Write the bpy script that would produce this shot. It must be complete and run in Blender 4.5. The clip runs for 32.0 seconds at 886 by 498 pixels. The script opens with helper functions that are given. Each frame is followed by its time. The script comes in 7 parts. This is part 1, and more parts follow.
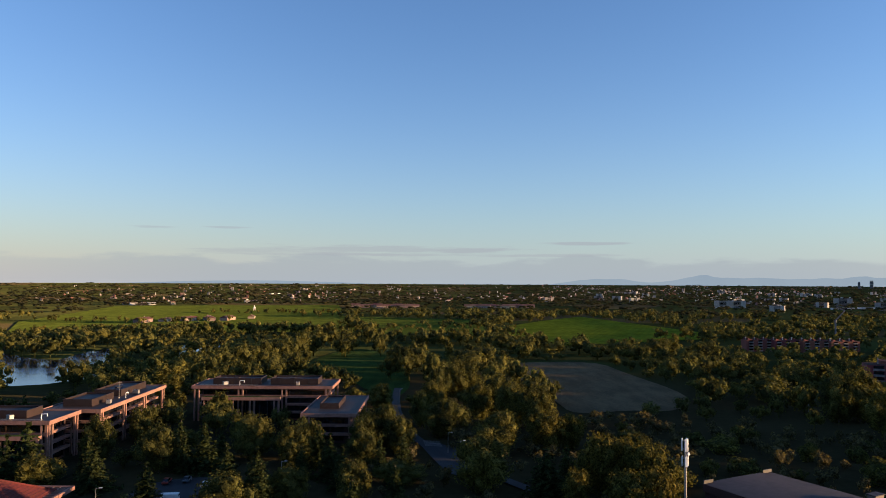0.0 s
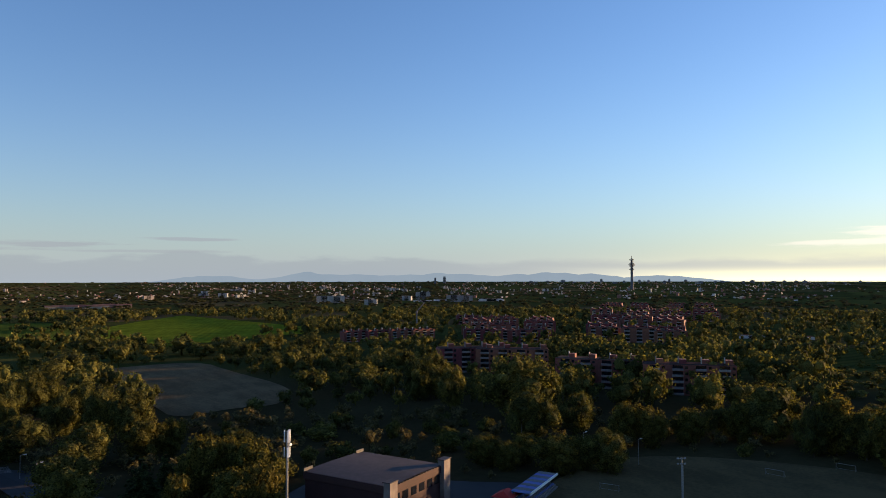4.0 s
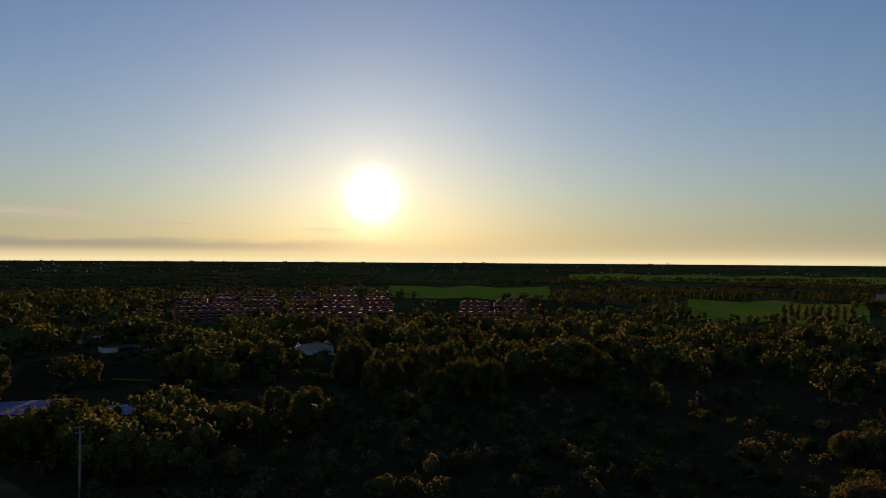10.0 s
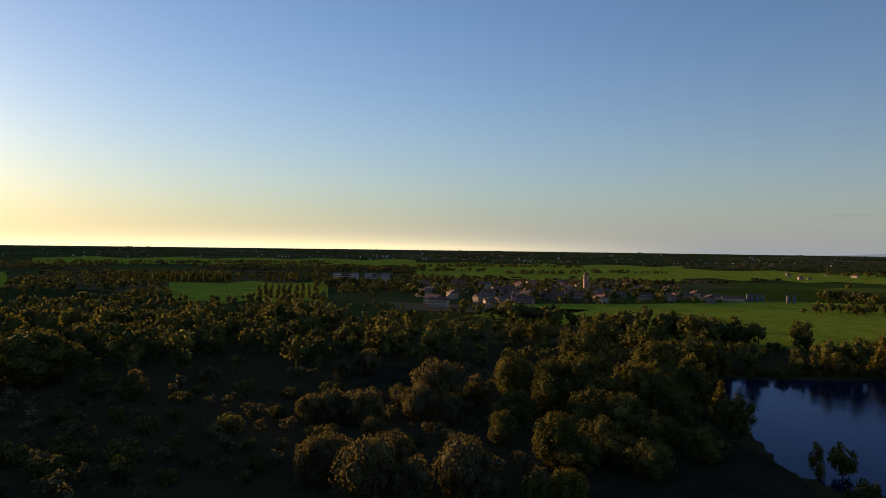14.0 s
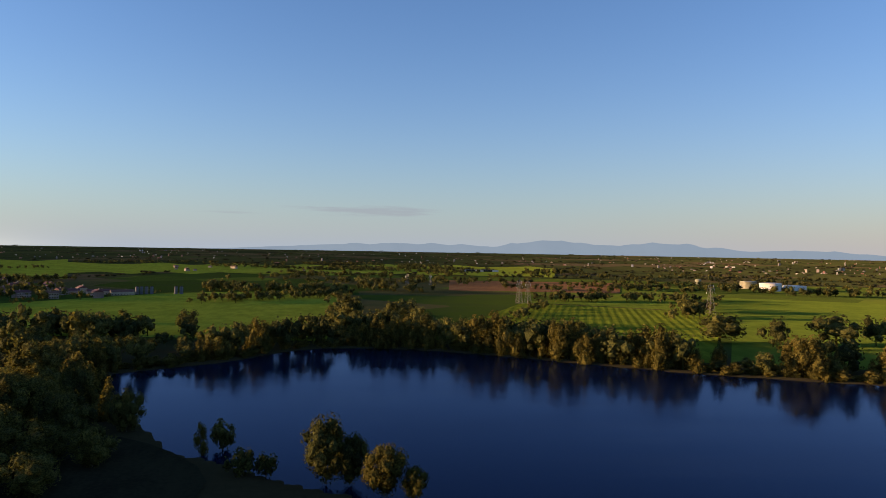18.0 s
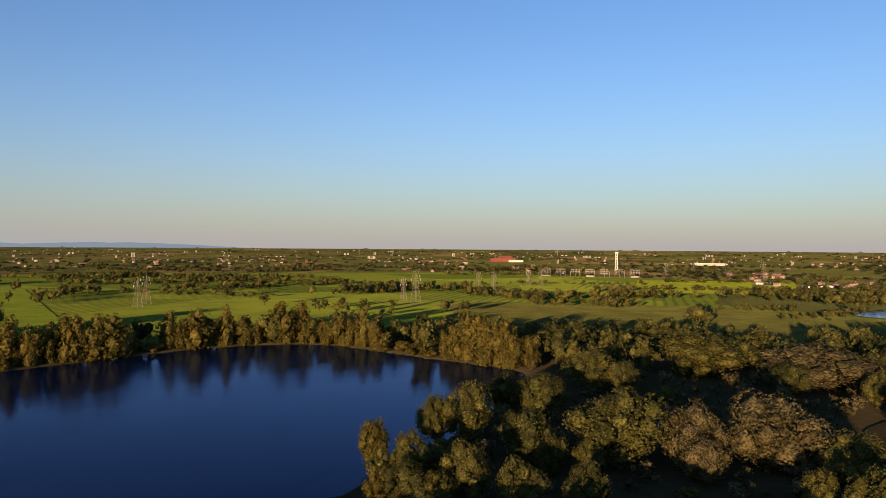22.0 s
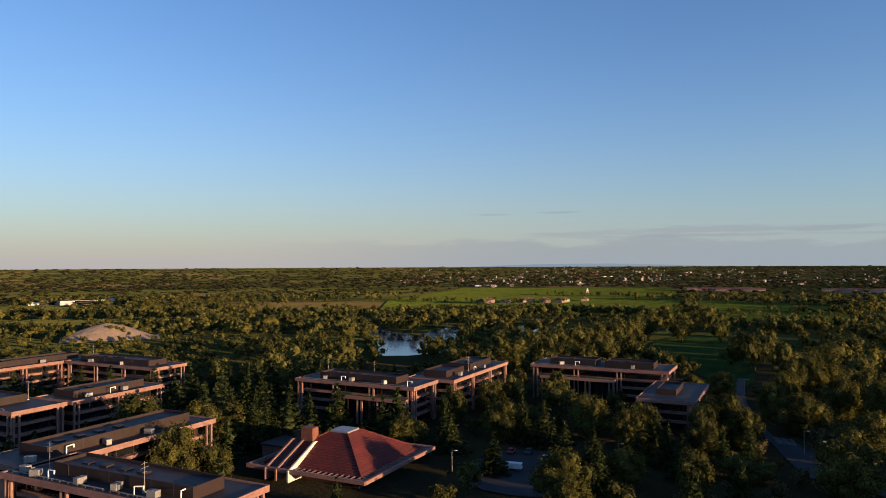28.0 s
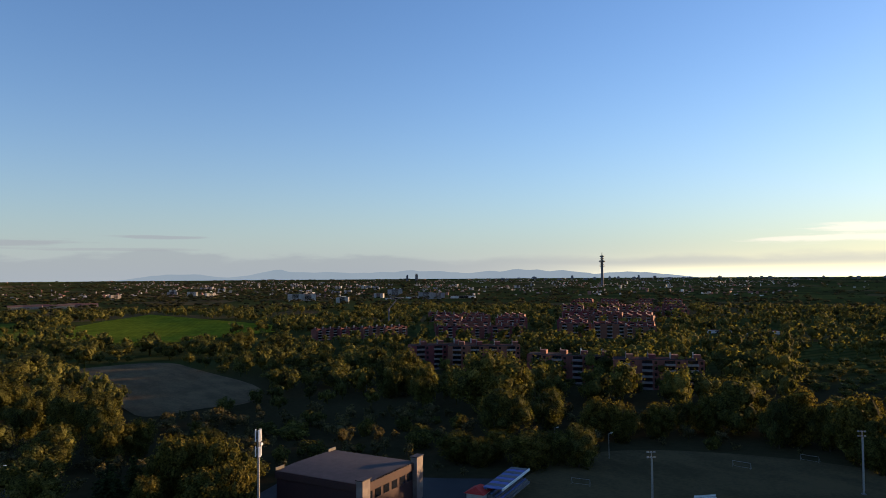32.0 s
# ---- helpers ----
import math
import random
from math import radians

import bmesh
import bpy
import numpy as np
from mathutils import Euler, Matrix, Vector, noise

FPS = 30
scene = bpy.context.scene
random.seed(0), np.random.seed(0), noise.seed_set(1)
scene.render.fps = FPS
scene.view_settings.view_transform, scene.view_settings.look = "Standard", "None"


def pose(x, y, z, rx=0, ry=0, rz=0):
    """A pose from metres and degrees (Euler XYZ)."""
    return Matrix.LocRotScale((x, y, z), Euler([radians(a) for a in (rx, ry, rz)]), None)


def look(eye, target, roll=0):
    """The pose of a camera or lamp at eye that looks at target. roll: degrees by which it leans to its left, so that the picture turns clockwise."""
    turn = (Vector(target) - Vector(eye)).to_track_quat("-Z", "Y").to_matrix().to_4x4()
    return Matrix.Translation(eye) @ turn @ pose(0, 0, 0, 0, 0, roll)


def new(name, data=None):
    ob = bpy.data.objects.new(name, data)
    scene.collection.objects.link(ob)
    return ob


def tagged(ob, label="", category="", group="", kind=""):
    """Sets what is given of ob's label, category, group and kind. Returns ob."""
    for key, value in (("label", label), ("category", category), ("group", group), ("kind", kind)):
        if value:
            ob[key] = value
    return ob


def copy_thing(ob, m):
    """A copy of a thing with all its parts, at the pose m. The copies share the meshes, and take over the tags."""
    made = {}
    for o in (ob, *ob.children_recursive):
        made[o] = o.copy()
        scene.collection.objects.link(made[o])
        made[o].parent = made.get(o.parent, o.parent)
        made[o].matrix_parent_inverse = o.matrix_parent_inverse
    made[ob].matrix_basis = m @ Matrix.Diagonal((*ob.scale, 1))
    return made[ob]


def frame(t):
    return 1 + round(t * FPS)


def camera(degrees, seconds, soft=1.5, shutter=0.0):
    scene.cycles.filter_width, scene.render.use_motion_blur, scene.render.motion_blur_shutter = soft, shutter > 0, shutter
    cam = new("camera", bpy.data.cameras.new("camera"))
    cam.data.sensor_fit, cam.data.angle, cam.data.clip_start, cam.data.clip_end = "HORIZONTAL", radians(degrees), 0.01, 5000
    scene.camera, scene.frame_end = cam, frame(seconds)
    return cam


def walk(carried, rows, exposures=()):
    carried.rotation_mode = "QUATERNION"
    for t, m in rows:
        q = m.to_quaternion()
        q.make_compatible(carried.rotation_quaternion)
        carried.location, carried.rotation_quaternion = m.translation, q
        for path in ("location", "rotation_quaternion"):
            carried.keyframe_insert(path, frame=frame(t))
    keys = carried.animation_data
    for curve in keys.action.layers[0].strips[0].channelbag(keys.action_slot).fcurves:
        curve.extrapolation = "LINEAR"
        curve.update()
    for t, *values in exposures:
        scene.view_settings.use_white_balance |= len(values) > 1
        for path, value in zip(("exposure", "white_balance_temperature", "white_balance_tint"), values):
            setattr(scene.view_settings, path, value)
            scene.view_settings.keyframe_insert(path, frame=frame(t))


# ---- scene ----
EYE = 58.0
FOV = 64.23
cam = camera(FOV, 32.0, soft=0.65)
# seconds, turn to the left, tilt up, lean to the left (degrees): a drone that hovers and turns once round
TURN = [
    (0, -0.00, 2.62, 0.27), (0.5, -0.68, 2.64, 0.26), (1, -2.41, 2.67, 0.20), (1.5, -4.62, 2.68, 0.15),
    (2, -8.13, 2.68, 0.06), (2.5, -13.25, 2.66, -0.06), (3, -19.02, 2.58, -0.13), (3.5, -25.08, 2.52, -0.12),
    (5.5, -48.37, 2.00, 0.01), (6, -53.87, 1.92, 0.04), (6.5, -59.85, 1.80, 0.13), (7, -65.39, 1.73, 0.21),
    (7.5, -71.48, 1.64, 0.25), (8, -77.16, 1.56, 0.30), (8.5, -83.47, 1.41, 0.33), (9, -89.72, 1.25, 0.28),
    (9.5, -95.53, 1.06, 0.32), (10, -101.86, 0.88, 0.38), (10.5, -107.54, 0.73, 0.45), (11, -113.66, 0.53, 0.55),
    (11.5, -119.32, 0.36, 0.62), (12, -125.22, 0.19, 0.63), (12.5, -130.10, 0.05, 0.66), (13, -134.86, -0.07, 0.71),
    (13.5, -138.65, -0.11, 0.74), (15.5, -156.48, -0.09, 0.91), (16, -163.21, -0.02, 0.99), (16.5, -169.43, 0.01, 1.05),
    (17, -176.36, 0.02, 1.06), (17.5, -182.45, -0.00, 1.08), (18, -188.98, 0.04, 1.01), (18.5, -196.79, 0.06, 0.94),
    (19, -204.85, 0.09, 0.87), (19.5, -212.39, 0.07, 0.82), (20, -220.70, -0.02, 0.75), (20.5, -228.52, -0.10, 0.67),
    (21, -237.01, -0.16, 0.56), (21.5, -244.84, -0.21, 0.49), (22, -253.28, -0.21, 0.38), (22.5, -259.59, -0.15, 0.31),
    (23, -264.89, -0.06, 0.25), (23.5, -271.01, 0.02, 0.17), (24, -278.06, 0.13, 0.06), (24.5, -285.32, 0.22, -0.08),
    (25, -292.02, 0.33, -0.16), (25.5, -299.39, 0.46, -0.23), (27.5, -326.20, 1.05, -0.20), (28, -333.57, 1.24, -0.27),
    (28.5, -341.42, 1.41, -0.35), (29, -348.61, 1.55, -0.41), (29.5, -356.33, 1.71, -0.45), (30, -363.52, 1.83, -0.48),
    (30.5, -371.28, 1.96, -0.50), (31, -378.50, 2.07, -0.48), (31.5, -386.27, 2.14, -0.43), (32, -393.41, 2.18, -0.38),
]
walk(cam, [(t, pose(0, 0, EYE, 0, 0, yaw) @ pose(0, 0, 0, 90 + tilt) @ pose(0, 0, 0, 0, 0, lean)) for t, yaw, tilt, lean in TURN],
     exposures=[(0, 1.27, 6500, 10), (3.5, 1.22, 6500, 10), (6, 0.85, 7100, 14), (7, 0.45, 7300, 14), (7.5, 0.3, 7350, 14), (9, 0.0, 7500, 14), (10.5, 0.02, 7600, 14), (12, 0.3, 7500, 14),
                (13.5, 0.58, 7300, 14), (16, 1.02, 7200, 14), (17.5, 1.1, 6600, 14), (19, 1.1, 6450, 12), (23, 0.85, 6450, 11), (25.5, 0.85, 6450, 10), (28, 1.0, 6350, 10), (32, 1.18, 6600, 11)])

# ---------------------------------------------------------------- sky and sun
SUN_BEARING, SUN_HEIGHT = 96.1, 5.0
sun_dir = Vector((math.sin(radians(SUN_BEARING)) * math.cos(radians(SUN_HEIGHT)),
                  math.cos(radians(SUN_BEARING)) * math.cos(radians(SUN_HEIGHT)), math.sin(radians(SUN_HEIGHT))))
sun = new("sun", bpy.data.lights.new("sun", "SUN"))
sun.data.energy, sun.data.angle, sun.data.color = 5.0, radians(0.55), (1.0, 0.63, 0.32)
sun.matrix_world = look((0, 0, 0), tuple(-sun_dir))


class Nodes:
    """A short way to write node trees."""

    def __init__(self, tree):
        self.tree = tree

    def add(self, kind, ins=(), **props):
        n = self.tree.nodes.new("ShaderNode" + kind)
        for k, v in props.items():
            setattr(n, k, v)
        for key, v in dict(ins).items():
            self.put(n.inputs[key], v)
        return n

    def put(self, socket, v):
        if isinstance(v, bpy.types.NodeSocket):
            self.tree.links.new(v, socket)
        elif isinstance(v, bpy.types.Node):
            self.tree.links.new(v.outputs[0], socket)
        elif socket.type == "RGBA" and len(v) == 3:
            socket.default_value = (*v, 1)
        else:
            socket.default_value = v

    def math(self, op, a, b=0.0, c=0.0, clamp=False):
        return self.add("Math", {0: a, 1: b, 2: c}, operation=op, use_clamp=clamp).outputs[0]

    def vec(self, op, a, b=(0, 0, 0)):
        return self.add("VectorMath", {0: a, 1: b}, operation=op)

    def ramp(self, v, a, b, lo=0.0, hi=1.0, smooth=True):
        return self.add("MapRange", {"Value": v, "From Min": a, "From Max": b, "To Min": lo, "To Max": hi},
                        interpolation_type="SMOOTHSTEP" if smooth else "LINEAR").outputs[0]

    def mix(self, f, a, b, blend="MIX"):
        n = self.add("Mix", data_type="RGBA", blend_type=blend)
        self.put(n.inputs["Factor"], f)
        self.put(n.inputs[6], a)
        self.put(n.inputs[7], b)
        return n.outputs[2]

    def noise(self, vector, scale, detail=3.0, rough=0.55):
        return self.add("TexNoise", {"Vector": vector, "Scale": scale, "Detail": detail, "Roughness": rough}).outputs[0]


def sky():
    world = bpy.data.worlds.new("sky")
    scene.world = world
    world.use_nodes = True
    world.node_tree.nodes.clear()
    n = Nodes(world.node_tree)
    tex = n.add("TexSky", sky_type="NISHITA", sun_disc=False, sun_elevation=radians(SUN_HEIGHT), sun_rotation=radians(SUN_BEARING),
                altitude=120.0, air_density=1.0, dust_density=0.3, ozone_density=2.0)
    way = n.add("TexCoord").outputs["Generated"]
    up = n.add("SeparateXYZ", {0: way}).outputs[2]
    colour = n.mix(1.0, tex.outputs[0], SKY_TINT, "MULTIPLY")
    # haze over the plain: blue-grey to the north, rosy away from the sun, yellow below it
    near = n.vec("DOT_PRODUCT", way, tuple(sun_dir)).outputs["Value"]
    haze = n.mix(n.ramp(near, 0.0, -0.8), HAZE, HAZE_FAR)
    haze = n.mix(n.ramp(near, 0.55, 1.0), haze, HAZE_SUN)
    thick = n.math("MULTIPLY", n.math("EXPONENT", n.math("MULTIPLY", n.math("MAXIMUM", up, 0.0), -1 / HAZE_DEPTH)), 0.92)
    colour = n.mix(thick, colour, haze)
    # bright mist on the horizon below the sun
    rim = n.math("EXPONENT", n.math("MULTIPLY", n.math("MAXIMUM", up, 0.0), -1 / 0.013))
    colour = n.mix(n.math("MULTIPLY", n.math("MULTIPLY", rim, n.ramp(near, 0.35, 0.97)), 0.95), colour, MIST)
    # aureole and the overexposed disc of the low sun
    facing_sun = n.math("MAXIMUM", near, 0.0)
    colour = n.mix(1.0, colour, n.mix(n.math("POWER", facing_sun, 2600.0), (0, 0, 0), AUREOLE), "ADD")
    colour = n.mix(1.0, colour, n.mix(n.math("POWER", facing_sun, 420.0), (0, 0, 0), HALO), "ADD")
    colour = n.mix(1.0, colour, n.mix(n.math("POWER", facing_sun, 70.0), (0, 0, 0), GLOW), "ADD")
    # cloud bank low on the horizon and thin streaks above it
    wide = n.vec("MULTIPLY", way, (5.0, 5.0, 26.0)).outputs[0]
    fine = n.vec("MULTIPLY", way, (9.0, 9.0, 130.0)).outputs[0]
    north = n.ramp(n.vec("DOT_PRODUCT", way, (0.5, 0.866, 0)).outputs["Value"], 0.25, 0.75)
    high = n.ramp(n.vec("DOT_PRODUCT", way, (-0.17, 0.985, 0)).outputs["Value"], 0.62, 0.9, 0.022, 0.062)
    top = n.math("MULTIPLY_ADD", n.noise(wide, 1.6, 6.0), high, n.math("MULTIPLY_ADD", high, -0.36, 0.0215))
    bank = n.math("MULTIPLY", n.ramp(n.math("SUBTRACT", top, up), -0.005, 0.006), north)
    bank = n.math("MULTIPLY", bank, n.math("MAXIMUM", n.ramp(up, 0.006, 0.018), n.ramp(near, 0.75, 0.5)))
    colour = n.mix(n.math("MULTIPLY", bank, 0.65), colour, n.mix(n.ramp(near, 0.3, 1.0), BANK, BANK_LIT))
    lit = n.ramp(near, 0.3, 1.0)
    cloud = n.mix(lit, STREAK, STREAK_LIT)
    rag = n.noise(fine, 1.4, 6.0, 0.65)
    veil = None
    for bearing, height, wide_by, high_by, dense in CLOUDS:
        side = n.vec("DOT_PRODUCT", way, (math.cos(radians(bearing)), -math.sin(radians(bearing)), 0)).outputs["Value"]
        ahead = n.vec("DOT_PRODUCT", way, (math.sin(radians(bearing)), math.cos(radians(bearing)), 0)).outputs["Value"]
        u = n.math("DIVIDE", side, math.sin(radians(wide_by)))
        v = n.math("DIVIDE", n.math("SUBTRACT", up, math.sin(radians(height))), math.sin(radians(high_by)))
        far = n.math("SQRT", n.math("ADD", n.math("MULTIPLY", u, u), n.math("MULTIPLY", v, v)))
        edge = n.math("SUBTRACT", n.math("MULTIPLY_ADD", rag, 2.2, -0.1), far)
        one = n.math("MULTIPLY", n.math("MULTIPLY", n.ramp(edge, 0.0, 0.7), n.math("GREATER_THAN", ahead, 0.0)), dense)
        veil = one if veil is None else n.math("MAXIMUM", veil, one)
    colour = n.mix(veil, colour, cloud)
    back = n.add("Background", {"Color": colour, "Strength": SKY})
    n.add("OutputWorld", {"Surface": back})


SKY = 0.10
MIST = (9.0, 8.0, 4.8)
AUREOLE, HALO, GLOW = (22, 20.5, 17), (1.35, 1.3, 1.12), (0.32, 0.33, 0.31)
SKY_TINT = (0.85, 1.05, 1.5)
HAZE, HAZE_FAR, HAZE_SUN, HAZE_DEPTH = (1.95, 2.3, 2.7), (2.4, 2.25, 2.25), (3.3, 3.3, 2.65), 0.10
BANK, BANK_LIT, STREAK, STREAK_LIT = (1.62, 1.82, 2.0), (2.8, 2.85, 2.7), (1.6, 1.68, 1.92), (5.6, 5.2, 4.4)
# clouds low in the sky: bearing, height, half width, half thickness in degrees, density
CLOUDS = [(182.8, 3.0, 6.5, 0.45, 0.5), (68, 3.2, 10, 0.5, 0.75), (63, 2.5, 9, 0.35, 0.7), (78, 2.7, 5, 0.25, 0.6), (356, 2.55, 12, 0.4, 0.45), (11.5, 3.05, 4.5, 0.16, 0.55), (338, 4.0, 2.5, 0.14, 0.4), (343, 4.1, 2, 0.12, 0.4),
          (2, 2.5, 6, 0.3, 0.55), (354, 2.15, 9, 0.22, 0.5), (8, 2.1, 8, 0.2, 0.4), (345, 2.3, 6, 0.35, 0.35), (92, 2.3, 2.6, 0.25, 0.3), (172, 2.6, 3, 0.15, 0.3)]
sky()


# ---------------------------------------------------------------- materials
def material(name, base, second=None, rough=0.8, metal=0.0, grain=1.0, large=0.08, bump=0.3, depth=0.05, vary=0.15, spec=0.3, through_light=0.0):
    """base and second: the two colours that fine and large noise mix; vary: spread from object to object."""
    m = bpy.data.materials.new(name)
    m.use_nodes = True
    n = Nodes(m.node_tree)
    m.node_tree.nodes.clear()
    second = second or tuple(c * 0.62 for c in base)
    at = n.add("TexCoord").outputs["Object"]
    f = n.noise(at, grain, 4.0)
    g = n.noise(at, large, 3.0)
    w = n.ramp(n.math("ADD", n.math("MULTIPLY", f, 0.5), n.math("MULTIPLY", g, 0.5)), 0.36, 0.64)
    colour = n.mix(w, second, base)
    if vary:
        r = n.add("ObjectInfo").outputs["Random"]
        hsv = n.add("HueSaturation", {"Hue": n.ramp(r, 0, 1, 0.5 - vary * 0.12, 0.5 + vary * 0.12, False), "Saturation": 1.0,
                                      "Value": n.ramp(r, 0, 1, 1 - vary, 1 + vary, False), "Color": colour})
        colour = hsv.outputs[0]
    b = n.add("Bump", {"Strength": bump, "Distance": depth, "Height": f})
    s = n.add("BsdfPrincipled", {"Base Color": colour, "Roughness": rough, "Metallic": metal, "Specular IOR Level": spec, "Normal": b.outputs[0]})
    out = s.outputs[0]
    if through_light:
        t = n.add("BsdfTranslucent", {"Color": n.mix(1.0, colour, (1.0, 0.95, 0.5), "MULTIPLY")})
        out = n.add("MixShader", {0: through_light, 1: s.outputs[0], 2: t.outputs[0]}).outputs[0]
    n.add("OutputMaterial", {"Surface": out})
    return m


def foliage(name, base, second):
    """Leaves: shade varies from tree to tree and from clump to clump, and some light comes through."""
    m = bpy.data.materials.new(name)
    m.use_nodes = True
    n = Nodes(m.node_tree)
    m.node_tree.nodes.clear()
    isle = n.add("NewGeometry").outputs["Random Per Island"]
    tree = n.add("ObjectInfo").outputs["Random"]
    w = n.math("ADD", n.math("MULTIPLY", isle, 0.45), n.math("MULTIPLY", tree, 0.55))
    colour = n.mix(w, second, base)
    at = n.add("TexCoord").outputs["Object"]
    light = n.math("MULTIPLY", n.ramp(isle, 0, 1, 0.72, 1.28, False), n.ramp(n.noise(at, 2.2, 2.0), 0.36, 0.64, 0.40, 1.60, False))
    light = n.math("MULTIPLY", light, n.ramp(n.noise(at, 0.09, 2.0), 0.35, 0.65, 0.75, 1.25, False))
    colour = n.add("HueSaturation", {"Hue": 0.5, "Saturation": 1.0, "Value": light, "Color": colour}).outputs[0]
    s = n.add("BsdfPrincipled", {"Base Color": colour, "Roughness": 0.8, "Specular IOR Level": 0.04})
    t = n.add("BsdfTranslucent", {"Color": n.mix(1.0, colour, (1.05, 1.0, 0.55), "MULTIPLY")})
    n.add("OutputMaterial", {"Surface": n.add("MixShader", {0: 0.46, 1: s.outputs[0], 2: t.outputs[0]})})
    return m


def farmland(name, one, two, bare):
    """Ground sheet: parcels of meadow, crop and stubble with rough grass between."""
    m = bpy.data.materials.new(name)
    m.use_nodes = True
    n = Nodes(m.node_tree)
    m.node_tree.nodes.clear()
    at = n.add("TexCoord").outputs["Object"]
    bent = n.vec("ADD", at, n.vec("SCALE", n.add("TexNoise", {"Vector": at, "Scale": 0.006}).outputs[1]).outputs[0])
    cell = n.add("TexVoronoi", {"Vector": bent, "Scale": 0.0045, "Randomness": 0.8}, distance="MANHATTAN")
    pick = n.add("SeparateXYZ", {0: cell.outputs["Color"]}).outputs
    green = n.mix(pick[0], one, two)
    parcel = n.mix(n.ramp(pick[1], 0.80, 0.84), green, bare)
    f, g = n.noise(at, 0.35, 5.0), n.noise(at, 0.02, 4.0)
    parcel = n.mix(n.ramp(g, 0.35, 0.7, 0.0, 0.5), parcel, (0.05, 0.064, 0.018))
    lines = n.add("TexWave", {"Vector": at, "Scale": 0.030, "Distortion": 2.5, "Detail": 2.0, "Detail Scale": 0.15}, bands_direction="Y").outputs[1]
    parcel = n.mix(n.math("MULTIPLY", n.ramp(lines, 0.15, 0.5, 0.55, 0.0), n.ramp(pick[2], 0.35, 0.45)), parcel, (0.022, 0.034, 0.009))
    r = n.vec("LENGTH", at).outputs["Value"]
    wild = n.mix(f, (0.028, 0.024, 0.012), (0.056, 0.045, 0.022))
    colour = n.mix(n.ramp(r, 380.0, 520.0), wild, parcel)
    b = n.add("Bump", {"Strength": 0.5, "Distance": 0.4, "Height": f})
    s = n.add("BsdfPrincipled", {"Base Color": colour, "Roughness": 0.9, "Diffuse Roughness": 1.0, "Specular IOR Level": 0.0, "Normal": b.outputs[0]})
    n.add("OutputMaterial", {"Surface": s})
    return m


def crop(name, base, second, row=0.0, turn=0.0):
    """A field's surface: patchy growth, with drilled rows where row (metres) is given."""
    m = bpy.data.materials.new(name)
    m.use_nodes = True
    n = Nodes(m.node_tree)
    m.node_tree.nodes.clear()
    at = n.add("TexCoord").outputs["Object"]
    f, g = n.noise(at, 0.9, 5.0), n.noise(at, 0.025, 5.0)
    h = n.noise(n.vec("MULTIPLY", at, (1.0, 0.35, 1.0)).outputs[0], 0.13, 4.0)
    w = n.ramp(n.math("ADD", n.math("ADD", n.math("MULTIPLY", f, 0.3), n.math("MULTIPLY", g, 0.35)), n.math("MULTIPLY", h, 0.35)), 0.41, 0.59)
    height = f
    if row:
        turned = n.add("Mapping", {"Vector": at, "Rotation": (0, 0, radians(turn))}).outputs[0]
        wave = n.add("TexWave", {"Vector": turned, "Scale": 0.314 / row, "Distortion": 1.5, "Detail": 2.0, "Detail Scale": 0.2}).outputs[1]
        w = n.math("MULTIPLY", w, n.ramp(wave, 0.1, 0.6, 0.72, 1.0))
        height = n.math("ADD", f, wave)
    b = n.add("Bump", {"Strength": 0.5, "Distance": 0.3, "Height": height})
    s = n.add("BsdfPrincipled", {"Base Color": n.mix(w, second, base), "Roughness": 0.9, "Diffuse Roughness": 1.0, "Specular IOR Level": 0.0, "Normal": b.outputs[0]})
    n.add("OutputMaterial", {"Surface": s})
    return m


def water_material(name, tint, deep, ior):
    m = bpy.data.materials.new(name)
    m.use_nodes = True
    n = Nodes(m.node_tree)
    m.node_tree.nodes.clear()
    at = n.add("TexCoord").outputs["Object"]
    calm = n.ramp(n.noise(at, 0.012, 3.0), 0.45, 0.65, 0.25, 1.0)
    ripple = n.noise(n.vec("MULTIPLY", at, (1.0, 1.6, 1.0)).outputs[0], 0.9, 3.0)
    b = n.add("Bump", {"Strength": n.math("MULTIPLY", calm, 0.22), "Distance": 0.2, "Height": ripple})
    body = n.add("BsdfDiffuse", {"Color": deep})
    gloss = n.add("BsdfGlossy", {"Color": tint, "Roughness": n.ramp(n.noise(n.vec("MULTIPLY", at, (0.6, 1.8, 1.0)).outputs[0], 0.02, 4.0), 0.38, 0.62, 0.07, 0.16), "Normal": b.outputs[0]})
    f = n.add("Fresnel", {"IOR": ior, "Normal": b.outputs[0]})
    n.add("OutputMaterial", {"Surface": n.add("MixShader", {0: f.outputs[0], 1: body.outputs[0], 2: gloss.outputs[0]})})
    return m


M_FARM = farmland("rough_land", (0.030, 0.034, 0.014), (0.070, 0.073, 0.022), (0.105, 0.075, 0.038))
M_PARCELS = farmland("farmland", (0.045, 0.070, 0.011), (0.112, 0.142, 0.018), (0.10, 0.082, 0.030))
# low sun caught by upright blades is painted in as a lighter grass colour
M_SUNLIT = crop("grass_painted_sunlit", (0.25, 0.28, 0.028), (0.165, 0.20, 0.020))
M_ROWS = crop("drilled_pasture", (0.125, 0.165, 0.020), (0.085, 0.118, 0.015), 5.0, 95)
M_OLIVE = crop("rough_pasture", (0.078, 0.082, 0.022), (0.046, 0.052, 0.015))
# rough grass with the shadow of trees and buildings darkened into its colour
M_SHADE_GRASS = crop("rough_grass_painted_shade", (0.031, 0.028, 0.015), (0.018, 0.0165, 0.010))
M_GREEN = crop("young_crop", (0.145, 0.175, 0.016), (0.085, 0.108, 0.012), 7.0, 20)
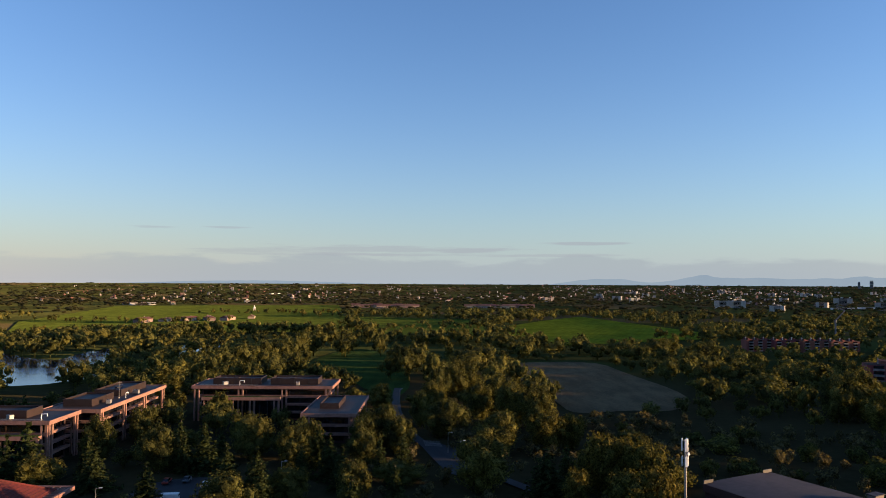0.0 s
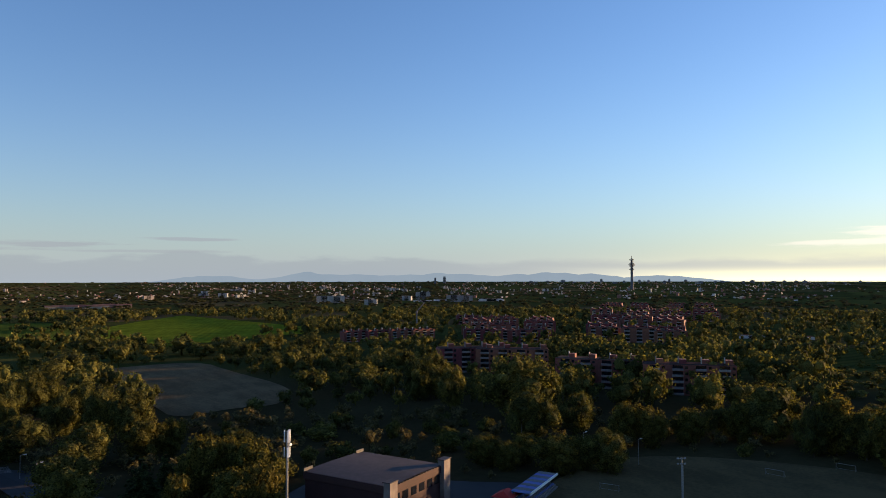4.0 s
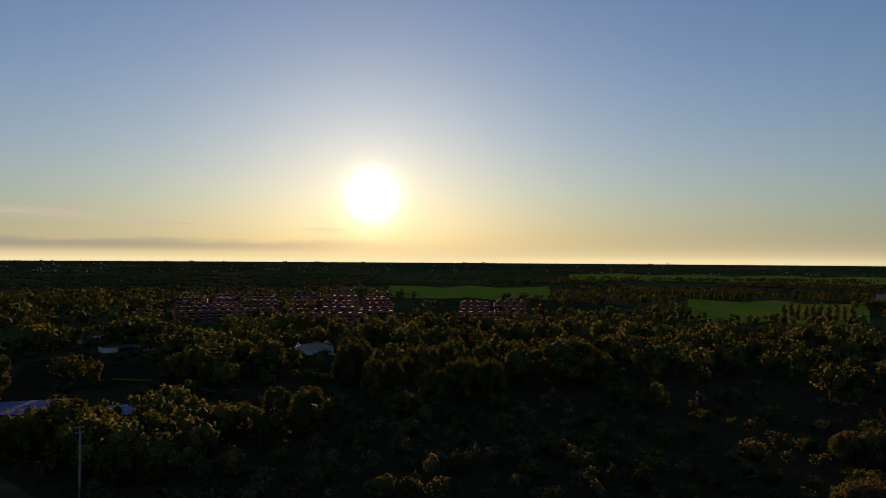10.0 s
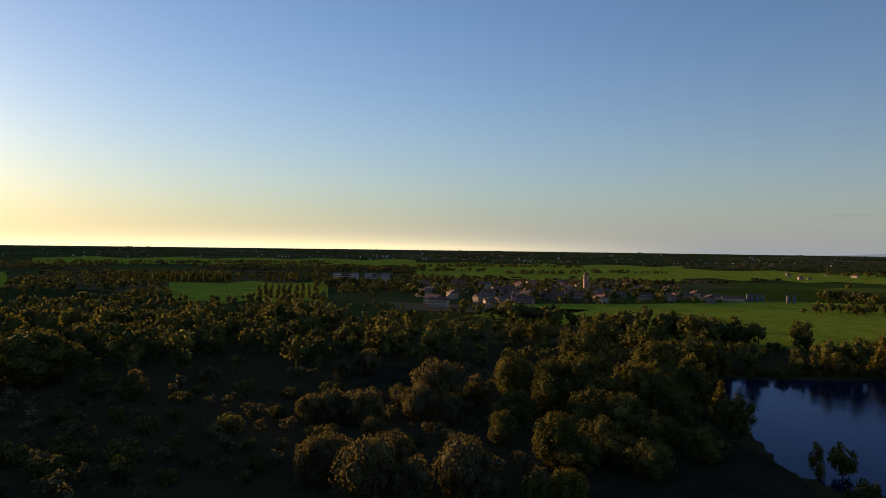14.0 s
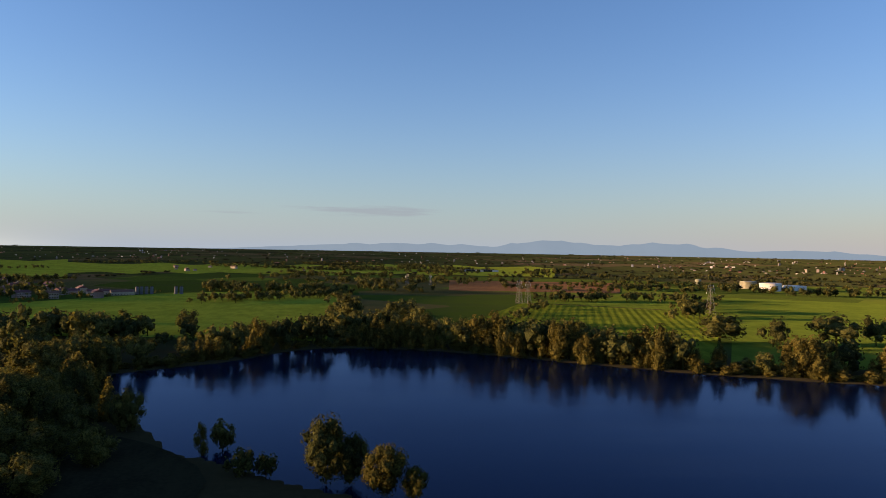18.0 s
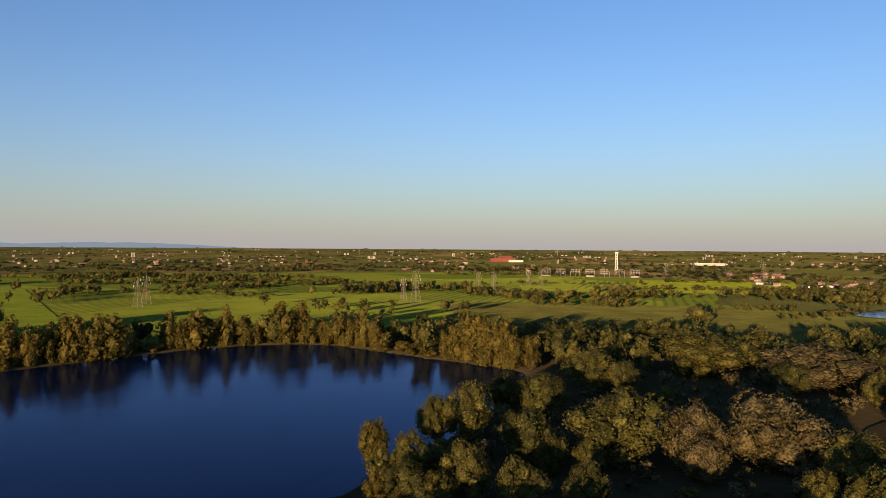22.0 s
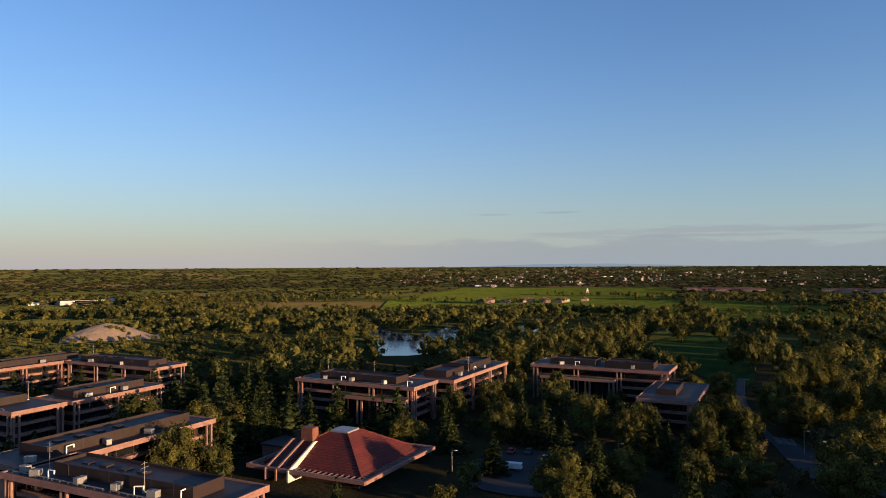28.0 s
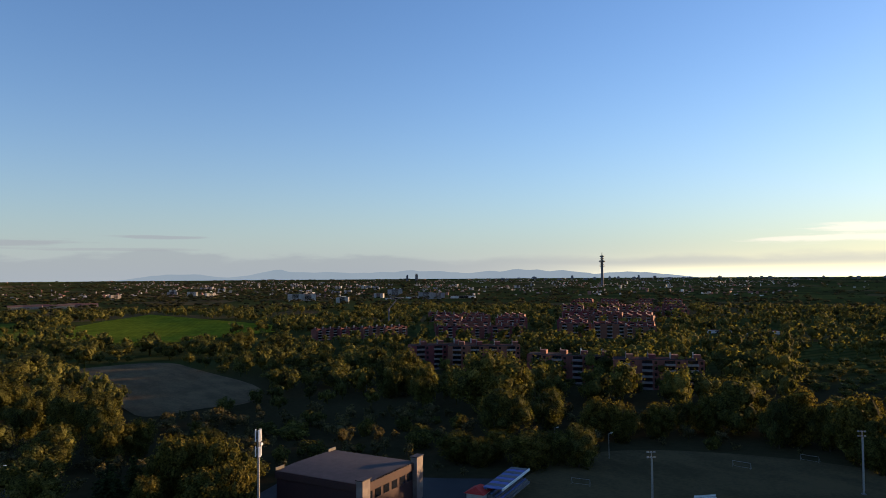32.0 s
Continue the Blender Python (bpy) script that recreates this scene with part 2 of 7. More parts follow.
M_GRASS = crop("meadow_grass", (0.085, 0.112, 0.018), (0.05, 0.068, 0.013))
M_LAWN = crop("mown_grass", (0.040, 0.068, 0.018), (0.022, 0.038, 0.012))
M_DRY = crop("dry_meadow", (0.155, 0.112, 0.064), (0.095, 0.070, 0.042))
M_EARTH = crop("ploughed_earth", (0.23, 0.118, 0.050), (0.16, 0.082, 0.038), 5.0, 80)
M_PITCH = crop("pitch_turf", (0.105, 0.078, 0.040), (0.066, 0.052, 0.028))
M_WATER = water_material("deep_lake_water", (0.50, 0.63, 0.95), (0.004, 0.008, 0.024), 1.14)
M_WATER_PALE = water_material("pale_lake_water", (0.9, 0.95, 1.0), (0.006, 0.012, 0.04), 1.33)
M_BARK = material("bark", (0.13, 0.10, 0.07), grain=6.0, bump=0.8)
M_LEAF = foliage("broad_leaves", (0.136, 0.126, 0.033), (0.045, 0.053, 0.019))
M_LEAF_GREY = foliage("willow_leaves", (0.126, 0.104, 0.048), (0.072, 0.066, 0.031))
M_LEAF_DRY = foliage("turning_leaves", (0.130, 0.105, 0.025), (0.064, 0.068, 0.018))
M_FARLEAF = foliage("far_leaves", (0.070, 0.064, 0.026), (0.036, 0.038, 0.018))
M_NEEDLE = foliage("cedar_needles", (0.055, 0.068, 0.024), (0.024, 0.036, 0.014))
M_POPLAR = foliage("poplar_leaves", (0.150, 0.136, 0.034), (0.053, 0.061, 0.020))
M_ASPHALT = material("asphalt", (0.034, 0.033, 0.035), grain=3.0, large=0.1, rough=0.85)
M_PAVING = material("paving", (0.20, 0.19, 0.19), grain=2.0)
M_CONCRETE = material("pink_concrete", (0.285, 0.158, 0.125), (0.20, 0.110, 0.088), grain=1.5, large=0.3, rough=0.85, vary=0.06)
M_BROWN = material("brown_cladding", (0.030, 0.0175, 0.0155), grain=0.8, rough=0.6, vary=0.08)
M_BRICKDARK = material("dark_brick", (0.055, 0.023, 0.019), (0.034, 0.016, 0.014), grain=4.0, vary=0.08)
M_ROOF = material("gravel_roof", (0.050, 0.037, 0.036), (0.028, 0.022, 0.024), grain=1.2, large=0.15, vary=0.08, rough=0.65, spec=0.25)
M_FLATROOF = material("dull_flat_roof", (0.10, 0.07, 0.06), (0.06, 0.045, 0.04), grain=0.5, rough=0.95, spec=0.0, vary=0.2)
M_MEMBRANE = material("roof_membrane", (0.055, 0.044, 0.048), (0.036, 0.030, 0.034), grain=0.6, vary=0)
M_GLASS = material("window_glass", (0.012, 0.014, 0.018), rough=0.08, bump=0.02, spec=0.6, vary=0.3)
M_TILE = material("red_tiles", (0.135, 0.024, 0.020), (0.080, 0.018, 0.016), grain=2.0, large=0.2, vary=0.1)
M_RED = material("red_brick", (0.20, 0.058, 0.044), (0.13, 0.042, 0.034), grain=1.0, vary=0.18)
M_PALE = material("pale_render", (0.36, 0.33, 0.30), (0.26, 0.24, 0.22), grain=0.3, vary=0.35)
M_WHITE = material("white_render", (0.66, 0.62, 0.56), (0.50, 0.46, 0.41), grain=0.6, vary=0.15)
M_STEEL = material("galvanised_steel", (0.36, 0.35, 0.34), rough=0.5, metal=0.4, grain=4.0, vary=0.1)
M_DARKSTEEL = material("dark_steel", (0.07, 0.065, 0.065), rough=0.5, metal=0.3, vary=0.1)
M_BLUE = material("blue_court", (0.16, 0.20, 0.42), (0.12, 0.15, 0.33), grain=0.5, rough=0.9, spec=0.05)
M_PAINT = material("white_paint", (0.78, 0.78, 0.76), (0.66, 0.66, 0.64), rough=0.5)


# ---------------------------------------------------------------- geometry helpers
def terrain(r):
    """Height of the plain: level, then rising very slowly to the far horizon."""
    return 37.0 * max(0.0, (r - 1200.0) / 3700.0) ** 1.5


def polar(bearing, r):
    return (r * math.sin(radians(bearing)), r * math.cos(radians(bearing)))


def mesh_from(name, verts, faces, mats):
    me = bpy.data.meshes.new(name)
    if isinstance(verts, list):
        me.from_pydata(verts, [], faces)
    else:
        n = len(faces)
        me.vertices.add(len(verts))
        me.vertices.foreach_set("co", verts.astype(np.float32).ravel())
        me.loops.add(3 * n)
        me.loops.foreach_set("vertex_index", faces.astype(np.int32).ravel())
        me.polygons.add(n)
        me.polygons.foreach_set("loop_start", np.arange(0, 3 * n, 3, dtype=np.int32))
        me.update(calc_edges=True)
        me.shade_flat()
    for m in mats if isinstance(mats, (list, tuple)) else [mats]:
        me.materials.append(m)
    return me


def part(name, bm, mat, parent=None, label=""):
    me = bpy.data.meshes.new(name)
    bm.to_mesh(me)
    bm.free()
    me.materials.append(mat)
    ob = new(name, me)
    ob.parent = parent
    return tagged(ob, label)


def piece(name, me, m, parent, label=""):
    """An object of its own on shared mesh data."""
    ob = new(name, me)
    ob.parent = parent
    ob.matrix_basis = m
    return tagged(ob, label)


def thing(name, x, y, z=0.0, turn=0.0, label="", category="", group="", kind=""):
    ob = new(name)
    ob.matrix_basis = pose(x, y, z, 0, 0, turn)
    return tagged(ob, label, category, group, kind)


def add_box(bm, x0, x1, y0, y1, z0, z1, bevel=0.0, m=None):
    made = bmesh.ops.create_cube(bm, size=1.0)["verts"]
    bmesh.ops.transform(bm, verts=made, matrix=Matrix.Translation(((x0 + x1) / 2, (y0 + y1) / 2, (z0 + z1) / 2)) @ Matrix.Diagonal((x1 - x0, y1 - y0, z1 - z0, 1)))
    if bevel:
        edges = list({e for v in made for e in v.link_edges})
        made = bmesh.ops.bevel(bm, geom=edges, offset=bevel, segments=1, affect="EDGES")["verts"]
    if m:
        bmesh.ops.transform(bm, verts=list(made), matrix=m)
    return bm


def box(x0, x1, y0, y1, z0, z1, bevel=0.0):
    return add_box(bmesh.new(), x0, x1, y0, y1, z0, z1, bevel)


def add_rod(bm, a, b, ra, rb=None, seg=8):
    a, b = Vector(a), Vector(b)
    d = b - a
    m = Matrix.Translation((a + b) / 2) @ d.to_track_quat("Z", "Y").to_matrix().to_4x4()
    bmesh.ops.create_cone(bm, cap_ends=True, segments=seg, radius1=ra, radius2=ra if rb is None else rb, depth=d.length, matrix=m)
    return bm


def rod(a, b, ra, rb=None, seg=8):
    return add_rod(bmesh.new(), a, b, ra, rb, seg)


def inside(x, y, poly):
    hit = False
    for (ax, ay), (bx, by) in zip(poly, poly[1:] + poly[:1]):
        if (ay > y) != (by > y) and x < (bx - ax) * (y - ay) / (by - ay) + ax:
            hit = not hit
    return hit


def smooth_outline(pts, rounds=2):
    for _ in range(rounds):
        out = []
        for (ax, ay), (bx, by) in zip(pts, pts[1:] + pts[:1]):
            out += [(ax * 0.75 + bx * 0.25, ay * 0.75 + by * 0.25), (ax * 0.25 + bx * 0.75, ay * 0.25 + by * 0.75)]
        pts = out
    return pts


# ---------------------------------------------------------------- water, clearings and fields
LAKE = smooth_outline([(106, -328), (72, -352), (46, -370), (26, -403), (1, -416), (-27, -413), (-56, -404), (-84, -387), (-110, -368), (-159, -332), (-210, -303),
                       (-263, -280), (-308, -262), (-345, -243), (-368, -219), (-380, -186), (-366, -149), (-349, -113), (-339, -81), (-325, -55), (-280, -52),
                       (-225, -58), (-175, -62), (-135, -76), (-95, -100), (-40, -150), (1, -171), (18, -186), (30, -199), (44, -207), (56, -235), (85, -277)], 1)
LAKE_NORTH = smooth_outline([(-360, 572), (-300, 522), (-276, 514), (-290, 560), (-286, 614), (-250, 562), (-231, 500), (-207, 425), (-222, 390), (-246, 390), (-274, 440), (-302, 488), (-358, 545)], 2)
LAKE_BEHIND = smooth_outline([(-200, 518), (-226, 585), (-236, 642), (-205, 652), (-190, 606), (-206, 572)], 2)
POND = smooth_outline([(-716, 160), (-668, 190), (-690, 262), (-770, 300), (-815, 240)], 2)
POOL_SMALL = smooth_outline([(-235, -12), (-228, -2), (-238, 8), (-250, -2)], 2)
WATERS = [LAKE, LAKE_NORTH, LAKE_BEHIND, POND, POOL_SMALL]

MEADOW = [(33, 493), (52, 507), (112, 517), (116, 452), (128, 362), (107, 318), (84, 322), (57, 309), (55, 343), (50, 403)]
LAWN_NORTH = [(-92, 450), (-91, 576), (-63, 614), (-33, 518), (-16, 401), (-22, 350), (-30, 350), (-57, 424)]
GREEN_NORTH = [(50, 850), (150, 1050), (228, 1180), (300, 820), (262, 720), (105, 640)]
FIELDS_WEST = [(-461, 747), (-580, 968), (-700, 1523), (-242, 1652), (-130, 960), (-140, 800), (-298, 770)]
FIELDS_MID = [(-200, 1180), (70, 1050), (44, 718), (-115, 775)]
PITCH = [(118, 150), (135, 160), (162, 170), (190, 158), (218, 120), (222, 89), (190, 62), (160, 46), (90, 60), (80, 110)]
FIELD_EAST = [(2, -440), (110, -462), (345, -485), (400, -620), (300, -720), (200, -870), (100, -930), (-10, -900)]
CLEAR_EAST = [(197, -205), (180, -228), (210, -270), (240, -250), (228, -215)]
SCRUB_EAST = [(120, -80), (110, -150), (180, -160), (280, -235), (330, -190), (200, -95)]
BEACH = [(60, -130), (20, -172), (56, -225), (92, -230), (110, -180)]
SOUTH = [(110, -450), (-27, -440), (-100, -410), (-210, -335), (-320, -290), (-400, -235), (-410, -150), (-380, -70), (-420, -40), (-430, 100), (-520, 200), (-640, 200),
         (-780, 60), (-1300, 120), (-1500, -400), (-1100, -1100), (-300, -1500), (300, -1500), (450, -900)]
FALLOW = [(500, -548), (300, -618), (296, -546), (430, -488)]


def wedge(b0, b1, r0, r1):
    """A field between two bearings and two distances."""
    n = max(2, int((b1 - b0) / 2))
    arc = [b0 + (b1 - b0) * k / n for k in range(n + 1)]
    return [polar(b, r0 * (1 + 0.04 * math.sin(b * 1.7))) for b in arc] + [polar(b, r1 * (1 + 0.05 * math.sin(b * 1.1))) for b in reversed(arc)]


STRIPS = [wedge(112, 140, 2000, 2650), wedge(97.5, 110.5, 1060, 1500), wedge(121, 133, 740, 1120), wedge(140, 161, 1300, 2350), wedge(161, 182, 1520, 2100), wedge(182, 198, 1560, 2250)]
FIELD_WEST2 = [(-940, -20), (-968, 170), (-1330, 230), (-1290, -30)]
LAWN_OFFICE = [(-160, 38), (-185, 70), (-270, 100), (-275, 70), (-180, 38)]
OFFICES = [(-330, 92), (-198, 88), (-195, 84), (-85, 84), (-85, 145), (-88, 195), (-110, 200), (-105, 250), (-55, 248), (-25, 248), (-25, 320), (-108, 322), (-110, 300),
           (-140, 300), (-180, 242), (-180, 212), (-140, 195), (-200, 200), (-235, 240), (-325, 238), (-325, 150), (-290, 150), (-290, 125), (-340, 138), (-342, 98)]
CAR_PARK = [(-82, 168), (-86, 205), (-62, 212), (-50, 190), (-54, 165)]
ROAD = [(-24, 384), (-23, 350), (-20, 316), (-16, 291), (-11, 267), (-5, 249), (0, 236), (7, 224), (16, 212), (24, 200), (30, 180)]
HALL_SITE = [(50, 175), (80, 200), (112, 170), (140, 150), (120, 130), (80, 130)]
COURTS = [(262, 76), (272, 40), (310, 44), (325, 90), (322, 122), (278, 122)]
CAR_PARK_EAST = [(338, 122), (344, 68), (392, 72), (415, 84), (408, 108), (450, 112), (470, 128), (420, 142), (380, 132)]
ESTATES = [[(325, 545), (392, 455), (590, 690), (500, 810)], [(425, 470), (480, 392), (835, 690), (745, 812)], [(255, 620), (262, 585), (345, 585), (345, 620)],
           [(660, 690), (750, 569), (1205, 916), (1058, 1106)], [(690, 120), (740, 45), (1115, 75), (1052, 170)], [(640, 105), (650, 10), (1010, 20), (997, 155)],
           [(590, 8), (600, -85), (1100, -150), (1085, 10)], [(590, -135), (600, -205), (860, -290), (850, -195)], [(245, 300), (262, 268), (300, 215), (310, 235), (270, 305)],
           [(225, 395), (240, 372), (268, 340), (275, 360), (240, 402)], [(430, -520), (300, -715), (200, -790), (230, -830), (480, -1120), (670, -816)]]
NEAR_BANK = [(24, -150), (24, -178), (-45, -152), (-100, -98), (-138, -74), (-150, -64), (-140, -40), (-60, -60)]
WINGS = [(-150, -93, 92, 110), (-166, -147, 96, 151), (-283, -208, 131, 149), (-226, -207, 150, 187), (-318, -300, 160, 230), (-299, -242, 213, 231), (-172, -120, 218, 237),
         (-134, -114, 238, 294), (-103, -45, 292, 314), (-50, -30, 251, 291), (-334, -314, 101, 132), (-136, -94, 147, 189)]
PLOTS = [[(a - 5, c - 6), (b + 6, c - 6), (b + 6, d + 4), (a - 5, d + 4)] for a, b, c, d in WINGS]
PAV_FRONT = [(-312, 94), (-312, 138), (-250, 112), (-250, 82)]
CLEARINGS = WATERS + [CAR_PARK_EAST, NEAR_BANK, PAV_FRONT] + PLOTS + [MEADOW, LAWN_NORTH, GREEN_NORTH, FIELDS_WEST, FIELDS_MID, PITCH, FIELD_EAST, CLEAR_EAST, BEACH, SOUTH, FIELD_WEST2, LAWN_OFFICE, CAR_PARK, HALL_SITE, COURTS, FALLOW] + STRIPS


def near_outline(x, y, poly):
    """Distance from a point to a polygon's edge."""
    p = np.array(poly)
    q = np.roll(p, -1, axis=0)
    d = q - p
    t = np.clip(((np.array([x, y]) - p) * d).sum(1) / (d * d).sum(1), 0, 1)
    return float(np.hypot(*(p + d * t[:, None] - [x, y]).T).min())


def ground_sheet():
    rings = [0.0] + list(np.linspace(60, 460, 101)) + list(np.geomspace(468, 4930, 70))
    steps = 480
    verts, faces = [(0.0, 0.0, 0.0)], []
    boxes = [(min(p[0] for p in w) - 8, max(p[0] for p in w) + 8, min(p[1] for p in w) - 8, max(p[1] for p in w) + 8, w) for w in WATERS]
    for r in rings[1:]:
        for k in range(steps):
            a = 2 * math.pi * k / steps
            x, y = r * math.sin(a), r * math.cos(a)
            z = terrain(r) + (0.25 * noise.noise((x * 0.03, y * 0.03, 0)) if r < 900 else 0.0)
            for x0, x1, y0, y1, w in boxes:
                if x0 < x < x1 and y0 < y < y1 and inside(x, y, w):
                    z = -0.7 - min(2.5, near_outline(x, y, w) * 0.35)
            verts.append((x, y, z))
    for k in range(steps):
        faces.append((0, 1 + (k + 1) % steps, 1 + k))
    for i in range(len(rings) - 2):
        for k in range(steps):
            a, b = 1 + i * steps + k, 1 + i * steps + (k + 1) % steps
            faces.append((a, b, b + steps, a + steps))
    me = mesh_from("ground", verts, faces, M_FARM)
    me.shade_smooth()
    tagged(new("ground", me), "flat plain of farmland and rough grass", "ground", kind="structure")


def sheet(name, outline, mat, lift, label, category="field", step=0.0):
    """A flat patch of ground inside an outline; far ones follow the plain's slope by a grid of steps."""
    bm = bmesh.new()
    vs = [bm.verts.new((x, y, 0)) for x, y in outline]
    bm.faces.new(vs)
    if step:
        xs, ys = [p[0] for p in outline], [p[1] for p in outline]
        for axis, lo, hi in (((1, 0, 0), min(xs), max(xs)), ((0, 1, 0), min(ys), max(ys))):
            v = lo + step
            while v < hi:
                bmesh.ops.bisect_plane(bm, geom=bm.verts[:] + bm.edges[:] + bm.faces[:], plane_co=(v, v, 0), plane_no=axis)
                v += step
    for v in bm.verts:
        v.co.z = terrain(math.hypot(v.co.x, v.co.y)) + lift
    bmesh.ops.recalc_face_normals(bm, faces=bm.faces)
    if bm.faces[:] and sum(f.normal.z for f in bm.faces) < 0:
        bmesh.ops.reverse_faces(bm, faces=bm.faces)
    ob = part(name, bm, mat)
    return tagged(ob, label, category, kind="structure")


ground_sheet()
for outline, label in ((LAKE, "dark blue lake that mirrors the trees on its banks"), (LAKE_NORTH, "pale blue lake among trees"), (LAKE_BEHIND, "pale inlet of a lake behind poplars"), (POND, "pale shallow pond behind the fields"),
                       (POOL_SMALL, "small pool of water between trees")):
    cx, cy = sum(p[0] for p in outline) / len(outline), sum(p[1] for p in outline) / len(outline)
    sheet("water", [(cx + (x - cx) * 1.012, cy + (y - cy) * 1.012) for x, y in outline], M_WATER if outline is LAKE else M_WATER_PALE, -0.55, label, "water")
sheet("field", SOUTH, M_PARCELS, 0.26, "wide green farmland in parcels beyond the lake", step=130)
sheet("dry_meadow", smooth_outline(MEADOW, 2), M_DRY, 0.32, "dry brownish meadow in the shade of trees")
sheet("lawn", smooth_outline(LAWN_NORTH), M_LAWN, 0.32, "dark green mown lawn beside the office road", "grass")
sheet("field", GREEN_NORTH, M_GREEN, 0.35, "bright green field of young crop with drilled rows")
sheet("field", FIELDS_WEST, M_GRASS, 0.4, "wide green meadow beyond the small lake", step=180)
sheet("field", FIELDS_MID, M_GRASS, 0.45, "rough green meadow with hedges")
sheet("football_pitch", smooth_outline(PITCH), M_PITCH, 0.32, "worn grass football pitch in shade", "pitch")
sheet("field", FIELD_EAST, M_SUNLIT, 0.36, "green field behind the lake wood, sunlight put into its colour")
sheet("fallow_field", FALLOW, M_DRY, 0.36, "dull brown fallow field before the village")
for k, strip in enumerate(STRIPS):
    sheet("field", strip, M_SUNLIT, 0.6 + 0.02 * k, "yellow-green field on the far plain, sunlight put into its colour", step=150)
# the rough-grass sheets from here on carry their shade in the colour
sheet("lawn", smooth_outline(CLEAR_EAST), M_SHADE_GRASS, 0.32, "clearing in the wood with shade put into its colour", "grass")
sheet("lawn", smooth_outline(BEACH), M_SHADE_GRASS, 0.30, "grassy bank of the lake with shade put into its colour", "grass")
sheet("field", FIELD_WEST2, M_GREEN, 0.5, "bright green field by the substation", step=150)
sheet("lawn", smooth_outline(LAWN_OFFICE), M_SHADE_GRASS, 0.32, "lawn between trees by the offices, shade put into its colour", "grass")
sheet("lawn", OFFICES, M_SHADE_GRASS, 0.30, "grass and planting round the office buildings, shade put into the colour", "grass")
sheet("car_park", CAR_PARK_EAST, M_SHADE_GRASS, 0.30, "bare dusty sports ground, shade put into its colour", "yard")
sheet("lawn", [(363, 84), (356, 66), (352, 66), (358, 85)], M_GREEN, 0.5, "bright green strip of turf", "grass")
sheet("car_park", smooth_outline(CAR_PARK), M_ASPHALT, 0.36, "dark asphalt car park", "car park")
sheet("paving", HALL_SITE, M_ASPHALT, 0.30, "asphalt yard round the sports hall", "paving")
sheet("sports_court", [(287, 114), (311, 117), (314, 88), (284, 88)], M_BLUE, 0.40, "blue hard sports court behind trees", "court")
sheet("sports_court", [(295, 76), (303, 48), (283, 44), (275, 69)], M_BLUE, 0.40, "blue hard sports court in shade", "court")
sheet("ploughed_field", [(-165, -985), (-402, -943), (-540, -1260), (-218, -1300)], M_EARTH, 0.5, "reddish brown ploughed field", step=150)
sheet("field", [(-60, -450), (-210, -760), (-380, -640), (-200, -345)], M_GREEN, 0.40, "green striped field beyond the lake")
sheet("field", [(-215, -770), (-400, -930), (-700, -760), (-420, -420), (-330, -300), (-210, -345), (-390, -640)], M_ROWS, 0.44, "green field in drilled rows beyond the lake trees")
sheet("field", [(-439, -150), (-430, 90), (-520, 195), (-640, 195), (-740, 60), (-720, -180)], M_OLIVE, 0.42, "dark green field with long tree shadows")


def road(name, line, width, mat, label, category="road", lift=0.42):
    left, right = [], []
    for i, (x, y) in enumerate(line):
        ax, ay = line[max(0, i - 1)]
        bx, by = line[min(len(line) - 1, i + 1)]
        d = math.hypot(bx - ax, by - ay)
        nx, ny = -(by - ay) / d * width / 2, (bx - ax) / d * width / 2
        left.append((x + nx, y + ny))
        right.append((x - nx, y - ny))
    return sheet(name, left + right[::-1], mat, lift, label, category)


road("road", ROAD, 3.8, M_ASPHALT, "narrow asphalt road between trees")
sheet("road", smooth_outline([(-9, 258), (5, 250), (15, 226), (4, 208), (-3, 232)]), M_ASPHALT, 0.38, "widened asphalt junction among trees", "road")


# ---------------------------------------------------------------- trees
rng = np.random.default_rng(7)


def lump(centre, radius, rings, r):
    """A rough ball of leaves: icosahedron or its finer brother with uneven points."""
    bm = bmesh.new()
    bmesh.ops.create_icosphere(bm, subdivisions=rings, radius=1.0)
    v = np.array([x.co[:] for x in bm.verts])
    f = np.array([[x.index for x in y.verts] for y in bm.faces])
    bm.free()
    v = v * (1 + (r.uniform(-0.22, 0.16, (len(v), 1)) if rings == 1 else r.uniform(-0.14, 0.10, (len(v), 1))))
    return np.array(centre) + v * np.array(radius), f




def leaf_cards(points, normals, size, r):
    """Folded leaf sprays: two triangles each, tilted at random about the outward way."""
    k = len(points)
    n = normals + r.normal(0, 0.5, (k, 3))
    n /= np.linalg.norm(n, axis=1)[:, None]
    side = np.cross(n, r.normal(0, 1, (k, 3)))
    side /= np.linalg.norm(side, axis=1)[:, None]
    other = np.cross(n, side)
    s = size * r.uniform(0.6, 1.35, (k, 1))
    fold = n * s * r.uniform(0.05, 0.35, (k, 1))
    v = np.stack([points - side * s * 0.62, points - other * s * 0.5 + fold, points + side * s * 0.62, points + other * s * 0.5 + fold], 1).reshape(-1, 3)
    i = np.arange(k)[:, None] * 4
    f = np.concatenate([i + [0, 1, 2], i + [0, 2, 3]], 0)
    return v, f


def merge(pieces):
    vs, fs, n = [], [], 0
    for v, f in pieces:
        vs.append(v)
        fs.append(f + n)
        n += len(v)
    return np.concatenate(vs), np.concatenate(fs)


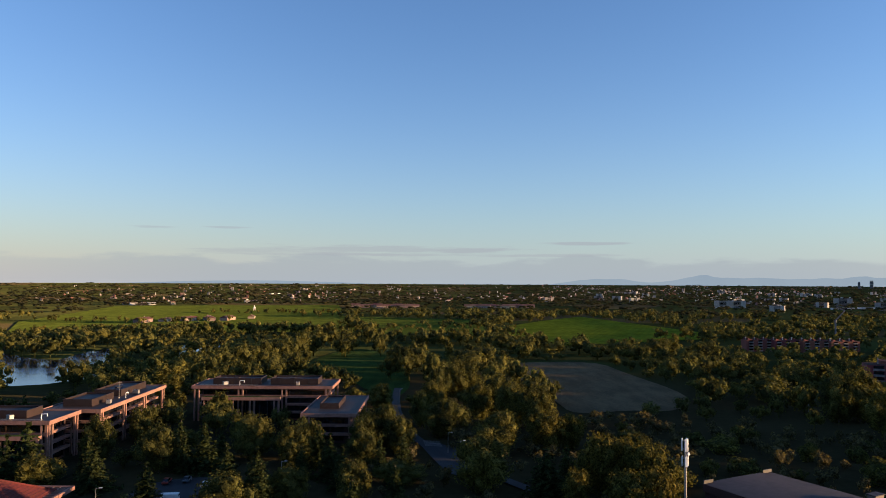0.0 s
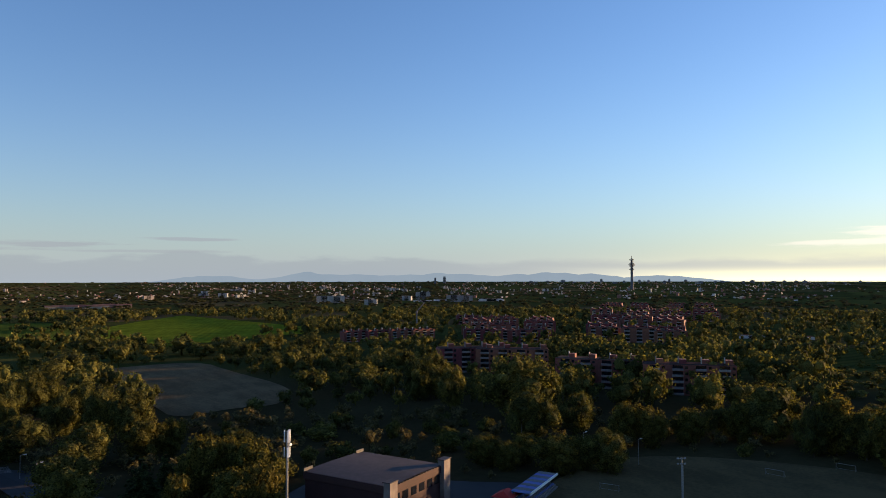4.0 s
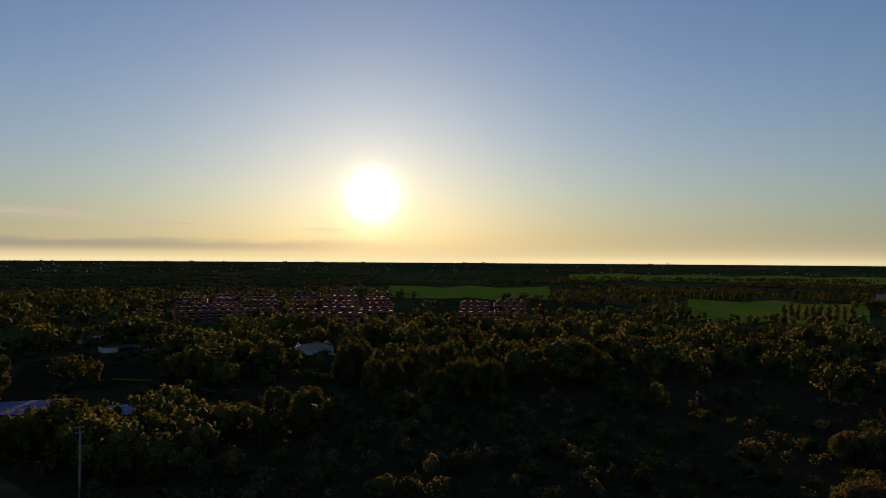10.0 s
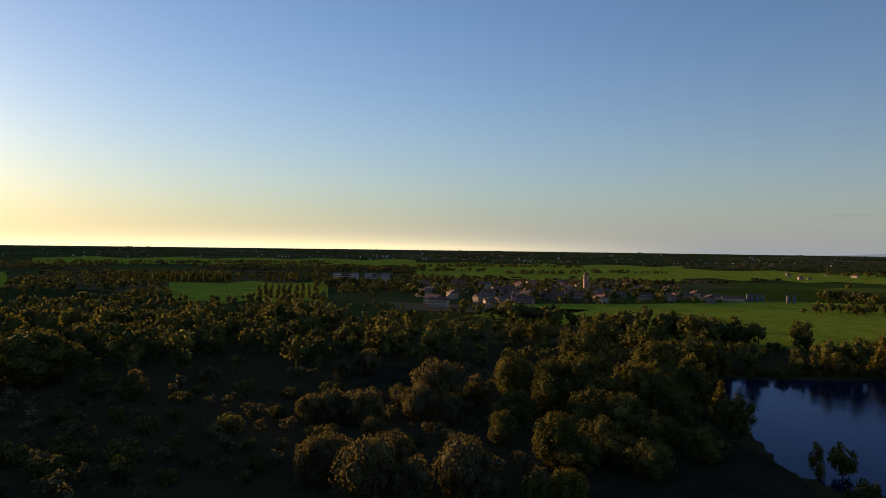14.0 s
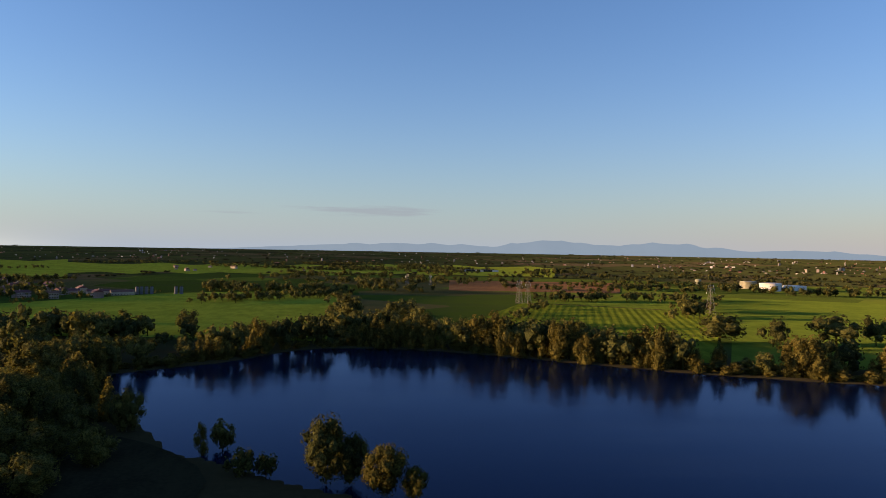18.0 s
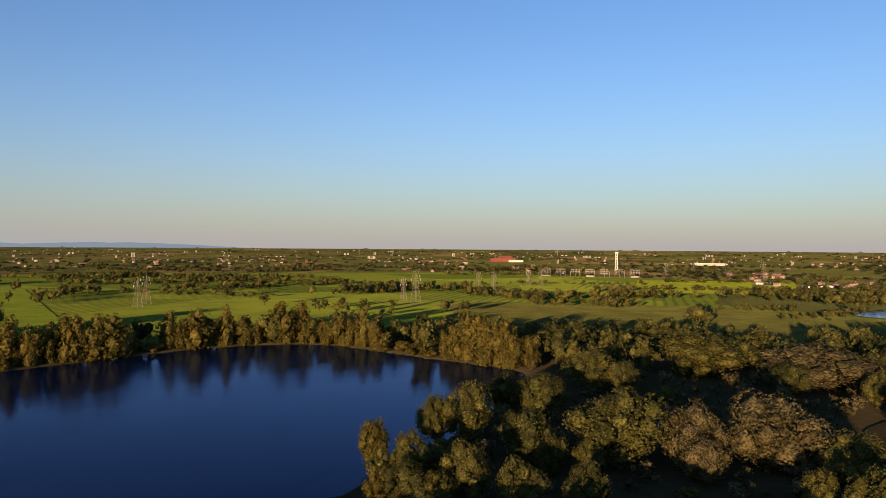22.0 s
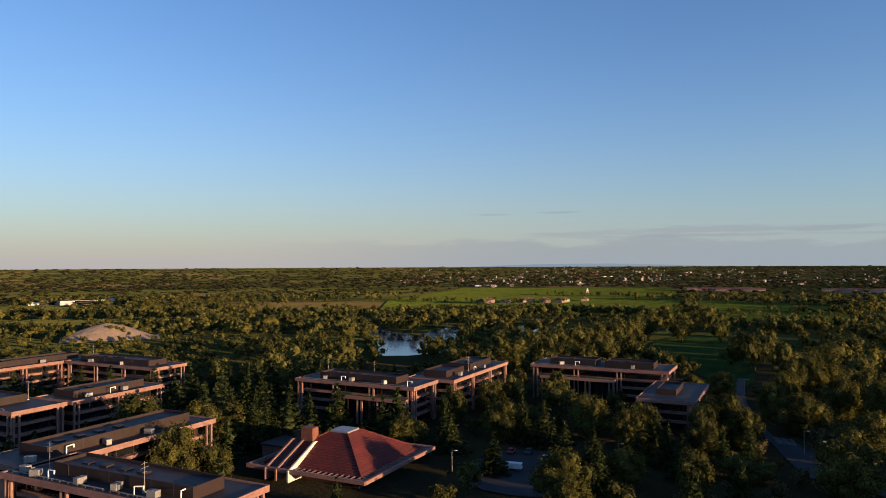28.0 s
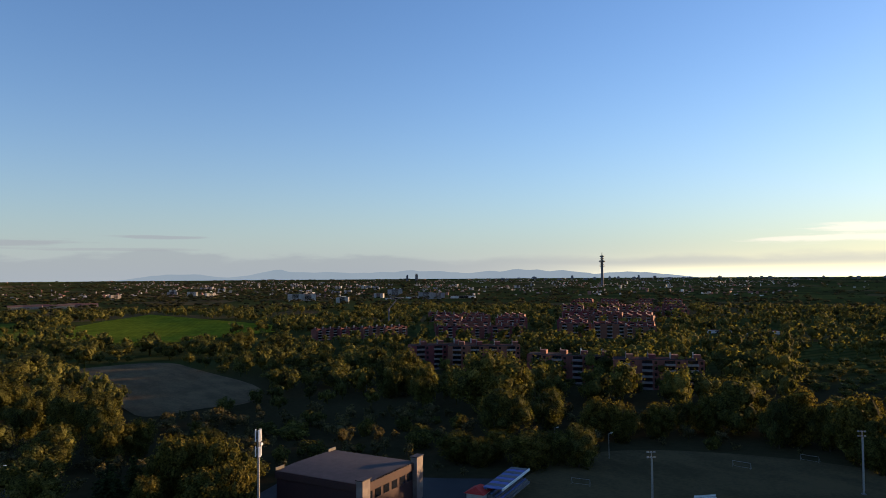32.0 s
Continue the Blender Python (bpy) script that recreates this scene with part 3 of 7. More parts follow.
def crown_mesh(lobes, cards, size, r, core=0.74, rings=2):
    """Lobes: (centre, radii). Leaf sprays cover what is open of each lobe, over a dense heart."""
    pieces = [lump(c, np.array(q) * core, rings, r) for c, q in lobes]
    cs, qs = np.array([c for c, _ in lobes]), np.array([q for _, q in lobes])
    area = np.array([q[0] * q[2] for q in qs])
    pick = r.choice(len(lobes), cards * 2, p=area / area.sum())
    d = r.normal(0, 1, (cards * 2, 3))
    d /= np.linalg.norm(d, axis=1)[:, None]
    p = cs[pick] + d * qs[pick] * r.uniform(0.84, 1.08, (cards * 2, 1))
    q = np.linalg.norm((p[:, None, :] - cs[None]) / qs[None], axis=2)
    q[np.arange(len(p)), pick] = 2
    keep = np.where(q.min(1) > 0.80)[0][:cards]
    pieces.append(leaf_cards(p[keep], d[keep], size, r))
    return merge(pieces)


def broad_lobes(h, rad, low, count, r):
    """Lobes of a spreading crown from height low to h."""
    lobes = []
    mid, half = (h + low) / 2, (h - low) / 2
    for k in range(count):
        a = k * 2.4 + r.uniform(-0.4, 0.4)
        u = 1 - 2 * (k + 0.5) / count
        w = math.sqrt(max(0.0, 1 - u * u)) * (1.0 if u > -0.3 else 0.8)
        s = rad * r.uniform(0.22, 0.46)
        reach = r.uniform(0.50, 0.95)
        lobes.append(((math.cos(a) * w * rad * reach, math.sin(a) * w * rad * reach, mid + u * (half - s * 0.7)), (s, s, s * r.uniform(0.95, 1.35))))
    lobes.append(((0, 0, mid), (rad * 0.72, rad * 0.72, half * 0.85)))
    return lobes


def poplar_lobes(h, rad, low, r):
    lobes = []
    z = low
    while z < h - rad * 0.7:
        t = (z - low) / (h - low)
        s = rad * (0.75 + 0.35 * math.sin(math.pi * min(1, t * 1.15 + 0.1))) * (1 - 0.45 * t)
        a = r.uniform(0, 6.28)
        lobes.append(((math.cos(a) * s * 0.45, math.sin(a) * s * 0.45, z), (s * 0.8, s * 0.8, s * 1.25)))
        z += s * 0.75
    return lobes


def trunk_bm(h, base, lean, limbs, r):
    bm = bmesh.new()
    add_rod(bm, (0, 0, -0.4), (lean[0] * 0.5, lean[1] * 0.5, h * 0.55), base, base * 0.7, 8)
    add_rod(bm, (lean[0] * 0.5, lean[1] * 0.5, h * 0.55), (lean[0], lean[1], h), base * 0.7, base * 0.3, 7)
    for k in range(limbs):
        a = k * 6.28 / limbs + r.uniform(-0.4, 0.4)
        z = h * r.uniform(0.35, 0.7)
        add_rod(bm, (lean[0] * 0.5, lean[1] * 0.5, z), (math.cos(a) * h * 0.33, math.sin(a) * h * 0.33, z + h * r.uniform(0.25, 0.4)), base * 0.4, base * 0.12, 5)
    return bm


def make_tree(kind, h, rad, seed):
    r = np.random.default_rng(seed)
    label, mat, cards, size = TREE_KINDS[kind]
    root = thing("tree" if kind not in ("shrub",) else "shrub", 0, 0, label=label, category="tree" if kind != "shrub" else "bush", group=kind + " trees" if kind != "shrub" else "shrubs")
    if kind == "conifer":
        part("trunk", trunk_bm(h * 0.95, h * 0.016 + 0.1, (0, 0), 0, r), M_BARK, root)
        pts, nor, pieces = [], [], []
        tiers = 11
        for k in range(tiers):
            t = k / (tiers - 1)
            z, reach = h * (0.10 + 0.86 * t), rad * (1 - t) ** 0.85 * r.uniform(0.85, 1.1) + 0.25
            pieces.append(lump((0, 0, z), (reach * 0.45, reach * 0.45, h * 0.06), 1, r))
            arms = max(4, int(9 * (1 - t) + 3))
            for j in range(arms):
                a = j * 6.28 / arms + k * 0.7 + r.uniform(-0.2, 0.2)
                reach2 = reach * r.uniform(0.75, 1.15)
                m = max(3, int(reach2 * 3.2))
                s = np.linspace(0.3, 1, m)[:, None]
                way = np.array([[math.cos(a), math.sin(a), 0]])
                p = way * s * reach2 + [[0, 0, z]] - np.array([[0, 0, 1]]) * (s ** 1.6) * reach2 * 0.22
                p = p + r.normal(0, 0.22, p.shape)
                pts.append(p)
                nor.append(np.tile([[way[0][0] * 0.3, way[0][1] * 0.3, 1.0]], (m, 1)))
        pieces.append(leaf_cards(np.concatenate(pts), np.concatenate(nor), size, r))
        v, f = merge(pieces)
    else:
        low = h * {"broadleaf": 0.03, "grey": 0.02, "poplar": 0.06, "turning": 0.02, "shrub": 0.0, "shore": 0.05}[kind]
        part("trunk", trunk_bm(h * 0.72, h * 0.014 + 0.08, (r.uniform(-0.6, 0.6), r.uniform(-0.6, 0.6)), 5 if kind != "poplar" else 0, r), M_BARK, root)
        if kind in ("poplar", "shore"):
            lobes = poplar_lobes(h, rad, low, r)
        else:
            lobes = broad_lobes(h, rad, low, 21 if kind != "shrub" else 8, r)
        v, f = crown_mesh(lobes, cards, size, r, rings=1)
    crown = new("crown", mesh_from("crown", v, f, mat))
    crown.parent = root
    return root


TREE_KINDS = {
    "broadleaf": ("broad green deciduous tree with a lumpy rounded crown", M_LEAF, 2300, 0.50),
    "grey": ("grey-green willow-like tree with a wide low crown", M_LEAF_GREY, 2300, 0.48),
    "turning": ("deciduous tree with yellowing leaves in low sun", M_LEAF_DRY, 1900, 0.47),
    "poplar": ("tall narrow poplar with dense green leaves", M_POPLAR, 1000, 0.7),
    "shore": ("slender waterside tree with thin yellowish leaves", M_LEAF_DRY, 620, 0.6),
    "conifer": ("dark green cedar with drooping tiers of branches", M_NEEDLE, 900, 0.95),
    "shrub": ("low bushy green shrub", M_LEAF, 420, 0.42),
}
PROTOTYPES = {}
SIZES = {"broadleaf": (17.0, 8.0), "grey": (13.0, 8.0), "turning": (14.0, 6.0), "poplar": (21.0, 3.6), "shore": (14.0, 3.2), "conifer": (17.0, 5.0), "shrub": (4.5, 3.4)}
TREES = []        # x, y, radius of every tree that stands alone


def plant(kind, x, y, height, widen=1.0, variants=3):
    h, rad = SIZES[kind]
    key = (kind, int(rng.integers(variants)))
    s = height / h
    w = s * widen
    m = pose(x, y, 0.1, 0, 0, rng.uniform(0, 360)) @ Matrix.Diagonal((w, w, s, 1))
    if key not in PROTOTYPES:
        root = make_tree(kind, h, rad, 100 + len(PROTOTYPES))
        PROTOTYPES[key] = root
        root.matrix_basis = m
    else:
        proto = PROTOTYPES[key]
        made = copy_thing(proto, Matrix())
        made.matrix_basis = m
    TREES.append((x, y, rad * w))


# trees that stand out: kind, bearing, distance, height, widening
NORTH_ROW = [
    ("broadleaf", 332.7, 424, 15.9, 0.88), ("broadleaf", 334.5, 378, 13.8, 0.93), ("broadleaf", 335.8, 396, 14.8, 1.12),
    ("broadleaf", 337.1, 366, 13.8, 0.72), ("poplar", 338.5, 375, 18, 1.86), ("poplar", 339.3, 345, 15.9, 1.74),
    ("broadleaf", 340.6, 417, 19.1, 0.90), ("broadleaf", 341.7, 431, 19.1, 0.85), ("poplar", 339.7, 385, 18, 1.73),
    ("broadleaf", 343.1, 446, 19.1, 0.90), ("broadleaf", 344.5, 451, 20.1, 0.88), ("broadleaf", 345.8, 470, 20.1, 0.92),
    ("broadleaf", 347.3, 490, 20.1, 0.98), ("broadleaf", 348.5, 527, 21.2, 1.01), ("broadleaf", 349.7, 555, 21.2, 0.96),
    ("broadleaf", 343.7, 386, 17, 0.88), ("broadleaf", 345.1, 380, 15.9, 0.84), ("broadleaf", 346.7, 395, 17, 0.92),
    ("broadleaf", 348.0, 414, 18, 0.93), ("broadleaf", 341.5, 370, 14.8, 0.75), ("broadleaf", 342.6, 380, 14.8, 0.78),
]
NORTH_LAWN = [
    ("broadleaf", 352.7, 760, 23.3, 1.11), ("broadleaf", 354.0, 630, 22.3, 0.88), ("broadleaf", 355.0, 542, 19.1, 0.80),
    ("broadleaf", 352.2, 543, 18, 1.02), ("broadleaf", 351.1, 623, 19.1, 0.86), ("broadleaf", 356.2, 460, 18, 0.83),
    ("broadleaf", 355.8, 417, 14.8, 0.76), ("broadleaf", 357.9, 451, 20.1, 0.99), ("broadleaf", 359.2, 395, 18, 0.74), ("poplar", 0.5, 499, 18, 1.39),
    ("broadleaf", 357.3, 415, 18, 0.76), ("broadleaf", 359.8, 336, 17, 0.72), ("broadleaf", 1.2, 346, 18, 0.85), ("poplar", 2.5, 351, 17, 1.76),
    ("broadleaf", 2.9, 294, 15.9, 0.72), ("broadleaf", 4.3, 302, 18, 0.79), ("broadleaf", 5.8, 284, 18, 0.78), ("broadleaf", 7.5, 274, 18, 0.82),
    ("turning", 8.5, 244, 13.8, 0.95), ("turning", 10.2, 248, 12.7, 0.77),
]
NORTH_WOOD = [
    ("broadleaf", 0.2, 265, 13.8, 1.16), ("broadleaf", 358.4, 284, 13.8, 0.72), ("broadleaf", 4.6, 240, 13.8, 1.10),
    ("broadleaf", 3.1, 198, 14.8, 1.15), ("conifer", 8.3, 192, 13.8, 1.44), ("conifer", 9.9, 202, 12.7, 0.96), ("turning", 12.5, 198, 17, 0.79),
    ("turning", 14.3, 197, 15.9, 0.79), ("turning", 16.2, 193, 15.9, 0.89), ("turning", 10.7, 184, 10.6, 0.78), ("turning", 14.8, 177, 12.7, 1.02),
    ("turning", 17.2, 176, 13.8, 0.72), ("broadleaf", 14.7, 241, 9.5, 1.27), ("broadleaf", 353.8, 237, 12.7, 0.77),
    ("broadleaf", 355.3, 252, 13.8, 0.90), ("broadleaf", 356.6, 239, 12.7, 0.81), ("broadleaf", 355.0, 319, 11.7, 0.96),
    ("broadleaf", 359.2, 315, 13.8, 0.85),
]
MEADOW_EDGE = [
    ("broadleaf", 1.7, 422, 14.8, 1.44), ("broadleaf", 2.9, 486, 15.9, 1.81), ("broadleaf", 4.7, 582, 15.9, 1.23),
    ("broadleaf", 6.1, 537, 13.8, 1.63), ("broadleaf", 7.1, 581, 14.8, 0.92), ("broadleaf", 8.8, 553, 12.7, 1.81),
    ("broadleaf", 10.9, 572, 13.8, 2.04), ("broadleaf", 12.3, 535, 12.7, 1.37), ("broadleaf", 14.0, 568, 14.8, 1.54),
    ("broadleaf", 15.1, 522, 13.8, 1.20), ("broadleaf", 16.8, 577, 14.8, 1.83), ("poplar", 18.1, 602, 18, 1.70), ("broadleaf", 20.3, 537, 17, 1.42),
    ("broadleaf", 21.9, 436, 13.8, 1.16), ("broadleaf", 19.4, 481, 14.8, 1.23), ("broadleaf", 20.6, 360, 13.8, 1.17),
    ("broadleaf", 24.4, 378, 13.8, 1.55), ("broadleaf", 23.0, 440, 13.8, 1.15), ("broadleaf", 26.3, 422, 13.8, 1.26),
    ("broadleaf", 27.6, 448, 14.8, 1.22),
]
OFFICE_GARDEN = [
    ("conifer", 341.6, 228, 14.8, 1.11), ("broadleaf", 334.4, 254, 13.8, 0.75), ("conifer", 334.1, 218, 12.2, 1.38),
    ("broadleaf", 330.6, 226, 9.5, 1.20), ("conifer", 337.5, 196, 11.7, 1.14), ("conifer", 343.2, 208, 12.7, 1.20),
    ("conifer", 345.5, 201, 12.7, 1.19), ("broadleaf", 348.1, 225, 12.7, 0.85), ("broadleaf", 349.5, 233, 12.7, 0.72),
    ("broadleaf", 347.7, 190, 9.5, 1.12), ("conifer", 351.1, 210, 13.8, 1.00), ("conifer", 352.1, 200, 12.7, 1.04),
    ("broadleaf", 354.4, 252, 12.7, 1.06), ("broadleaf", 356.5, 246, 10.6, 1.17), ("broadleaf", 356.5, 204, 6.4, 2.20),
    ("broadleaf", 337.2, 274, 12.7, 0.77), ("conifer", 340.2, 228, 11.7, 0.92), ("broadleaf", 352.9, 331, 8.5, 0.97),
]
PITCH_WOOD = [
    ("broadleaf", 37.1, 295, 25.4, 1.18), ("broadleaf", 38.3, 255, 18, 0.93), ("broadleaf", 29.1, 338, 19.1, 0.80),
    ("broadleaf", 30.4, 345, 21.2, 0.87), ("broadleaf", 31.9, 315, 18, 0.72), ("broadleaf", 39.6, 297, 18, 0.72), ("turning", 34.5, 221, 9.5, 1.42),
    ("turning", 36.3, 217, 8.5, 1.13), ("turning", 37.6, 224, 9.5, 1.05), ("turning", 40.3, 213, 11.7, 1.41), ("broadleaf", 42.4, 219, 10.6, 0.86),
    ("broadleaf", 44.1, 217, 12.7, 1.08), ("turning", 45.5, 255, 14.8, 0.80), ("turning", 47.4, 254, 13.8, 0.85),
    ("broadleaf", 41.8, 269, 14.8, 0.91),
]
PITCH_EDGE = [
    ("broadleaf", 55.9, 277, 20.1, 1.05), ("turning", 53.9, 271, 14.8, 0.84), ("turning", 60.0, 266, 19.1, 0.87),
    ("broadleaf", 58.6, 261, 15.9, 0.72), ("turning", 63.7, 249, 21.2, 0.81), ("broadleaf", 64.8, 240, 15.9, 0.82),
    ("broadleaf", 61.8, 264, 15.9, 0.72), ("broadleaf", 66.9, 341, 19.1, 0.82), ("broadleaf", 68.3, 346, 24.4, 0.74),
    ("broadleaf", 69.2, 327, 20.1, 0.72), ("broadleaf", 67.7, 305, 17, 0.81), ("turning", 50.2, 262, 12.7, 0.95),
    ("broadleaf", 52.3, 275, 11.7, 0.99), ("turning", 73.7, 226, 18, 1.04), ("broadleaf", 72.0, 229, 13.8, 0.82), ("turning", 70.7, 231, 11.7, 0.94),
    ("broadleaf", 67.5, 249, 10.6, 1.24), ("broadleaf", 69.3, 236, 9.5, 1.10), ("broadleaf", 65.8, 239, 9.5, 0.97),
]
COURTS = [
    ("poplar", 74.7, 375, 13.2, 1.27), ("poplar", 75.4, 370, 12.2, 1.12), ("poplar", 75.9, 368, 11.1, 1.21), ("broadleaf", 73.8, 380, 12.2, 1.07),
    ("broadleaf", 75.9, 237, 12.7, 0.74), ("broadleaf", 77.6, 210, 10.6, 1.02), ("broadleaf", 79.0, 226, 11.7, 0.72),
    ("broadleaf", 76.9, 226, 10.6, 0.83), ("broadleaf", 79.9, 203, 8.5, 0.88),
]
HALL_WOOD = [
    ("broadleaf", 79.8, 217, 13.8, 0.74), ("broadleaf", 77.8, 205, 10.6, 0.89), ("broadleaf", 79.4, 196, 8.5, 0.90),
    ("broadleaf", 82.4, 295, 9.5, 1.00), ("broadleaf", 82.4, 360, 15.9, 0.72), ("broadleaf", 84.6, 339, 12.7, 0.98),
    ("broadleaf", 81.3, 350, 12.7, 1.10), ("broadleaf", 88.3, 362, 18, 1.21), ("broadleaf", 88.8, 243, 14.8, 0.72),
    ("broadleaf", 91.2, 234, 14.8, 1.12), ("broadleaf", 86.1, 247, 9.5, 1.07), ("broadleaf", 94.9, 348, 19.1, 1.08),
]
EAST_WOOD = [
    ("broadleaf", 94.4, 324, 19.1, 0.90), ("broadleaf", 96.2, 295, 15.9, 0.72), ("broadleaf", 97.7, 306, 14.8, 0.81),
    ("broadleaf", 100.1, 325, 18, 0.87), ("broadleaf", 101.0, 280, 13.8, 0.98), ("broadleaf", 102.2, 336, 18, 0.76),
    ("broadleaf", 103.6, 291, 17, 0.99), ("broadleaf", 105.7, 290, 17, 0.74), ("broadleaf", 105.3, 342, 17, 0.72),
    ("broadleaf", 107.8, 338, 19.1, 0.72), ("broadleaf", 98.8, 265, 8.5, 1.48), ("shrub", 103.4, 190, 6.4, 0.72),
]
EAST_CROWNS = [
    ("broadleaf", 102.9, 375, 17, 0.72), ("broadleaf", 111.9, 323, 22.3, 1.39), ("broadleaf", 113.5, 330, 20.1, 0.90),
    ("broadleaf", 116.1, 298, 9.5, 1.26), ("broadleaf", 118.5, 282, 8.5, 1.35), ("broadleaf", 112.1, 481, 20.1, 1.14),
    ("broadleaf", 110.0, 473, 17, 1.04), ("broadleaf", 114.8, 410, 15.9, 1.22), ("broadleaf", 118.5, 439, 13.8, 0.88),
    ("broadleaf", 119.5, 452, 13.8, 0.91), ("broadleaf", 121.8, 468, 15.9, 1.23), ("broadleaf", 123.9, 463, 14.8, 0.89),
    ("broadleaf", 126.8, 495, 15.9, 1.11), ("broadleaf", 128.8, 479, 19.1, 1.54), ("grey", 123.9, 306, 7.4, 1.06), ("grey", 124.3, 372, 12.7, 0.72),
    ("shrub", 121.6, 244, 5.3, 0.72), ("grey", 120.0, 375, 10.6, 0.89),
]
SCRUB_WOOD = [
    ("grey", 136.1, 316, 11.7, 0.72), ("grey", 134.2, 309, 8.5, 0.72), ("grey", 141.8, 250, 18, 0.72), ("grey", 140.4, 237, 11.7, 0.78),
    ("grey", 143.1, 231, 9.5, 0.84), ("turning", 144.7, 257, 8.5, 1.12), ("broadleaf", 148.0, 262, 19.1, 0.80), ("broadleaf", 151.0, 246, 19.1, 0.81),
    ("broadleaf", 153.7, 248, 20.1, 0.86), ("broadleaf", 154.0, 291, 25.4, 0.87), ("broadleaf", 157.5, 261, 17, 0.72),
    ("broadleaf", 155.1, 404, 23.3, 1.04), ("broadleaf", 158.2, 382, 22.3, 0.93), ("grey", 150.1, 429, 13.8, 1.15), ("grey", 148.0, 424, 12.7, 0.89),
]
SCRUB_FRONT = [
    ("turning", 151.5, 188, 14.8, 0.77), ("grey", 144.1, 160, 14.8, 0.72), ("grey", 136.6, 159, 14.8, 0.72), ("grey", 139.9, 157, 10.6, 0.72),
    ("grey", 132.2, 172, 11.7, 0.72), ("grey", 133.7, 174, 11.7, 0.72), ("turning", 152.2, 150, 11.7, 0.81), ("turning", 149.9, 148, 10.6, 0.72),
    ("grey", 131.7, 233, 9.5, 0.72), ("grey", 133.6, 232, 10.6, 0.90), ("grey", 136.0, 227, 11.7, 0.72), ("grey", 136.7, 209, 7.4, 0.72),
    ("grey", 146.6, 153, 8.5, 0.72), ("grey", 138.6, 179, 10.6, 0.72), ("broadleaf", 159.0, 311, 19.1, 0.96), ("broadleaf", 160.2, 274, 14.8, 0.94),
    ("broadleaf", 161.5, 353, 15.9, 0.94), ("broadleaf", 155.9, 221, 12.7, 1.02),
]
SHORE_WOOD = [
    ("broadleaf", 159.5, 253, 15.9, 0.94), ("broadleaf", 161.3, 234, 13.8, 0.86), ("broadleaf", 156.8, 218, 14.8, 1.04),
    ("broadleaf", 154.1, 220, 14.8, 1.04), ("broadleaf", 159.6, 208, 11.7, 1.11), ("broadleaf", 155.2, 195, 11.7, 1.17),
    ("broadleaf", 158.8, 186, 9.5, 1.39), ("broadleaf", 156.8, 255, 18, 0.76), ("broadleaf", 161.6, 272, 14.8, 0.84),
    ("broadleaf", 153.3, 185, 9.5, 1.19), ("broadleaf", 148.4, 229, 11.7, 1.09), ("broadleaf", 147.2, 208, 9.5, 1.03),
]
LAKE_SHORE = [
    ("broadleaf", 165.0, 238, 12.7, 0.88), ("shore", 170.3, 208, 9.5, 0.72), ("shrub", 171.9, 212, 7.4, 0.72), ("shrub", 175.2, 184, 5.3, 0.76),
    ("broadleaf", 179.9, 176, 15.9, 0.73), ("broadleaf", 181.9, 176, 11.7, 0.72), ("turning", 184.6, 166, 11.7, 0.84),
    ("turning", 187.0, 164, 7.4, 0.83), ("shrub", 173.4, 185, 6.4, 0.72), ("broadleaf", 159.0, 377, 19.1, 1.06),
    ("broadleaf", 157.8, 277, 14.8, 0.72), ("broadleaf", 161.5, 299, 13.8, 0.90), ("broadleaf", 160.0, 332, 17, 0.76),
    ("broadleaf", 162.8, 203, 10.6, 0.92), ("broadleaf", 160.4, 242, 12.7, 0.88),
]
FIELD_TREES = [
    ("poplar", 164.8, 484, 18, 1.77), ("turning", 163.4, 484, 13.8, 0.96), ("broadleaf", 169.1, 492, 15.9, 0.98),
    ("broadleaf", 181.7, 557, 21.2, 1.01), ("broadleaf", 185.9, 532, 21.2, 1.28), ("turning", 187.0, 493, 18, 1.02),
    ("broadleaf", 184.8, 500, 15.9, 0.80), ("broadleaf", 210.5, 487, 20.1, 1.64), ("broadleaf", 208.9, 746, 13.8, 2.20),
    ("broadleaf", 214.4, 478, 19.1, 0.87), ("broadleaf", 218.2, 504, 21.2, 1.48), ("broadleaf", 220.6, 530, 19.1, 1.03),
    ("broadleaf", 199.8, 462, 13.8, 1.54), ("turning", 205.4, 415, 9.5, 1.13), ("turning", 201.1, 403, 9.5, 1.06),
]
GROVE_BACK = [
    ("broadleaf", 273.2, 339, 19.1, 1.84), ("broadleaf", 263.0, 374, 19.1, 1.40), ("broadleaf", 265.3, 292, 15.9, 1.25),
    ("broadleaf", 267.9, 281, 13.8, 0.72), ("broadleaf", 261.4, 246, 13.8, 1.01), ("broadleaf", 269.5, 384, 12.7, 1.75),
    ("broadleaf", 277.0, 371, 13.8, 1.28), ("broadleaf", 278.8, 378, 13.8, 1.10), ("grey", 281.2, 336, 17, 1.86),
    ("broadleaf", 281.8, 390, 14.8, 1.52), ("broadleaf", 284.9, 389, 15.9, 0.98), ("broadleaf", 285.0, 303, 12.7, 0.80),
    ("turning", 260.2, 345, 14.8, 0.72), ("broadleaf", 279.4, 308, 12.7, 1.18),
]
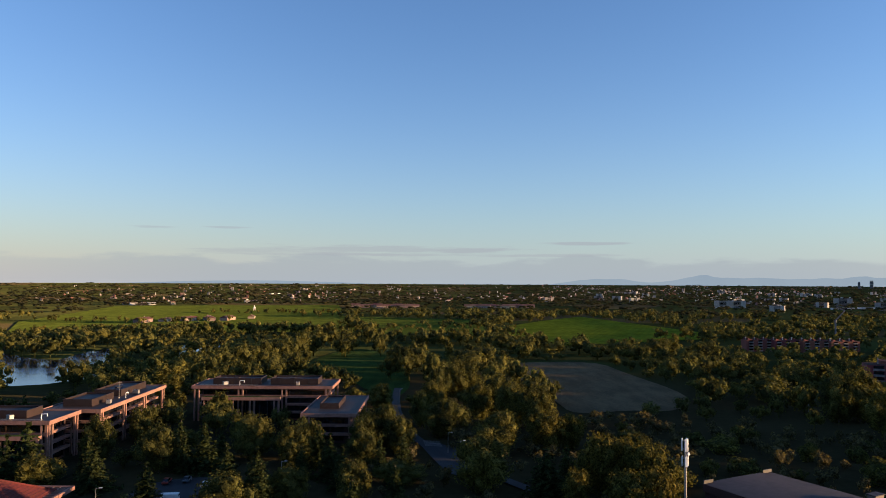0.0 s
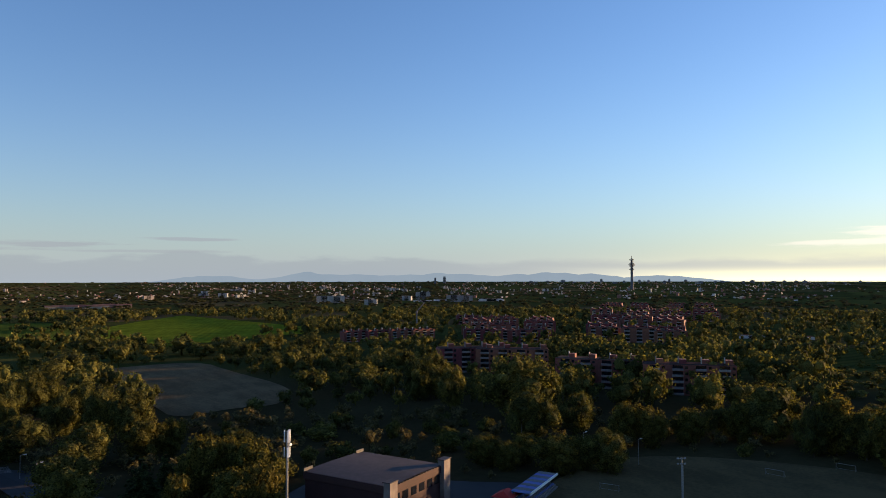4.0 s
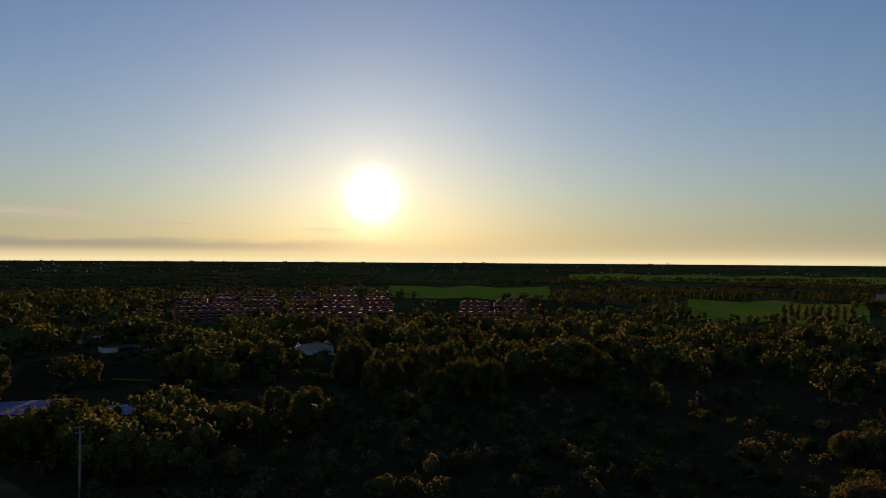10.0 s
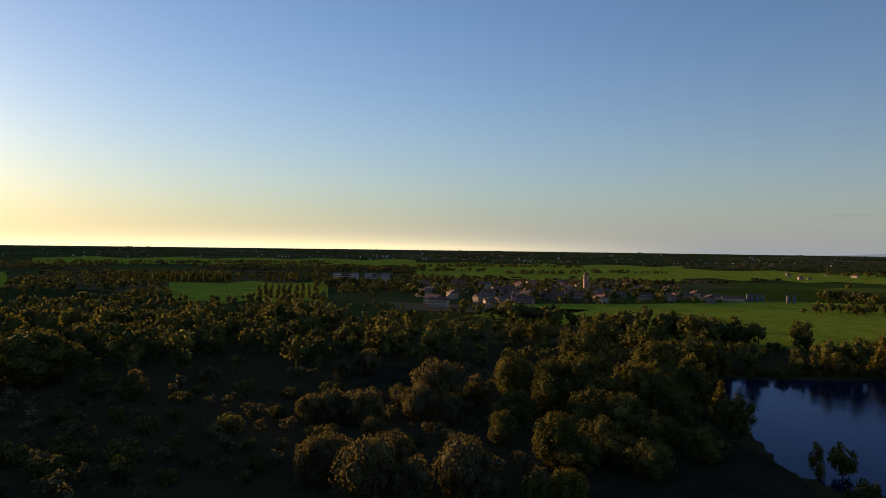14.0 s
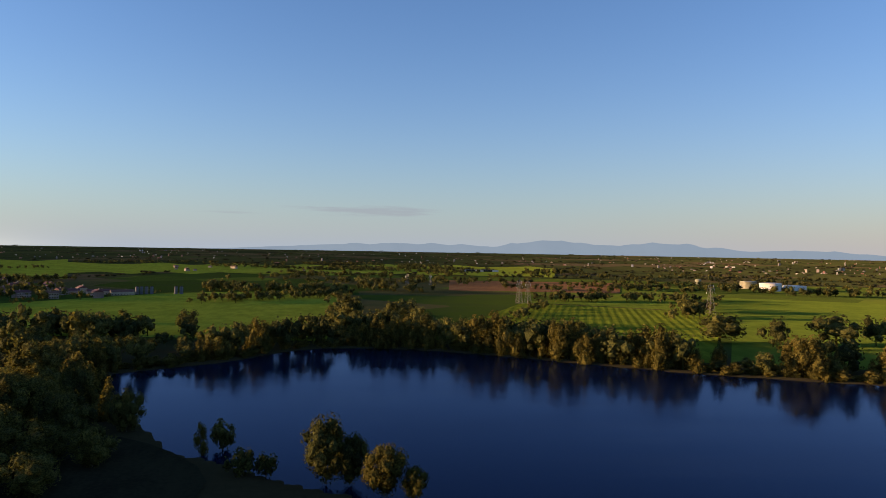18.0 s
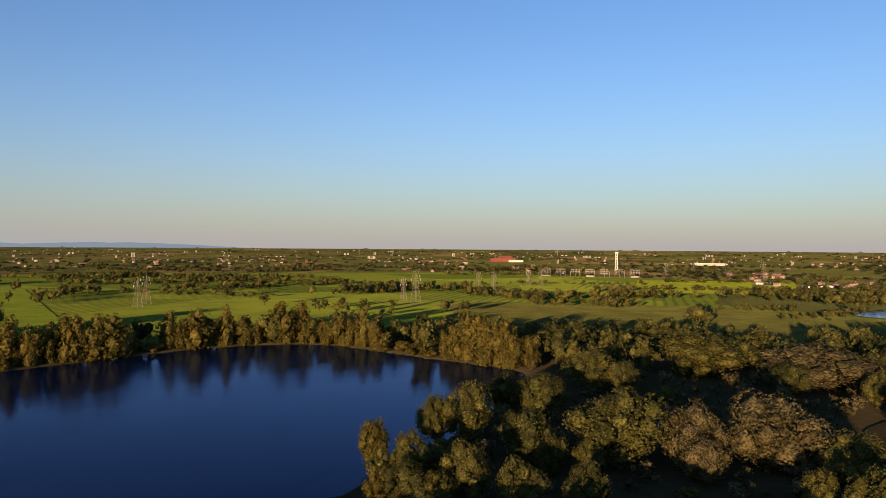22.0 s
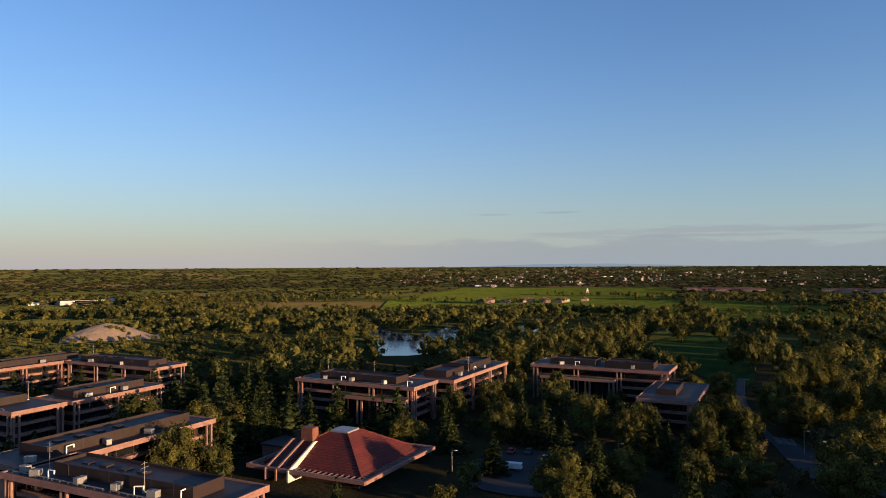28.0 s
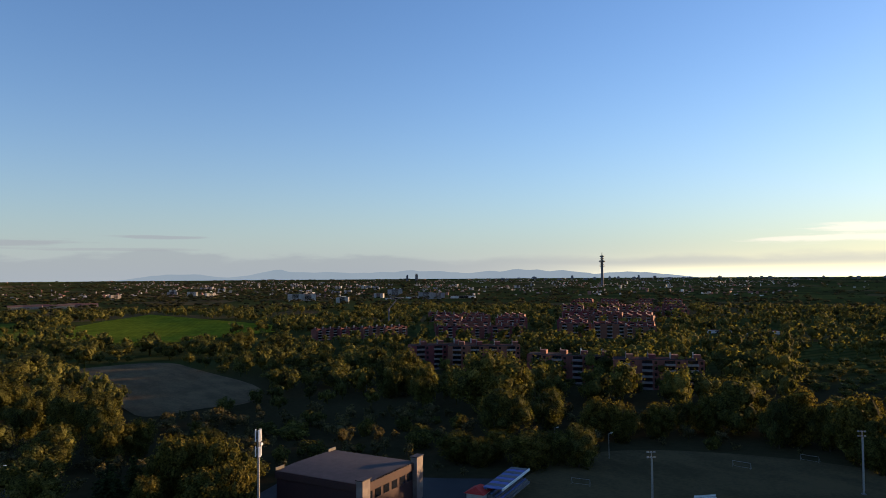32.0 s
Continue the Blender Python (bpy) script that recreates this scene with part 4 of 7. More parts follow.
GROVE_FRONT = [
    ("broadleaf", 267.4, 191, 20.1, 1.12), ("grey", 272.8, 197, 15.9, 0.79), ("grey", 273.7, 185, 10.6, 0.92), ("grey", 278.2, 205, 18, 1.05),
    ("broadleaf", 283.6, 201, 12.7, 1.25), ("broadleaf", 285.4, 163, 14.8, 0.91), ("broadleaf", 281.5, 170, 10.6, 0.79),
    ("broadleaf", 292.5, 207, 22.3, 1.16), ("broadleaf", 297.5, 161, 12.7, 1.38), ("turning", 260.6, 194, 13.8, 0.72),
    ("turning", 262.1, 179, 10.6, 0.72), ("broadleaf", 265.1, 181, 9.5, 0.77),
]
LAKE_CORNER = [
    ("turning", 247.8, 184, 12.7, 0.72), ("broadleaf", 250.7, 174, 11.7, 0.80), ("broadleaf", 252.8, 208, 13.8, 0.72),
    ("broadleaf", 255.3, 209, 17, 0.93), ("broadleaf", 260.4, 187, 14.8, 0.90), ("broadleaf", 261.3, 244, 13.8, 1.11),
    ("broadleaf", 258.4, 246, 13.8, 1.09), ("turning", 248.2, 155, 9.5, 0.72), ("broadleaf", 250.5, 154, 10.6, 1.03),
    ("turning", 253.1, 151, 9.5, 0.90), ("broadleaf", 255.3, 158, 13.8, 0.87), ("broadleaf", 259.6, 153, 11.7, 0.94),
    ("broadleaf", 264.9, 156, 10.6, 0.99),
]
OFFICE_TREES = [
    ("broadleaf", 313.0, 193, 17, 0.72), ("conifer", 311.7, 373, 15.9, 1.41), ("conifer", 313.0, 353, 11.7, 1.43),
    ("conifer", 316.5, 306, 15.9, 1.04), ("conifer", 317.8, 300, 14.8, 0.94), ("conifer", 320.2, 312, 15.9, 1.08),
    ("broadleaf", 317.2, 241, 12.7, 1.37), ("conifer", 314.4, 299, 13.8, 1.11), ("conifer", 319.0, 265, 12.7, 1.13),
    ("broadleaf", 315.6, 224, 9.5, 1.01), ("broadleaf", 295.0, 320, 9.5, 1.71), ("broadleaf", 292.7, 332, 11.7, 1.21),
]
SPECIMENS = (NORTH_ROW + NORTH_LAWN + NORTH_WOOD + MEADOW_EDGE + OFFICE_GARDEN + PITCH_WOOD + PITCH_EDGE
             + COURTS + HALL_WOOD + EAST_WOOD + EAST_CROWNS + SCRUB_WOOD + SCRUB_FRONT + SHORE_WOOD
             + LAKE_SHORE + FIELD_TREES + GROVE_BACK + GROVE_FRONT + LAKE_CORNER + OFFICE_TREES)


BOUNDS = [(min(p[0] for p in c), max(p[0] for p in c), min(p[1] for p in c), max(p[1] for p in c)) for c in CLEARINGS]


def open_ground(x, y, gap=0.0):
    """True where no clearing, water or building lies."""
    for poly, (x0, x1, y0, y1) in zip(CLEARINGS, BOUNDS):
        if x < x0 - gap or x > x1 + gap or y < y0 - gap or y > y1 + gap:
            continue
        if inside(x, y, poly) or (gap and near_outline(x, y, poly) < gap):
            return False
    for (ax, ay), (bx, by) in zip(ROAD, ROAD[1:]):
        t = max(0, min(1, ((x - ax) * (bx - ax) + (y - ay) * (by - ay)) / ((bx - ax) ** 2 + (by - ay) ** 2)))
        if math.hypot(ax + t * (bx - ax) - x, ay + t * (by - ay) - y) < 6.5:
            return False
    return True


# parts of the wood that stay low: bearings, distances, height
LOW_NEAR = [(357.0, 360, 168, 330, 3.0), (0, 1.8, 168, 232, 3.0), (88.5, 94.5, 320, 436, 6.0), (133, 150, 470, 740, 7.0), (143, 166, 640, 1120, 11.0), (10.5, 22, 250, 330, 7.0), (349, 359.9, 325, 372, 4.5), (326, 336, 300, 400, 7.0), (285.5, 294, 214, 335, 4.0)]
LOW_FAR = [(150, 170, 380, 450, 9.0), (67, 83, 226, 300, 3.5), (20, 48, 215, 256, 7.0), (44, 66, 225, 300, 9.0), (2, 25, 540, 720, 7.5), (340, 359.9, 620, 790, 8.0), (276, 290, 590, 705, 5.0), (0, 6, 490, 640, 9.0), (300, 317, 400, 612, 7.0),
           (60, 85, 300, 560, 4.5), (142, 160, 335, 480, 9.0)]
LOW_ZONES = LOW_NEAR + LOW_FAR


# open scrub and shaded ground between single trees: bearings, distances
QUIET = [(249, 300, 150, 335), (117, 164, 150, 335), (66, 117, 168, 300), (20, 66, 168, 300), (352, 360, 168, 300), (0, 20, 168, 320), (164, 186, 150, 330)]


def quiet(x, y):
    b, r = math.degrees(math.atan2(x, y)) % 360, math.hypot(x, y)
    return any(b0 <= b < b1 and r0 < r < r1 for b0, b1, r0, r1 in QUIET)


def cap(x, y, h):
    """The height that a tree may have at a place."""
    b, r = math.degrees(math.atan2(x, y)) % 360, math.hypot(x, y)
    for b0, b1, r0, r1, top in LOW_ZONES:
        if b0 < b < b1 and r0 < r < r1:
            return min(h, top * (0.7 + 0.3 * (h % 1)))
    return h


def plant_all():
    for kind, b, r, h, w in SPECIMENS:
        if r > 352 and kind not in ("conifer", "shrub"):
            FAR_TREES.append((kind, *polar(b, r), h, w * 1.14))
        else:
            plant(kind, *polar(b, r), h, w * 1.14)
    # cedars and garden trees between the offices and the road
    for _ in range(6000):
        if sum(k == "c" for k in COUNT) >= 62:
            break
        b, r = rng.uniform(296, 357), rng.uniform(160, 330)
        x, y = polar(b, r)
        if not open_ground(x, y, 1.5) or any(math.hypot(x - a, y - c) < (7.5 if b > 335 else 9.0) for a, c, q in TREES):
            continue
        before = any(p < x < q and u - 26 < y < u for p, q, u, w in WINGS) or any(q < x < q + 22 and u < y < w for p, q, u, w in WINGS)
        if before:
            plant("shrub" if rng.uniform() < 0.6 else "broadleaf", x, y, rng.uniform(3, 7), rng.uniform(0.9, 1.2))
        else:
            cedar = rng.uniform() < (0.85 if 309 < b < 324 else 0.6)
            plant("conifer" if cedar else "broadleaf", x, y, cap(x, y, rng.uniform(13, 19) if 309 < b < 324 else rng.uniform(9, 15)), rng.uniform(0.9, 1.2))
        COUNT.append("c")
    # single trees of the nearer wood
    for _ in range(9000):
        if sum(k == "n" for k in COUNT) >= 120:
            break
        b, r = rng.uniform(0, 360), math.sqrt(rng.uniform(168 ** 2, 290 ** 2))
        x, y = polar(b, r)
        scrub = inside(x, y, SCRUB_EAST) or quiet(x, y)
        if not open_ground(x, y, 3.0) or any(math.hypot(x - a, y - c) < (0.95 * q + 7.0) for a, c, q in TREES) or 296 < b < 357:
            continue
        if not scrub:
            continue
        plant("shrub", x, y, rng.uniform(2.5, 6.0), rng.uniform(0.9, 1.6))
        COUNT.append("n")
    # a few trees inside the office courts
    for x, y, h in ((-255, 170, 11), (-262, 190, 13), (-250, 200, 12), (-138, 122, 11), (-134, 136, 12)):
        plant("conifer" if h > 12 else "broadleaf", x, y, h, 0.9)


COUNT, FAR_TREES = [], []
plant_all()


# ---------------------------------------------------------------- woods beyond: joined trees
def simple_tree(h, rad, cards, size, lobes, r, narrow=False):
    if narrow:
        ls = poplar_lobes(h, rad, h * 0.1, r)
    else:
        ls = broad_lobes(h, rad, h * 0.15, lobes, r)
    v, f = crown_mesh(ls, cards, size, r, rings=1)
    if lobes == 1:
        return v, f
    stem = np.array([[-.3, -.3, 0], [.3, -.3, 0], [.3, .3, 0], [-.3, .3, 0], [-.2, -.2, h * .5], [.2, -.2, h * .5], [.2, .2, h * .5], [-.2, .2, h * .5]]) * [h / 15, h / 15, 1]
    sf = np.array([[0, 1, 5], [0, 5, 4], [1, 2, 6], [1, 6, 5], [2, 3, 7], [2, 7, 6], [3, 0, 4], [3, 4, 7]])
    return merge([(v, f), (stem, sf)])


def cedar_tree(h, rad, r):
    """A plain cedar: tiers of drooping sprays round a dark heart."""
    pieces, pts = [], []
    for k in range(8):
        t = k / 7
        z, reach = h * (0.12 + 0.84 * t), rad * (1 - t) ** 0.85 + 0.25
        pieces.append(lump((0, 0, z), (reach * 0.5, reach * 0.5, h * 0.07), 1, r))
        n = int(8 + 34 * (1 - t))
        a, q = r.uniform(0, 6.28, n), reach * r.uniform(0.45, 1.1, n)
        pts.append(np.stack([np.cos(a) * q, np.sin(a) * q, z - 0.2 * q + r.normal(0, 0.25, n)], 1))
    pts = np.concatenate(pts)
    pieces.append(leaf_cards(pts, np.tile([[0.0, 0.0, 1.0]], (len(pts), 1)), 1.25, r))
    return merge(pieces)


def woods(name, spots, models, mat, label):
    """One joined mesh of trees; spots: x, y, height scale, width scale, model."""
    pieces = []
    for x, y, s, w, k in spots:
        v, f = models[k % len(models)]
        a = rng.uniform(0, 6.28)
        c, d = math.cos(a), math.sin(a)
        pieces.append((v @ np.array([[c * w, d * w, 0], [-d * w, c * w, 0], [0, 0, s]]) + [x, y, terrain(math.hypot(x, y))], f))
    v, f = merge(pieces)
    ob = new(name, mesh_from(name, v, f, mat))
    return tagged(ob, label, "woodland", kind="stuff")


def estate(x, y, r):
    return any(inside(x, y, e) for e in ESTATES[:-1]) and r.uniform() > 0.42 or inside(x, y, ESTATES[-1]) and r.uniform() > 0.65


HEDGES_EAST = [
    ([(370, -720), (460, -850), (560, -960)], 170, 11, 42), ([(320, -790), (390, -900), (470, -1050)], 130, 11, 38),
    ([(745, -690), (700, -725), (650, -760)], 60, 14, 8), ([(-5, -450), (-8, -650), (-10, -890)], 70, 9, 6), ([(48, -470), (10, -495), (-30, -505), (-72, -490)], 190, 6, 9),
    ([(-60, -440), (-110, -420), (-160, -370)], 40, 15, 9),
    ([(-157, -70), (-166, -62), (-170, -48)], 22, 7, 3),
]
HEDGES_SOUTH = [
    ([(125, -740), (43, -802), (-9, -831)], 60, 11, 10), ([(-2, -490), (-43, -500), (-75, -489)], 26, 14, 9), ([(-143, -569), (-199, -669), (-244, -778)], 34, 8, 5),
    ([(-232, -781), (-306, -794), (-384, -777)], 34, 13, 6), ([(-283, -555), (-348, -631), (-419, -790)], 26, 13, 10), ([(-645, -917), (-753, -898)], 34, 14, 12),
    ([(-508, -554), (-632, -642), (-667, -590)], 30, 12, 14), ([(-1013, -884), (-977, -738), (-1021, -663)], 60, 12, 12), ([(-29, -1209), (-57, -977), (-144, -902)], 44, 14, 12),
    ([(160, -1225), (78, -1325), (5, -1400)], 16, 12, 30), ([(150, -940), (59, -891), (-9, -877)], 60, 15, 14), ([(-89, -1757), (-319, -2000), (-227, -1356)], 90, 14, 26),
]
HEDGES_PLAIN = [
    ([(-501, -1693), (-589, -1692), (-553, -1256)], 70, 14, 24), ([(-685, -770), (-679, -747)], 3, 16, 3),
    ([(-757, -348), (-858, -335), (-874, -238)], 70, 14, 14), ([(-823, -225), (-750, -118), (-863, 31)], 90, 13, 9), ([(-1064, -808), (-1118, -729), (-1115, -551)], 60, 9, 10),
    ([(-677, -118), (-720, -60), (-691, -25)], 36, 10, 9), ([(-611, 27), (-560, 36)], 7, 16, 4), ([(-937, 157), (-838, 186), (-952, 254)], 70, 14, 20),
    ([(-622, 109), (-684, 152), (-700, 176)], 30, 6, 8), ([(-702, 58), (-710, 114)], 16, 8, 8), ([(-995, -280), (-1093, -172), (-1117, -31)], 30, 8, 10),
]
HEDGES_WEST = [
    ([(60, -440), (10, -450), (-60, -440)], 60, 7, 8), ([(214, -540), (216, -550)], 3, 13, 3), ([(110, -455), (230, -470), (345, -490)], 60, 15, 10),
    ([(-520, 200), (-480, 150), (-430, 100)], 30, 12, 12), ([(-410, -150), (-440, -90), (-430, 60)], 70, 12, 16), ([(-298, 770), (-210, 780), (-120, 775)], 60, 13, 12),
    ([(-560, 1000), (-400, 960), (-300, 1000)], 40, 9, 14), ([(-240, 1160), (-100, 1120), (70, 1050)], 40, 12, 16), ([(-420, 1250), (-300, 1230), (-180, 1260)], 30, 9, 16),
    ([(-115, 700), (0, 660), (100, 620)], 60, 14, 18), ([(228, 1190), (100, 1080), (50, 900)], 40, 12, 12), ([(200, -900), (300, -740), (420, -560)], 70, 5, 14),
]
HEDGES_NORTH = [
    ([(228, 122), (236, 88), (214, 50), (192, 40)], 46, 14, 5), ([(440, 178), (540, 110), (500, 78)], 60, 15, 10), ([(250, 60), (240, 30), (200, 20)], 30, 13, 10),
    ([(330, 30), (400, 40), (470, 70)], 60, 15, 10), ([(-170, 830), (-60, 870), (30, 850)], 50, 7, 30), ([(-30, 960), (40, 900)], 24, 8, 20), ([(-620, -330), (-560, -240), (-620, -150)], 18, 12, 20),
]
HEDGES = HEDGES_EAST + HEDGES_SOUTH + HEDGES_PLAIN + HEDGES_WEST + HEDGES_NORTH


def far_town(r):
    """Small pale houses and blocks scattered over the far plain, past counting."""
    verts, faces = [], []
    cube = np.array([[x, y, z] for z in (0, 1) for x, y in ((-.5, -.5), (.5, -.5), (.5, .5), (-.5, .5))])
    gable = np.array([[-.55, 0, 1.35], [.55, 0, 1.35]])
    shape = np.concatenate([cube, gable])
    f = np.array([[0, 1, 5], [0, 5, 4], [1, 2, 6], [1, 6, 5], [2, 3, 7], [2, 7, 6], [3, 0, 4], [3, 4, 7], [4, 5, 9], [4, 9, 8], [6, 7, 8], [6, 8, 9], [5, 6, 9], [7, 4, 8]])
    n = 0
    for b0, b1, e0, e1, count in ((330, 420, 0.30, 1.7, 1500), (205, 300, 0.30, 1.4, 900), (60, 130, 0.30, 1.1, 420), (130, 205, 0.30, 1.2, 420), (8, 60, 0.27, 1.0, 1300), (236, 300, 1.0, 2.0, 60)):
        for _ in range(count):
            b, e = r.uniform(b0, b1), r.uniform(e0, e1)
            if noise.noise((b * 0.25, e * 2.0, 4.0)) < -0.15:
                continue
            lo, hi = 900.0, 4900.0
            for _ in range(20):
                q = (lo + hi) / 2
                if (EYE - terrain(q)) / q > math.tan(radians(e)):
                    lo = q
                else:
                    hi = q
            x, y = polar(b, q)
            if any(inside(x, y, w) for w in (SOUTH, FIELDS_WEST, GREEN_NORTH, POND, FIELD_WEST2)):
                continue
            tower = r.uniform() < 0.12
            size = np.array([r.uniform(9, 26), r.uniform(8, 12), r.uniform(5, 9) if not tower else r.uniform(12, 22)]) * min(0.75, 0.16 + 420 / q)
            a = r.uniform(0, 6.28)
            c, d = math.cos(a), math.sin(a)
            verts.append((shape * size) @ np.array([[c, d, 0], [-d, c, 0], [0, 0, 1]]) + [x, y, terrain(q) + 1.5])
            faces.append(f + n)
            n += len(shape)
    m = bpy.data.materials.new("town_walls")
    m.use_nodes = True
    t = Nodes(m.node_tree)
    m.node_tree.nodes.clear()
    k = t.add("NewGeometry").outputs["Random Per Island"]
    ramp = t.add("ValToRGB", {0: k})
    ramp.color_ramp.interpolation = "CONSTANT"
    ramp.color_ramp.elements[0].color, ramp.color_ramp.elements[1].color = (0.50, 0.45, 0.40, 1), (0.20, 0.09, 0.065, 1)
    ramp.color_ramp.elements[1].position = 0.62
    for p, c in ((0.14, (0.34, 0.28, 0.22, 1)), (0.38, (0.26, 0.20, 0.17, 1))):
        ramp.color_ramp.elements.new(p).color = c
    t.add("OutputMaterial", {"Surface": t.add("BsdfPrincipled", {"Base Color": ramp.outputs[0], "Roughness": 0.8})})
    tagged(new("far_town", mesh_from("far_town", np.concatenate(verts), np.concatenate(faces), m)), "far pale houses and blocks scattered over the plain", "town", kind="stuff")


def grow_woods():
    r = np.random.default_rng(3)
    mid = [simple_tree(15, 7.6, 400, 0.80, 8, r) for _ in range(6)]
    bush = [simple_tree(15, 7.6, 90, 1.6, 4, r) for _ in range(5)]
    cedar = [cedar_tree(15, 5.0, r) for _ in range(3)]
    mid_b = [simple_tree(15, 7.4, 120, 1.15, 6, r) for _ in range(6)]
    mid_thin = [simple_tree(20, 3.6, 240, 1.0, 5, r, True) for _ in range(3)]
    low = [simple_tree(14, 7, 24, 1.9, 3, r) for _ in range(6)]
    far = [simple_tree(12, 7.5, 6, 2.8, 1, r) for _ in range(5)]
    near, mids, fars = [[], [], []], [[], []], [[], []]
    thin, bank, shade_trees, near_b, scrub, cedars = [], [], [], [[], [], []], [], []
    # rows of poplars in the fields
    for a, b, n, h in (((1035, -526), (919, -653), 34, 0.95), ((625, -482), (590, -531), 10, 0.9), ((917, -725), (908, -816), 9, 0.8)):
        for k in range(n):
            t = k / (n - 1)
            thin.append((a[0] + (b[0] - a[0]) * t, a[1] + (b[1] - a[1]) * t, h * r.uniform(0.9, 1.1), 1.0, k))
    # thin trees along the far bank of the lake
    for i, (ax, ay) in enumerate(LAKE):
        bx, by = LAKE[(i + 1) % len(LAKE)]
        if math.hypot(ax, ay) < 250 or (ay > -75 and ax > -330):
            continue
        d = math.hypot(bx - ax, by - ay)
        out = Vector((by - ay, ax - bx)).normalized()
        if inside((ax + bx) / 2 + out.x * 3, (ay + by) / 2 + out.y * 3, LAKE):
            out = -out
        east = ax > -70
        n = max(2, int(d / 2.4))
        for k in range(n):
            t = (k + r.uniform(0.1, 0.9)) / n
            off = r.uniform(0.5, 13.0)
            x, y = ax + (bx - ax) * t + out.x * off, ay + (by - ay) * t + out.y * off
            swell = max(0.0, min(1.0, (0.45 if east else 0.6) + 1.5 * noise.noise((x * 0.04, y * 0.04, 1.0))))
            tall = swell > (0.45 if east else 0.25)
            s = min(1.7, r.uniform(1.3, 1.7), 9.0) if swell > 0.95 and r.uniform() < 0.25 else (0.5 + (0.9 if east else 1.4) * swell) * r.uniform(0.6, 1.1) if tall else r.uniform(0.14, 0.45)
            bank.append((x, y, s, s * (r.uniform(0.7, 1.2) if tall else r.uniform(2.0, 3.2)), int(r.integers(5))))
    # hedges and clumps in the fields: line, trees, height, spread
    for line, n, h, spread in HEDGES:
        for _ in range(n):
            k = int(r.integers(len(line) - 1))
            t = r.uniform()
            x = line[k][0] + (line[k + 1][0] - line[k][0]) * t + r.normal(0, spread)
            y = line[k][1] + (line[k + 1][1] - line[k][1]) * t + r.normal(0, spread)
            if any(inside(x, y, w) for w in WATERS):
                continue
            s = h / 14 * r.uniform(0.55, 1.15)
            (near_b[int(r.integers(3))] if math.hypot(x, y) < 480 else mids[int(r.integers(2))]).append((x, y, s, s * r.uniform(0.8, 1.2), int(r.integers(6))))
    # hedgerows that cross the southern fields
    for k in range(90):
        b0, q0 = (r.uniform(192, 285), r.uniform(900, 1900)) if k < 46 else (r.uniform(100, 198), r.uniform(1150, 2300))
        span, drift = r.uniform(4, 13), r.uniform(-120, 120)
        n = int(span * q0 / 700)
        for j in range(n * 2):
            t = r.uniform()
            x, y = polar(b0 + span * (t - 0.5), q0 + drift * t + r.normal(0, 7))
            if not any(inside(x, y, w) for w in WATERS):
                s = r.uniform(0.3, 0.85)
                mids[int(r.integers(2))].append((x, y, s, s * r.uniform(1.0, 1.6), int(r.integers(6))))
    taken = {}

    def free(x, y, gap):
        c = (int(x // 15), int(y // 15))
        for i in (-1, 0, 1):
            for j in (-1, 0, 1):
                for a, b in taken.get((c[0] + i, c[1] + j), ()):
                    if math.hypot(x - a, y - b) < gap:
                        return False
        taken.setdefault(c, []).append((x, y))
        return True

    for kind, x, y, h, w in FAR_TREES:
        h0, r0 = SIZES[kind]
        if kind == "poplar":
            thin.append((x, y, h / 20, h / h0 * w, int(r.integers(3))))
        else:
            wide = r0 * h / h0 * w / 7.6
            near[0 if kind == "grey" else 1 if kind == "turning" else 2].append((x, y, h / 15, wide, int(r.integers(6))))
        free(x, y, 0.0)
    # cedars behind the offices
    for _ in range(900):
        b, q = r.uniform(300, 330), r.uniform(215, 330)
        x, y = polar(b, q)
        if open_ground(x, y, 3.0) and free(x, y, 9.0):
            s = r.uniform(0.75, 1.2)
            cedars.append((x, y, s, s * r.uniform(0.9, 1.2), int(r.integers(3))))
    alone = np.array([(x, y, 0.9 * q + 6.5) for x, y, q in TREES])
    for k in range(20000):
        b, q = r.uniform(0, 360), math.sqrt(r.uniform(168 ** 2, (300 if k < 6000 else 540) ** 2))
        x, y = polar(b, q)
        if 306 < b < 326 and q < 320:
            continue
        if 326.5 < b < 334.5 and 325 < q < 460 and r.uniform() < 0.85:
            continue
        if open_ground(x, y, 4.0) and not (inside(x, y, SCRUB_EAST) and r.uniform() > 0.2) and not estate(x, y, r) and not (np.hypot(alone[:, 0] - x, alone[:, 1] - y) < alone[:, 2] * (0.72 if quiet(x, y) else 1.0)).any() and free(x, y, (6.8 if quiet(x, y) else 14.5) if q < 330 else 10.8):
            glade = noise.noise((x * 0.035, y * 0.035, 8.0)) < -0.1
            small = 0.45 if glade else 0.74 if b > 296 or b < 38 else 1.0
            s = cap(x, y, 15 * small * (r.uniform(0.75, 1.4) if q < 330 else r.uniform(0.65, 1.3))) / 15
            if quiet(x, y):
                s = r.uniform(2.0, 6.5) / 15
                scrub.append((x, y, s, s * r.uniform(0.9, 1.5), int(r.integers(5))))
                continue
            (near if q < 330 else near_b)[int(r.integers(3))].append((x, y, s, max(s, 0.62) * r.uniform(0.85, 1.15), int(r.integers(6))))
